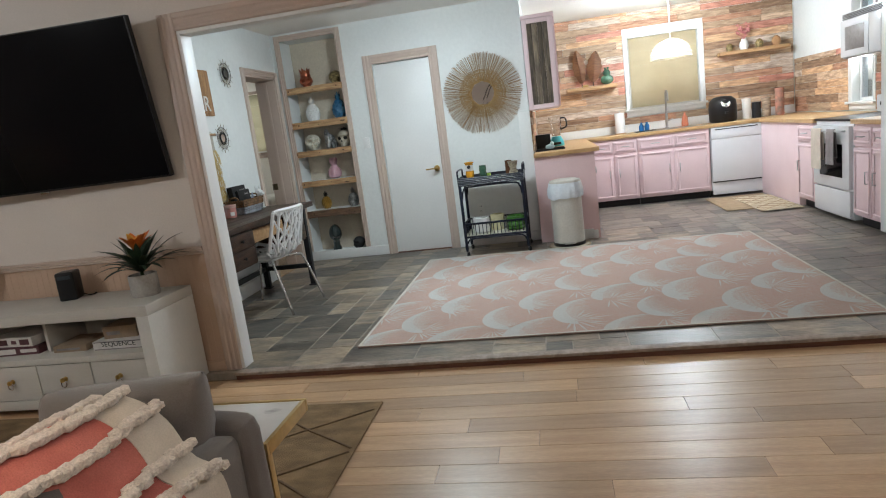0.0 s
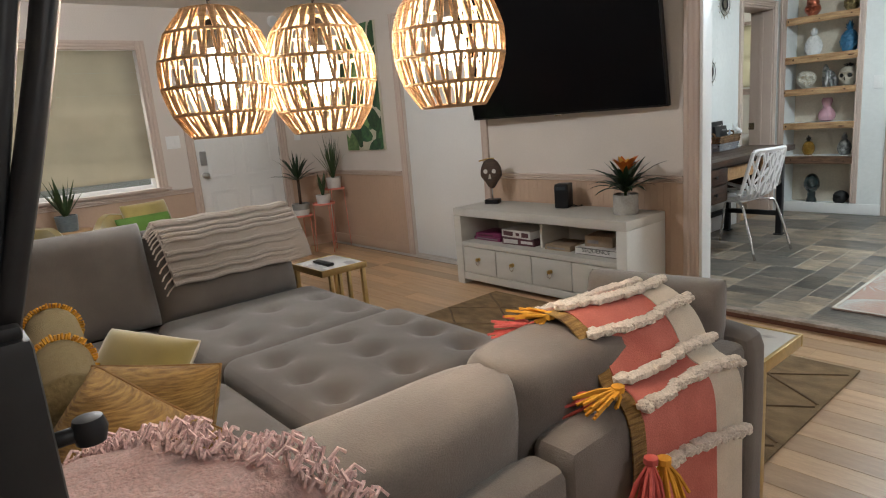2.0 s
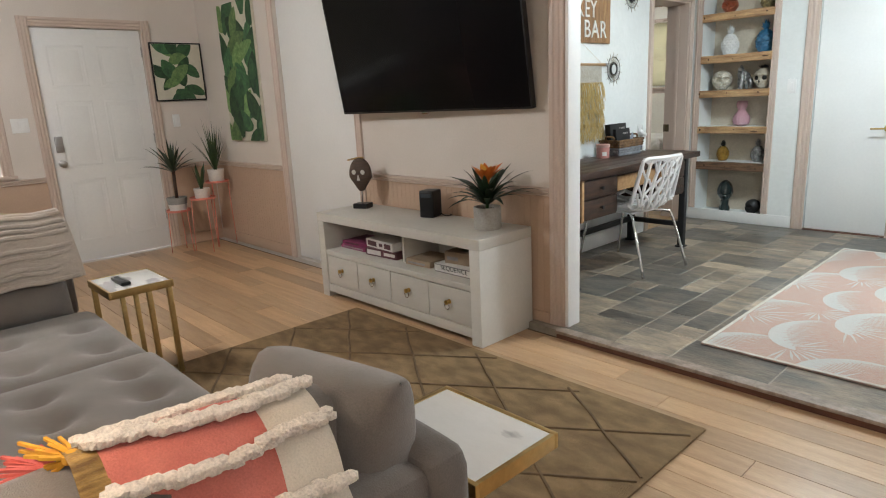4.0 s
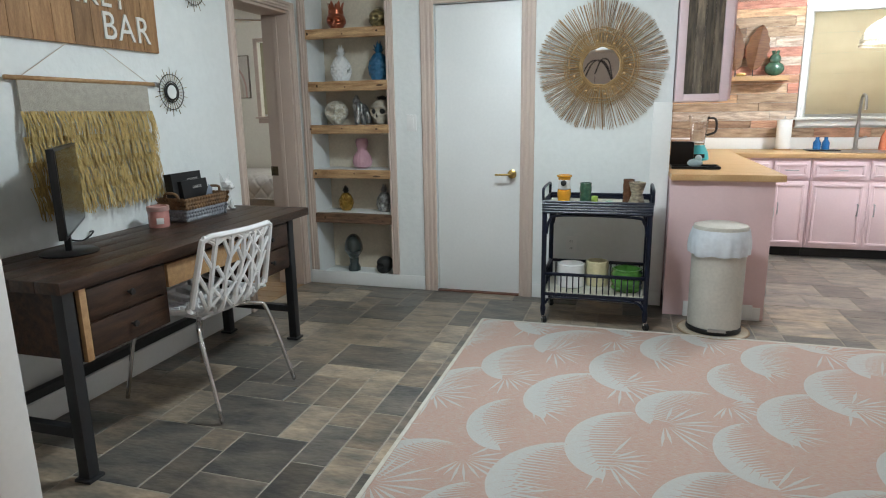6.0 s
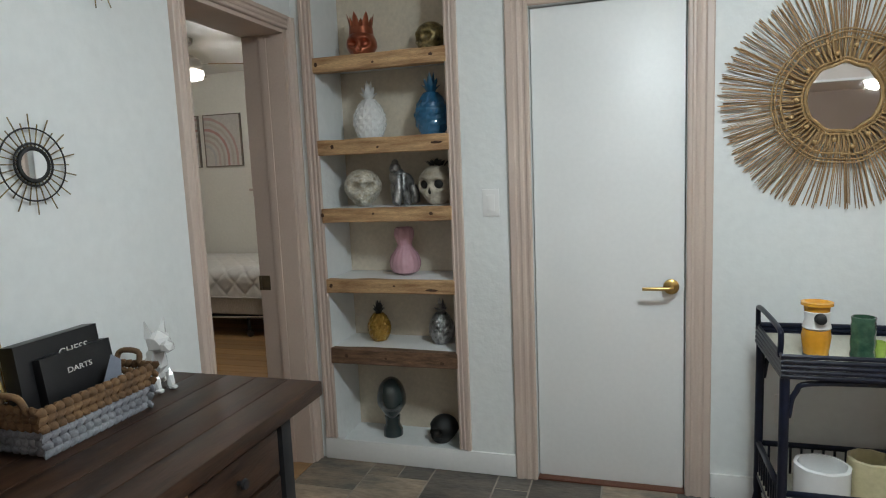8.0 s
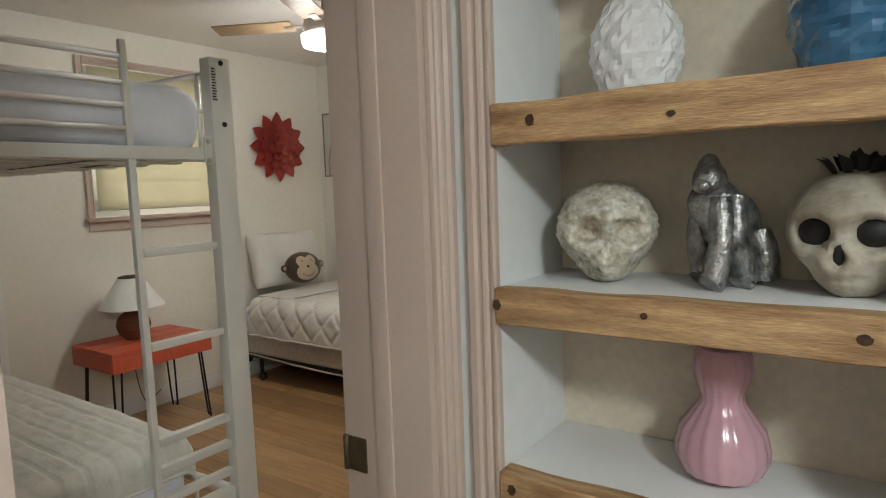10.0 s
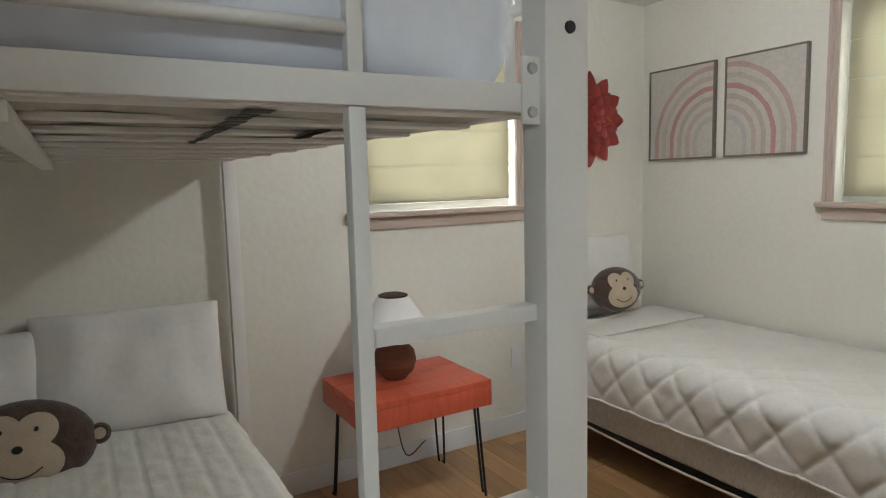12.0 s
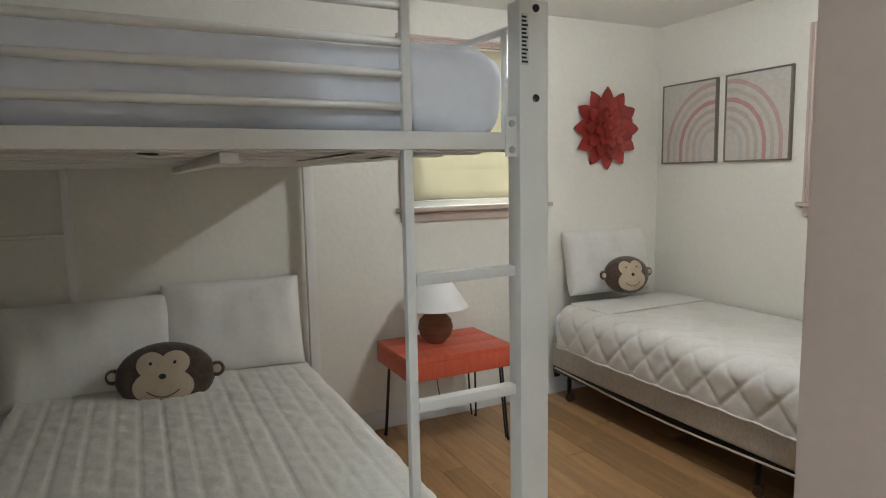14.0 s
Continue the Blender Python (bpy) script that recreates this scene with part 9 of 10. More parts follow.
# reclaimed planks on the kitchen walls
def plank_wall(wall_ob, along, face, out, u0, u1, z0, z1, holes, seed, h=0.088):
    rnd = random.Random(seed)
    z = z0
    meshes = {}
    while z < z1 - 0.01:
        hh = min(h * rnd.uniform(0.8, 1.15), z1 - z)
        u = u0 - rnd.uniform(0, 0.6)
        while u < u1:
            l = rnd.uniform(0.45, 1.1)
            spans = [(max(u, u0), min(u + l, u1))]
            for h0, h1, hz0, hz1 in holes:
                if z + hh > hz0 and z < hz1:
                    nxt = []
                    for a, b in spans:
                        if b <= h0 or a >= h1:
                            nxt.append((a, b))
                        else:
                            if a < h0:
                                nxt.append((a, h0))
                            if b > h1:
                                nxt.append((h1, b))
                    spans = nxt
            for a, b in spans:
                if b - a < 0.02:
                    continue
                key = (round(b - a, 2), round(hh, 2))
                t = rnd.choice((0.012, 0.015, 0.018))
                mk = (key, t)
                if mk not in meshes:
                    bm = box((-(b - a) / 2 + 0.001, -t, -hh / 2 + 0.001), ((b - a) / 2 - 0.001, 0.0, hh / 2 - 0.001), 0.002, 1)
                    data = bpy.data.meshes.new("pallet_plank")
                    bm.to_mesh(data)
                    bm.free()
                    data.materials.append(PALLET)
                    meshes[mk] = data
                ob = new("plank", meshes[mk])
                mid = (a + b) / 2
                ob.matrix_world = pose(mid, face, z + hh / 2) if along == "x" else pose(face, mid, z + hh / 2, 0, 0, -90 if out < 0 else 90)
                ob.parent = wall_ob
            u += l
        z += hh
plank_wall(bpy.data.objects["wall_kitchen_back"], "x", KBACK - 0.001, -1, 0.61, EAST - 0.02, 1.03, TOP - 0.002, [(K_WINDOW[0] - 0.062, K_WINDOW[1] + 0.062, K_WINDOW[2] - 0.09, K_WINDOW[3] + 0.062)], 5)
plank_wall(bpy.data.objects["wall_kitchen_east"], "y", EAST - 0.001, -1, 5.0, KBACK - 0.02, 0.93, 1.60, [(K_SIDE_WINDOW[0] - 0.065, K_SIDE_WINDOW[1] + 0.065, 0.9, 3.0)], 6)
plank_wall(bpy.data.objects["wall_kitchen_west"], "y", 0.591, 1, 6.53, KBACK - 0.02, 0.93, 1.36, [], 7)
# ---- bedroom ----
WM = mat("white_powder_coat", (0.80, 0.78, 0.74), 0.4, (0.75, 0.73, 0.69), 4, bump=0.05, bump_scale=120, fine=0.02)
SHEET = mat("white_sheet", (0.84, 0.85, 0.90), 0.9, (0.79, 0.80, 0.86), 5, bump=0.25, bump_scale=25, fine=0.03)
QUILT = mat("pale_grey_quilt", (0.72, 0.70, 0.64), 0.9, (0.68, 0.66, 0.60), 7, bump=0.3, bump_scale=70, fine=0.06)
COMFORT = mat("white_comforter", (0.70, 0.68, 0.64), 0.85, (0.66, 0.63, 0.58), 5, bump=0.2, bump_scale=60, fine=0.04)
PILLOW = mat("white_pillow_cotton", (0.76, 0.74, 0.70), 0.9, (0.71, 0.69, 0.65), 5, bump=0.25, bump_scale=40, fine=0.03)
BX0, BX1, BY0, BY1 = -5.33, -3.443, 5.36, 6.92
LY = 6.538            # ladder's inner stile
bunk = thing("bunk_bed", "white metal bunk bed with a ladder at its foot", "bunk bed")
part("post", box((BX1 - 0.018, 6.832, 0), (BX1 + 0.04, 6.92, 1.906), 0.006), WM, bunk)
part("post", box((BX1 - 0.045, BY0 - 0.04, 0), (BX1 + 0.04, BY0 + 0.04, 1.92), 0.006), WM, bunk)
part("post", box((BX0 - 0.018, 6.743, 0), (BX0 + 0.022, 6.795, 1.92), 0.006), WM, bunk)
part("post", box((BX0 - 0.03, BY0 - 0.04, 0), (BX0 + 0.03, BY0 + 0.03, 1.92), 0.006), WM, bunk)
end_rail = part("end_rail", box((BX1 - 0.02, BY0 + 0.04, 1.540), (BX1 + 0.02, 6.832, 1.583), 0.003), WM, bunk)
part("side_rail", tube([(BX0 + 0.01, 6.77, 1.5615), (BX1 - 0.01, 6.895, 1.5615)], 0.021, 4), WM, bunk)
part("side_rail", box((BX0 + 0.03, BY0 - 0.02, 1.540), (BX1 - 0.045, BY0 + 0.015, 1.583), 0.003), WM, bunk)
part("head_rail", box((BX0 - 0.015, BY0 + 0.03, 1.540), (BX0 + 0.015, 6.745, 1.583), 0.003), WM, bunk)
part("bracket", box((BX1 + 0.02, 6.800, 1.522), (BX1 + 0.026, 6.834, 1.623), 0.002), WM, bunk)
for z in (1.54, 1.605):
    part("bolt", lathe([(0, 0.006), (0.008, 0.005), (0.009, 0)], 12, m=pose(BX1 + 0.026, 6.817, z, 0, 90, 0)), M["steel"], bunk)
for z in (1.668, 1.887):
    part("bolt", lathe([(0, 0.005), (0.009, 0.004), (0.010, 0)], 12, m=pose(BX1 + 0.04, 6.880, z, 0, 90, 0)), M["black_metal"], bunk)
part("warning_label", box((BX1 + 0.0402, 6.836, 1.748), (BX1 + 0.0408, 6.858, 1.872)), PRINT_WHITE, bunk, "printed warning label", None)
bm = bmesh.new()
for k in range(12):
    box((BX1 + 0.0409, 6.838, 1.753 + 0.0098 * k), (BX1 + 0.0412, 6.856 - (0.004 if k % 3 else 0), 1.758 + 0.0098 * k), bm=bm)
tagged(part("label_text", bm, M["black_plastic"], bunk, "", None), kind="stuff")
for z in (1.640, 1.715, 1.786):
    part("guard_bar", tube([(BX1, BY0, z), (BX1, LY, z)], 0.0105, 8), WM, bunk)
part("guard_top", tube([(BX1, BY0, 1.868), (BX1, LY - 0.0, 1.868)], 0.0105, 8), WM, bunk)
part("ladder_stile", box((BX1 - 0.010, LY - 0.012, 0.0), (BX1 + 0.014, LY + 0.012, 1.540), 0.003), WM, bunk)
part("guard_upright", box((BX1 - 0.008, LY - 0.010, 1.583), (BX1 + 0.012, LY + 0.012, 1.92), 0.003), WM, bunk)
for z in (0.361, 0.469, 0.572, 0.907, 1.228):
    part("rung", box((BX1 - 0.016, LY + 0.013, z - 0.014), (BX1 + 0.016, 6.833, z + 0.014), 0.004), WM, bunk)
part("side_guard", tube([(BX0 + 0.01, 6.77, 1.868), (BX1 - 0.04, 6.90, 1.868)], 0.011, 8), WM, bunk)
part("side_guard", tube([(BX0 + 0.01, 6.77, 1.73), (BX1 - 0.04, 6.90, 1.73)], 0.011, 8), WM, bunk)
for x in (-3.57, -4.2, -4.8):
    part("side_upright", tube([(x, 6.90 - 0.069 * (BX1 - x), 1.583), (x, 6.90 - 0.069 * (BX1 - x), 1.868)], 0.010, 8), WM, bunk)
for k in range(9):
    x = BX0 + 0.12 + k * 0.215
    part("slat", box((x, BY0 + 0.015, 1.537), (x + 0.05, 6.75 + 0.069 * (x - BX0), 1.546), 0.002), WM, bunk)
part("centre_bar", box((BX0 + 0.02, 6.12, 1.512), (BX1 - 0.02, 6.16, 1.536), 0.003), WM, bunk)
part("head_upright", box((BX0 - 0.012, 5.655, 0.30), (BX0 + 0.012, 5.690, 1.540), 0.003), WM, bunk)
for z in (1.242, 0.918, 0.60):
    part("head_bar", tube([(BX0, BY0, z), (BX0, 5.67, z)], 0.010, 8), WM, bunk)
part("lower_end_rail", box((BX1 - 0.02, BY0 + 0.04, 0.25), (BX1 + 0.02, 6.832, 0.30), 0.003), WM, bunk)
part("lower_side_rail", tube([(BX0 + 0.01, 6.75, 0.275), (BX1 - 0.01, 6.84, 0.275)], 0.02, 4), WM, bunk)
# torn dust cover under the upper mattress
DUST = mat("white_dust_cover", (0.60, 0.57, 0.51), 0.95, (0.52, 0.49, 0.43), 6, (1, 12, 1), 0.4, 60)
cov = thing("mattress_underside", "pale quilted underside of the upper mattress, torn in places", "mattress cover")
own = bmesh.new()
g = {}
for i in range(41):
    for j in range(25):
        x, yy = BX0 + 0.03 + 1.82 * i / 40, BY0 + 0.03 + (1.38 + 0.1 * i / 40) * j / 24
        g[i, j] = own.verts.new((x, yy, 1.5505 - 0.010 * abs(math.sin(j * 0.9 + 0.4 * math.sin(i * 0.5))) * 0.6 + 0.004 * noise.noise((x * 6, yy * 6, 0))))
for i in range(40):
    for j in range(24):
        own.faces.new((g[i, j], g[i, j + 1], g[i + 1, j + 1], g[i + 1, j]))
part("cover", own, DUST, cov)
rnd = random.Random(6)
for (xa, ya, xb, yb) in ((-3.46, 6.42, -4.14, 6.44), (-3.46, 5.98, -3.55, 6.0), (-3.72, 6.6, -3.92, 6.62)):
    bm = bmesh.new()
    n = 14
    for k in range(n):
        f = k / n
        x, yy = xa + (xb - xa) * f, ya + (yb - ya) * f + rnd.uniform(-0.004, 0.004)
        w = 0.034 * (1 - f * 0.6) * rnd.uniform(0.6, 1.2)
        box((x - 0.035, yy - w / 2, 1.5335), (x, yy + w / 2, 1.5345), bm=bm)
    part("tear", bm, MATT_BLACK, cov, "dark torn seam", None)


def mattress(name, label, lo, hi, material, r=0.07, wrinkle=0.006, freq=6, category="mattress", piping=None):
    mt2 = thing(name, label, category)
    part("cover", softbox(lo, hi, r, 20, wrinkle, freq, crown=0.01, seed=lo[0]), material, mt2)
    return mt2


mattress("upper_mattress", "upper mattress in a tucked blue-white sheet", (BX0 + 0.04, BY0 + 0.05, 1.56), (BX1 - 0.03, 6.865, 1.815), SHEET, 0.10, 0.010, 5)
mattress("lower_mattress", "lower bunk mattress with a white sheet", (BX0 + 0.03, BY0 + 0.03, 0.30), (BX1 - 0.03, 6.68, 0.53), SHEET, 0.06, 0.004)

# quilted covers as wavy sheets
def fold(d, r):
    """A cloth bent over an edge: how far out, how far down and at what angle it is, d past the start of the bend."""
    if d < 0:
        return d, 0.0, 0.0
    if d < r * math.pi / 2:
        return r * math.sin(d / r), r * (1 - math.cos(d / r)), d / r
    return r, r + d - r * math.pi / 2, math.pi / 2


def quilt(name, label, x0, x1, y0, y1, z, drop_y, material, stitch, nx=90, ny=80, sides=(True, False), foot=0.10, bend=0.05):
    q = thing(name, label, "bedspread")
    own = bmesh.new()
    gg = {}
    low, high = y0 - (drop_y if sides[0] else 0), y1 + (drop_y if sides[1] else 0)
    for i in range(nx + 1):
        for j in range(ny + 1):
            l2 = (x1 - x0 + foot) * i / nx
            w = low + (high - low) * j / ny
            s2 = w - y0
            x, y, down, out = x0 + l2, w, 0.0, Vector((0, 0, 1))
            if sides[0] and w < y0 - 0.02 + bend:
                o, down, ang = fold(y0 - 0.02 + bend - w, bend)
                y = y0 - 0.02 + bend - o
                out = Vector((0, -math.sin(ang), math.cos(ang)))
            if sides[1] and w > y1 + 0.02 - bend:
                o, down, ang = fold(w - y1 - 0.02 + bend, bend)
                y = y1 + 0.02 - bend + o
                out = Vector((0, math.sin(ang), math.cos(ang)))
            if x > x1 + 0.015 - bend:
                o, dn, ang = fold(x - x1 - 0.015 + bend, bend)
                x = x1 + 0.015 - bend + o
                down += dn
                out = (out + Vector((math.tan(min(ang, 1.45)), 0, 0))).normalized()
            hang = min(1.0, down / 0.15)
            h = stitch(l2, s2) + 0.006 * noise.noise((x * 5, y * 5, 2)) + 0.003 * noise.noise((x * 17, w * 17, 4)) + 0.02 * hang * noise.noise((l2 * 4, w * 3, 1))
            gg[i, j] = own.verts.new(Vector((x, y, z - down)) + out * h)
    for i in range(nx):
        for j in range(ny):
            own.faces.new((gg[i, j], gg[i + 1, j], gg[i + 1, j + 1], gg[i, j + 1]))
    side = [gg[i, 0 if sides[0] else ny].co.copy() for i in range(0, nx + 1, 2)]
    end = [gg[nx, j].co.copy() for j in range(0, ny + 1, 2)]
    bmesh.ops.recalc_face_normals(own, faces=own.faces[:])
    part("cloth", own, material, q, smooth=80)
    part("side_hem", tube(side, 0.007, 6), material, q, "rolled hem")
    part("foot_hem", tube(end, 0.007, 6), material, q, "rolled hem")
    return q


def channel(l2, s2):
    d = abs((s2 / 0.085) % 1 - 0.5) * 2
    crumple = noise.noise((l2 * 14, s2 * 20, 7)) * 0.004 + noise.noise((l2 * 40, s2 * 34, 3)) * 0.002
    return 0.008 * (1 - (1 - d) ** 8) + crumple


def diamond(l2, s2):
    a, b = (l2 + s2 * 0.9) / 0.19, (l2 - s2 * 0.9) / 0.19
    da, db = abs(a % 1 - 0.5) * 2, abs(b % 1 - 0.5) * 2
    low = 1.0 - 0.6 * min(1.0, max(0.0, s2 / 0.25))
    return 0.013 * low * (1 - (1 - da) ** 7) * (1 - (1 - db) ** 7) + 0.003 * noise.noise((l2 * 14, s2 * 9, 3))


quilt("bed_quilt", "crinkled pale grey quilt on the lower bunk", -5.20, BX1 - 0.04, BY0 + 0.08, 6.68, 0.55, 0.14, QUILT, channel, 150, 150, (False, True), 0.12, 0.06)

def pillow(label, size, at, turn, seed):
    p = thing("bed_pillow", label, "pillow")
    part("case", pad(size, 0.38, 24, 0.028, 8, m=pose(*at, *turn), seed=seed), PILLOW, p)
    return p


pillow("white pillow standing against the bunk's head", (0.66, 0.46, 0.16), (-5.25, 6.35, 0.76), (68, 0, 84), 1.0)
pillow("white pillow standing against the bunk's head", (0.70, 0.46, 0.16), (-5.25, 5.72, 0.72), (66, 0, 90), 3.0)

# plush face cushions, one shape each with sewn patches
PLUSH = mat("brown_plush", (0.085, 0.055, 0.04), 1.0, (0.05, 0.032, 0.022), 40, bump=1.0, bump_scale=150, fine=0.25, sheen=0.4)
FELT = mat("beige_felt", (0.56, 0.46, 0.34), 0.95, (0.5, 0.4, 0.29), 20, bump=0.3, bump_scale=200)
def face_cushion(at, turn, s2):
    f = thing("plush_cushion", "brown plush animal-face cushion with beige felt patches", "cushion", group="plush cushions")
    m = pose(*at, *turn) @ Matrix.Scale(s2, 4)
    own = bmesh.new()
    bmesh.ops.create_uvsphere(own, u_segments=32, v_segments=20, radius=1.0)
    for v in own.verts:
        v.co = m @ Vector((v.co.x * 0.19, v.co.y * 0.135, v.co.z * 0.065 + 0.003 * noise.noise(v.co * 9)))
    part("body", own, PLUSH, f)
    def patch(name, cx, cy, rx, ry, mtl, lift, label=""):
        own = bmesh.new()
        ring = []
        def surf(x, y):
            q = max(0.0, 1 - (x / 0.19) ** 2 - (y / 0.135) ** 2)
            return 0.065 * math.sqrt(q) + lift
        c = own.verts.new(m @ Vector((cx, cy, surf(cx, cy))))
        prev = None
        rows = []
        for k in range(1, 5):
            rows.append([own.verts.new(m @ Vector((cx + rx * k / 4 * math.cos(a), cy + ry * k / 4 * math.sin(a), surf(cx + rx * k / 4 * math.cos(a), cy + ry * k / 4 * math.sin(a))))) for a in [2 * math.pi * q / 24 for q in range(24)]])
        for q in range(24):
            own.faces.new((c, rows[0][q], rows[0][(q + 1) % 24]))
            for a, b in zip(rows, rows[1:]):
                own.faces.new((a[q], b[q], b[(q + 1) % 24], a[(q + 1) % 24]))
        part(name, own, mtl, f, label, 60)
    patch("eye_patch", -0.045, 0.045, 0.055, 0.05, FELT, 0.003)
    patch("eye_patch", 0.045, 0.045, 0.055, 0.05, FELT, 0.003)
    patch("muzzle_patch", 0.0, -0.045, 0.115, 0.072, FELT, 0.0045)
    patch("nose", 0.0, -0.005, 0.014, 0.011, MATT_BLACK, 0.007)
    patch("eye", -0.045, 0.048, 0.006, 0.007, MATT_BLACK, 0.006)
    patch("eye", 0.045, 0.048, 0.006, 0.007, MATT_BLACK, 0.006)
    sm = [m @ Vector((x, -0.085 + 0.025 * (x / 0.06) ** 2, 0.065 * math.sqrt(max(0, 1 - (x / 0.19) ** 2 - ((-0.085 + 0.025 * (x / 0.06) ** 2) / 0.135) ** 2)) + 0.0055)) for x in [-0.06 + 0.012 * k for k in range(11)]]
    part("mouth", tube(sm, 0.0022 * s2, 5), MATT_BLACK, f)
    for s3 in (-1, 1):
        ear = lathe([(0, -0.012), (0.026, -0.010), (0.032, 0), (0.026, 0.010), (0, 0.012)], 18, m=m @ Matrix.Translation((s3 * 0.195, 0.01, 0.0)))
        e = part("ear", ear, PLUSH, f)
        part("inner_ear", lathe([(0, 0.0125), (0.018, 0.0120), (0.016, 0.014), (0, 0.0145)], 14, m=m @ Matrix.Translation((s3 * 0.197, 0.01, 0.0))), FELT, e)
face_cushion((-4.98, 6.02, 0.632), (72, 0, 78), 1.08)
face_cushion((-5.08, 8.74, 0.825), (76, 0, 86), 0.90)

# nightstand and lamp
REDP = mat("coral_red_paint", (0.62, 0.12, 0.06), 0.45, (0.55, 0.09, 0.045), 7, (1, 6, 1), 0.2, 40, fine=0.08)
ns = thing("nightstand", "coral red wooden nightstand on black hairpin legs", "nightstand")
NX0, NX1, NY0, NY1 = -5.349, -4.884, 7.133, 7.760
for k in range(3):
    a = NX0 + (NX1 - NX0) * k / 3
    part("top_board", box((a + 0.0006, NY0, 0.523), (a + (NX1 - NX0) / 3 - 0.0006, NY1, 0.550), 0.003), REDP, ns)
part("drawer_front", box((NX1 - 0.02, NY0 + 0.0, 0.433), (NX1, NY1, 0.522), 0.003), REDP, ns)
part("side_board", box((NX0, NY0, 0.433), (NX1 - 0.021, NY0 + 0.02, 0.522), 0.003), REDP, ns)
part("side_board", box((NX0, NY1 - 0.02, 0.433), (NX1 - 0.021, NY1, 0.522), 0.003), REDP, ns)
part("back_board", box((NX0, NY0 + 0.021, 0.433), (NX0 + 0.02, NY1 - 0.021, 0.522), 0.003), REDP, ns)
part("bottom_board", box((NX0 + 0.021, NY0 + 0.021, 0.433), (NX1 - 0.021, NY1 - 0.021, 0.448)), REDP, ns)
for x, sx in ((NX0 + 0.06, -1), (NX1 - 0.06, 1)):
    for yy, sy in ((NY0 + 0.06, -1), (NY1 - 0.06, 1)):
        part("hairpin_leg", tube(arc([(x + 0.03 * sx, yy, 0.433), (x + sx * 0.04, yy + sy * 0.03, 0.02), (x + sx * 0.02, yy + sy * 0.045, 0.006), (x - sx * 0.0, yy + sy * 0.04, 0.02), (x - sx * 0.03, yy + sy * 0.02, 0.433)], 6), 0.006, 8), M["black_metal"], ns)
lp = thing("table_lamp", "terracotta ball lamp with a white cone shade", "lamp", (-5.158, 7.416, 0.550))
part("body", lathe([(0, 0), (0.05, 0), (0.055, 0.008), (0.085, 0.04), (0.098, 0.085), (0.088, 0.13), (0.055, 0.165), (0.03, 0.175), (0.012, 0.18), (0.012, 0.22)], 36, flute=0), mat("ribbed_terracotta", (0.22, 0.085, 0.04), 0.6, (0.15, 0.055, 0.025), 5, (1, 1, 24), 0.6, 60), lp)
part("shade", lathe([(0.185, 0.200), (0.186, 0.202), (0.070, 0.378), (0.068, 0.378), (0.183, 0.202)], 40), mat("white_linen_shade", (0.82, 0.80, 0.77), 0.9, (0.78, 0.76, 0.72), 10, bump=0.3, bump_scale=250), lp)
part("finial", lathe([(0.066, 0.378), (0.068, 0.384), (0.05, 0.390), (0, 0.391)], 24), mat("dark_shade_top", (0.06, 0.035, 0.025), 0.7), lp)
part("cord", tube(arc([(-0.05, 0.02, 0.01), (-0.16, 0.06, 0.01), (-0.19, 0.08, -0.2), (-0.16, 0.12, -0.46), (-0.17, 0.24, -0.42)], 6), 0.003, 6), M["black_plastic"], lp)

# single bed
b2 = thing("single_bed", "single bed on a dark metal frame with castors", "bed")
SX0, SX1, SY0, SY1 = -5.37, -3.42, 8.36, 9.27
BOXS = mat("box_spring_ticking", (0.62, 0.58, 0.52), 0.9, (0.50, 0.46, 0.40), 18, (6, 1, 3), 0.6, 60)
part("box_spring", softbox((SX0, SY0, 0.20), (SX1, SY1, 0.375), 0.03, 12, 0.003), BOXS, b2)
part("mattress", softbox((SX0, SY0 + 0.01, 0.377), (SX1, SY1, 0.575), 0.06, 14, 0.003), SHEET, b2)
for yy in (SY0 + 0.02, SY1 - 0.05):
    part("frame_rail", box((SX0, yy, 0.165), (SX1, yy + 0.03, 0.199), 0.003), M["black_metal"], b2)
for x in (SX0 + 0.15, (SX0 + SX1) / 2, SX1 - 0.35):
    part("cross_bar", box((x, SY0 + 0.05, 0.165), (x + 0.03, SY1 - 0.05, 0.19), 0.002), M["black_metal"], b2)
for x in (SX0 + 0.15, SX1 - 0.43):
    for yy in (SY0 + 0.04, SY1 - 0.05):
        lg = part("leg", tube([(x, yy, 0.165), (x, yy, 0.06)], 0.014, 10), M["black_metal"], b2)
        part("castor", lathe([(0, -0.018), (0.026, -0.018), (0.03, -0.01), (0.03, 0.01), (0.026, 0.018), (0, 0.018)], 18, m=pose(x + 0.01, yy, 0.03, 90, 0, 20)), WOOD_DARK, lg)
for yy in (SY0 + 0.06, SY1 - 0.06):
    part("headboard_bracket", box((SX0 - 0.02, yy - 0.02, 0.12), (SX0 + 0.0, yy + 0.02, 0.26), 0.003), M["black_metal"], b2)
part("ticking_band", tube(arc([(SX0 + 0.05, SY0 - 0.002, 0.205), (-4.4, SY0 - 0.006, 0.175), (SX1 - 0.1, SY0 - 0.002, 0.20)], 8), 0.006, 6), CREAM, b2, "sagging cream fabric edge")
quilt("comforter", "cream comforter with diamond quilting on the single bed", SX0 + 0.12, SX1, SY0, SY1, 0.622, 0.235, COMFORT, diamond, 180, 120, (True, False), 0.24, 0.10)
fs = softbox((SX0 + 0.10, SY0 + 0.08, 0.624), (SX0 + 0.46, SY1, 0.640), 0.008, 14, 0.003)
single("sheet_fold", fs, COMFORT, "folded-back white sheet at the head of the single bed", "sheet")
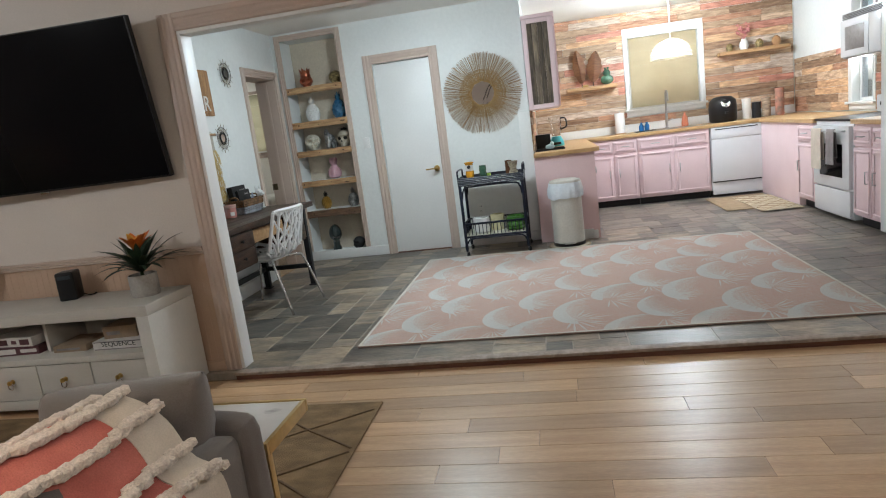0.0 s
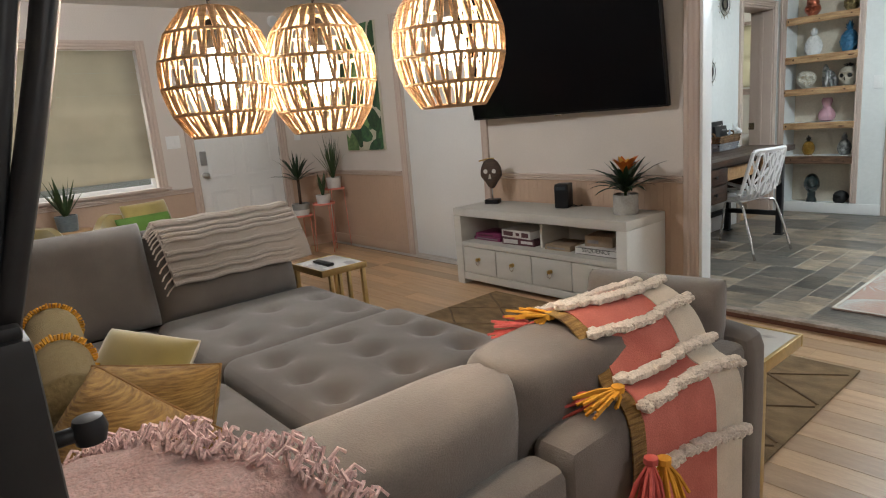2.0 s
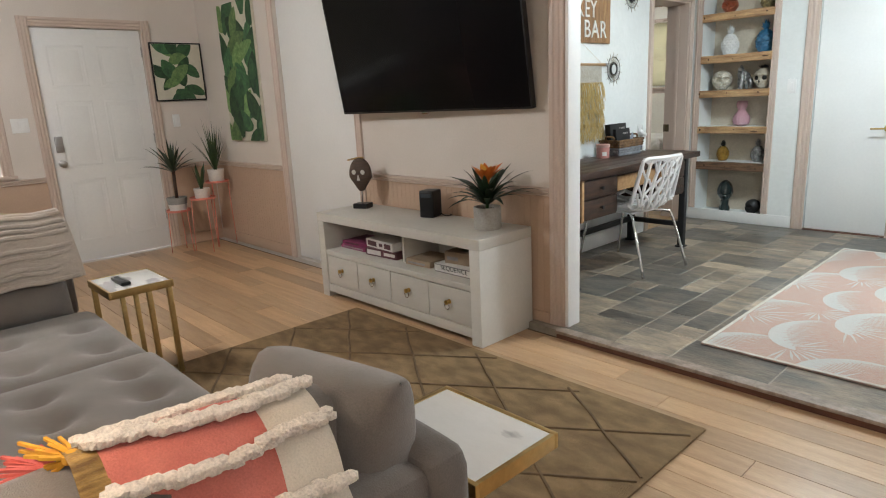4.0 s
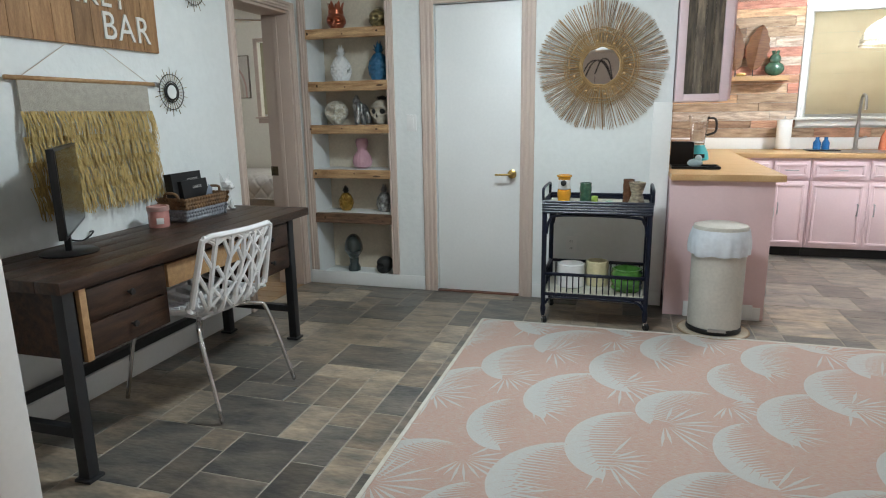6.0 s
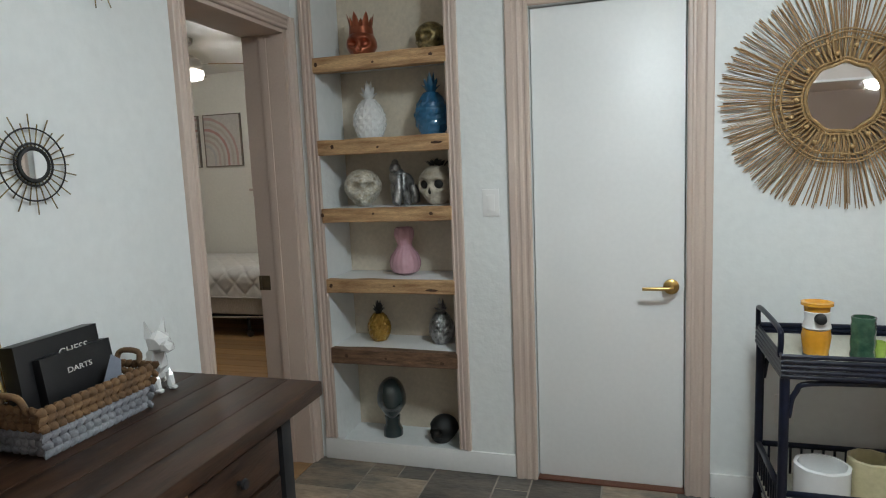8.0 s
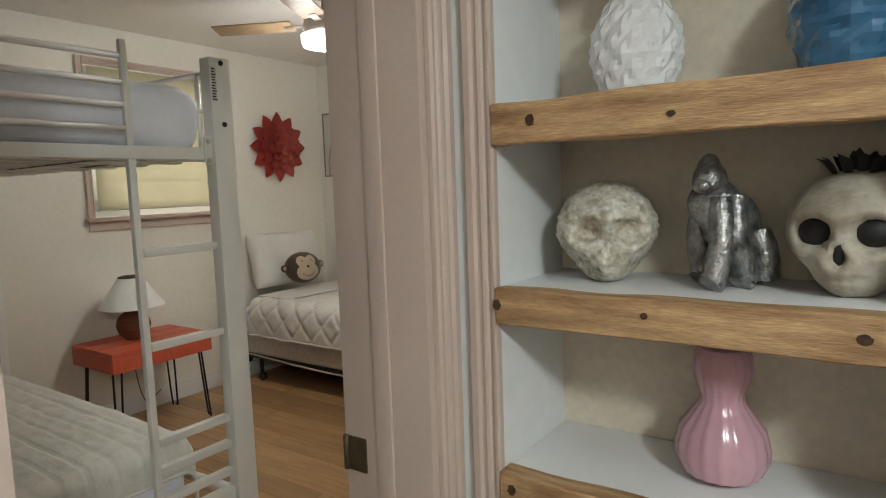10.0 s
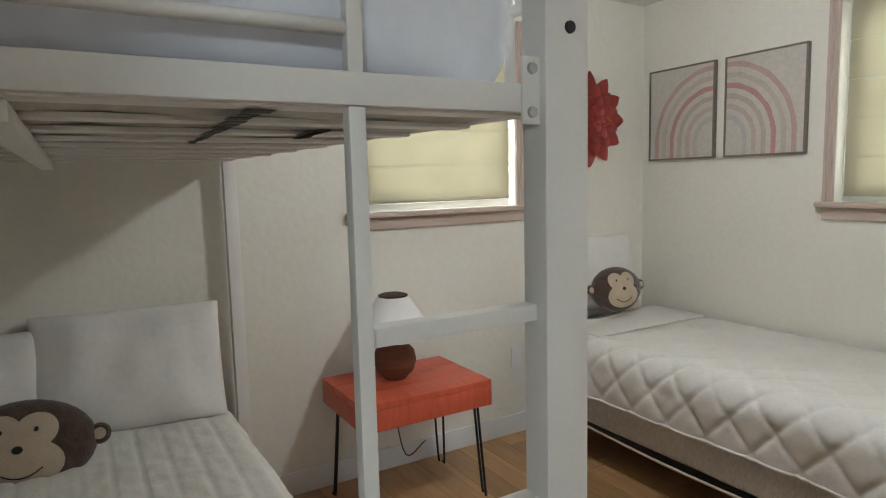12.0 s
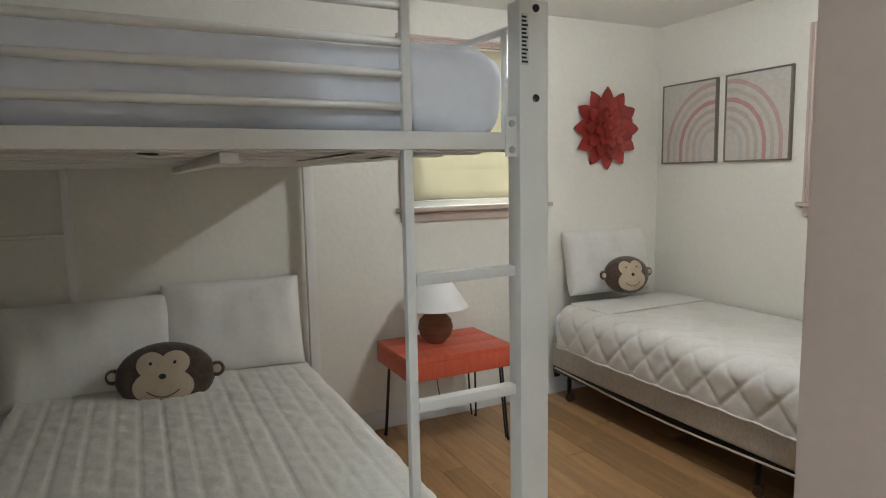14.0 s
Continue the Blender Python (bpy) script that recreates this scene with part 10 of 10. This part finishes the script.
pillow("white pillow leaning on the wall at the single bed", (0.64, 0.42, 0.17), (-5.29, 8.76, 0.89), (76, 0, 86), 9.0)

# red metal flower on the wall
FLO = mat("red_enamel_petal", (0.36, 0.045, 0.035), 0.4, (0.28, 0.03, 0.025), 9, fine=0.08, per_object=0.15)
fl = thing("wall_flower", "red metal wall flower with layered petals", "wall decoration")
FC = Vector((BEDW, 8.825, 1.772))
for ring, (n, r0, r1, w, lift) in enumerate(((12, 0.11, 0.275, 0.115, 0.010), (11, 0.07, 0.205, 0.10, 0.030), (9, 0.03, 0.14, 0.085, 0.048), (6, 0.01, 0.085, 0.06, 0.062))):
    for k in range(n):
        a = 2 * math.pi * k / n + ring * 0.27
        d, s2 = Vector((0, math.cos(a), math.sin(a))), Vector((0, -math.sin(a), math.cos(a)))
        bm = bmesh.new()
        rows = []
        for i in range(7):
            f = i / 6
            c = FC + d * (r0 + (r1 - r0) * f) + Vector((lift + 0.018 * f * (1 if ring else 0.6), 0, 0))
            ww = w / 2 * math.sin(math.pi * min(0.995, 0.22 + 0.78 * f)) ** 0.75
            rows.append((bm.verts.new(c - s2 * ww + Vector((0.016, 0, 0))), bm.verts.new(c), bm.verts.new(c + s2 * ww + Vector((0.016, 0, 0)))))
        for p, q in zip(rows, rows[1:]):
            bm.faces.new((p[0], p[1], q[1], q[0]))
            bm.faces.new((p[1], p[2], q[2], q[1]))
        part("petal", bm, FLO, fl, smooth=60)
part("centre", lathe([(0, 0), (0.03, 0.02), (0.022, 0.075), (0, 0.085)], 14, m=Matrix.Translation(FC) @ pose(0, 0, 0, 0, 90, 0)), FLO, fl)

# two framed half rainbows
FRAME = mat("grey_wood_frame", (0.22, 0.19, 0.15), 0.6, (0.16, 0.13, 0.10), 20, (9, 1, 9))
PAPERM = mat("print_paper", (0.58, 0.54, 0.49), 0.8, (0.55, 0.51, 0.46), 6)
def rainbow(x0, x1, z0, z1, right):
    a = thing("rainbow_print", "framed print of half a pastel rainbow" if not right else "framed print of the other half of a pastel rainbow", "picture", group="rainbow prints")
    y0 = BEDN - 0.028
    part("paper", box((x0 + 0.008, y0 + 0.006, z0 + 0.008), (x1 - 0.008, BEDN - 0.002, z1 - 0.008)), PAPERM, a, smooth=None)
    for lo, hi in (((x0, y0, z0), (x1, BEDN - 0.001, z0 + 0.010)), ((x0, y0, z1 - 0.010), (x1, BEDN - 0.001, z1)), ((x0, y0, z0 + 0.010), (x0 + 0.010, BEDN - 0.001, z1 - 0.010)), ((x1 - 0.010, y0, z0 + 0.010), (x1, BEDN - 0.001, z1 - 0.010))):
        part("frame_bar", box(lo, hi, 0.002), FRAME, a)
    cx = x0 + 0.008 if right else x1 - 0.008
    cols = [(0.52, 0.36, 0.32), (0.52, 0.46, 0.40), (0.50, 0.28, 0.25), (0.48, 0.42, 0.36), (0.53, 0.43, 0.38), (0.50, 0.48, 0.46)]
    sx = (x1 - x0) / 0.44
    for k, col in enumerate(cols):
        r = 0.375 - 0.053 * k
        bm = bmesh.new()
        n = 24
        inner, outer = [], []
        for i in range(n + 1):
            ang = math.pi / 2 * i / n
            def pt(rr):
                x = cx + (1 if right else -1) * rr * math.cos(ang) * sx
                z = z0 + 0.10 + rr * 1.05 * math.sin(ang)
                return bm.verts.new((x, y0 + 0.0055, z))
            outer.append(pt(r + 0.013 + 0.002 * math.sin(i)))
            inner.append(pt(r - 0.013))
        for i in range(n):
            bm.faces.new((outer[i], outer[i + 1], inner[i + 1], inner[i]))
        lo, hi = sorted((cx + (1 if right else -1) * (r - 0.013) * sx, cx + (1 if right else -1) * (r + 0.013) * sx))
        v = [bm.verts.new(p) for p in ((lo, y0 + 0.0055, z0 + 0.010), (hi, y0 + 0.0055, z0 + 0.010), (hi, y0 + 0.0055, z0 + 0.10), (lo, y0 + 0.0055, z0 + 0.10))]
        bm.faces.new(v)
        part("stripe", bm, mat("rainbow_stripe", col, 0.8, [c * 0.92 for c in col], 12), a, smooth=None)
rainbow(-5.341, -4.890, 1.529, 2.062, False)
rainbow(-4.829, -4.386, 1.529, 2.062, True)

# ceiling fan with a lit opal bowl
fan_t = thing("ceiling_fan", "ceiling fan with wooden blades and a lit bowl", "ceiling fan", (LAMP_FAN[0], LAMP_FAN[1], 0.05))
NICK = mat("brushed_nickel", (0.45, 0.43, 0.40), 0.35, (0.38, 0.36, 0.33), 8, metal=0.9)
part("canopy", lathe([(0, 2.42), (0.065, 2.42), (0.06, 2.38), (0.03, 2.36), (0, 2.36)][::-1], 24), NICK, fan_t)
part("rod", tube([(0, 0, 2.36), (0, 0, 2.28)], 0.012, 10), NICK, fan_t)
part("motor", lathe([(0, 2.30), (0.05, 2.295), (0.105, 2.26), (0.115, 2.22), (0.10, 2.185), (0, 2.18)][::-1], 32), NICK, fan_t)
bowl = part("light_bowl", lathe([(0, 2.105), (0.07, 2.108), (0.115, 2.12), (0.125, 2.15), (0.125, 2.178), (0, 2.179)], 36), glow("fan_bowl_glass", (1.0, 0.95, 0.85), 7.0), fan_t, "glowing opal glass bowl")
bowl.visible_shadow = False
BLADE = mat("fan_blade_wood", (0.32, 0.22, 0.13), 0.5, (0.24, 0.15, 0.08), 5, (1, 9, 1))
for k in range(4):
    a = 2 * math.pi * k / 4 + 0.5
    m2 = pose(0, 0, 2.235, 0, 0, math.degrees(a)) @ pose(0, 0, 0, 10, 0, 0)
    part("blade", box((0.17, -0.06, -0.004), (0.60, 0.06, 0.004), 0.003, m=m2), BLADE, fan_t)
    part("blade_arm", box((0.10, -0.018, -0.008), (0.22, 0.018, -0.0045), 0.001, m=m2), NICK, fan_t)

# outlet, chair glimpsed at the foot of the single bed
s2 = thing("wall_outlet", "white wall outlet between nightstand and bed", "outlet")
part("plate", box((BEDW, 8.263, 0.38), (BEDW + 0.006, 8.333, 0.495), 0.002), M["white"], s2)
for z in (0.412, 0.463):
    part("socket", box((BEDW + 0.006, 8.281, z - 0.014), (BEDW + 0.008, 8.315, z + 0.014), 0.002), M["white"], s2)
chair2 = copy_thing(bpy.data.objects["branch_chair"], pose(-2.74, 8.60, 0, 0, 0, 90))
tagged(chair2, "white branch-pattern chair at the foot of the bed")
cushion("seat_cushion", "colourful striped cushion on the bedroom chair", (0.36, 0.34, 0.10), (-2.66, 8.60, 0.56), (20, 0, 90), mat("bright_stripes", (0.55, 0.30, 0.03), 0.9, (0.45, 0.06, 0.05), 6, (1, 7, 1)), None, 2)
# ---- floor pieces ----
def plank_mesh(name, lx, ly, gap, material, thick=0.006, bevel=0.0012):
    bm = box((-lx / 2 + gap, -ly / 2 + gap, -thick), (lx / 2 - gap, ly / 2 - gap, 0.0), bevel, 1)
    data = bpy.data.meshes.new(name)
    bm.to_mesh(data)
    bm.free()
    data.materials.append(material)
    return data


def joined(name, pieces, material, parent, z):
    """Rectangles (x0, y0, x1, y1) as one mesh of thin slabs."""
    verts, faces = [], []
    for x0, y0, x1, y1 in pieces:
        n = len(verts)
        verts += [(x, y, zz) for zz in (z - 0.005, z) for x, y in ((x0, y0), (x1, y0), (x1, y1), (x0, y1))]
        faces += [(n + 4, n + 5, n + 6, n + 7), (n, n + 1, n + 5, n + 4), (n + 1, n + 2, n + 6, n + 5), (n + 2, n + 3, n + 7, n + 6), (n + 3, n, n + 4, n + 7)]
    data = bpy.data.meshes.new(name)
    data.from_pydata(verts, [], faces)
    data.materials.append(material)
    ob = new(name, data)
    ob.parent = parent
    return tagged(ob, kind="stuff")


def lay_planks(floor, x0, x1, y0, y1, z, material, material_rest, near, width=0.19, length=1.21, seed=1):
    rnd = random.Random(seed)
    cache = {}
    rest = []
    y = y0
    while y < y1 - 0.01:
        w = min(width, y1 - y)
        x = x0 - rnd.uniform(0, length)
        while x < x1 - 0.005:
            a, b = max(x, x0), min(x + length, x1)
            x += length
            if b - a < 0.02:
                continue
            mx, my = (a + b) / 2, y + w / 2
            if near(mx, my):
                key = (round(b - a, 2), round(w, 3))
                if key not in cache:
                    cache[key] = plank_mesh("plank", key[0], w, 0.0007, material)
                ob = new("plank", cache[key])
                ob.location = (mx, my, z)
                ob.parent = floor
            else:
                rest.append((a + 0.0007, y + 0.0007, b - 0.0007, y + w - 0.0007))
        y += width
    if rest:
        joined("plank_rest", rest, material_rest, floor, z)


LAM_REST = mat("laminate_plank_rest", (0.50, 0.33, 0.19), 0.32, (0.40, 0.25, 0.14), 2.4, (1.2, 12, 1), 0.12, 30, fine=0.14, per_object=0.26, island=True)
LAMB_REST = mat("laminate_bedroom_rest", (0.42, 0.25, 0.11), 0.3, (0.32, 0.18, 0.08), 2.4, (1.2, 12, 1), 0.12, 30, fine=0.14, per_object=0.26, island=True)
lay_planks(bpy.data.objects["floor_living"], WEST, EAST, SOUTH, 3.02, LF, M["laminate"], LAM_REST, lambda x, y: -5.6 < x < 2.9 and y > -0.1, 0.13, 1.21, 1)
lay_planks(bpy.data.objects["floor_bedroom"], BEDW, -2.095, BEDS, BEDN, 0.0, M["laminate_dark"], LAMB_REST, lambda x, y: y > 5.4, 0.13, 1.21, 2)

# slate tiles of mixed sizes on a 0.152 m module
floor = bpy.data.objects["floor_dining"]
U = 0.152
nx, ny = int((EAST - DESK) / U) + 1, int((KBACK - 3.075) / U) + 1
used = [[False] * ny for _ in range(nx)]
rnd = random.Random(11)
cache, rest, count = {}, [], 0
SLATE_REST = mat("slate_tile_rest", (0.25, 0.205, 0.162), 0.34, (0.09, 0.086, 0.082), 4.5, (1, 2.6, 1), 0.5, 26, fine=0.26, per_object=0.5, island=True, detail=8)
for j in range(ny):
    for i in range(nx):
        if used[i][j]:
            continue
        order = [(3, 2), (2, 3), (2, 2), (2, 1), (1, 2), (1, 1)]
        pick = rnd.choices(order, (5, 2, 4, 3, 2, 1))[0]
        for a, b in [pick] + order[2:]:
            if i + a <= nx and j + b <= ny and all(not used[p][q] for p in range(i, i + a) for q in range(j, j + b)):
                break
        for p in range(i, i + a):
            for q in range(j, j + b):
                used[p][q] = True
        x0, y0 = DESK + i * U, 3.075 + j * U
        x1, y1 = min(x0 + a * U, EAST), min(y0 + b * U, KBACK)
        if x1 - x0 < 0.03 or y1 - y0 < 0.03:
            continue
        under_rug = x0 > -0.45 and x1 < 2.45 and y0 > 3.4 and y1 < 5.75
        if not under_rug and x0 < 1.9 and y0 < 6.3 and count < 300:
            key = (round(x1 - x0, 3), round(y1 - y0, 3))
            if key not in cache:
                cache[key] = plank_mesh("slate_tile", key[0], key[1], 0.003, M["slate"], 0.006, 0.002)
            ob = new("slate_tile", cache[key])
            ob.location = ((x0 + x1) / 2, (y0 + y1) / 2, rnd.uniform(-0.0012, 0.0))
            ob.parent = floor
            count += 1
        else:
            rest.append((x0 + 0.003, y0 + 0.003, x1 - 0.003, y1 - 0.003))
joined("slate_tile_rest", rest, SLATE_REST, floor, 0.0)
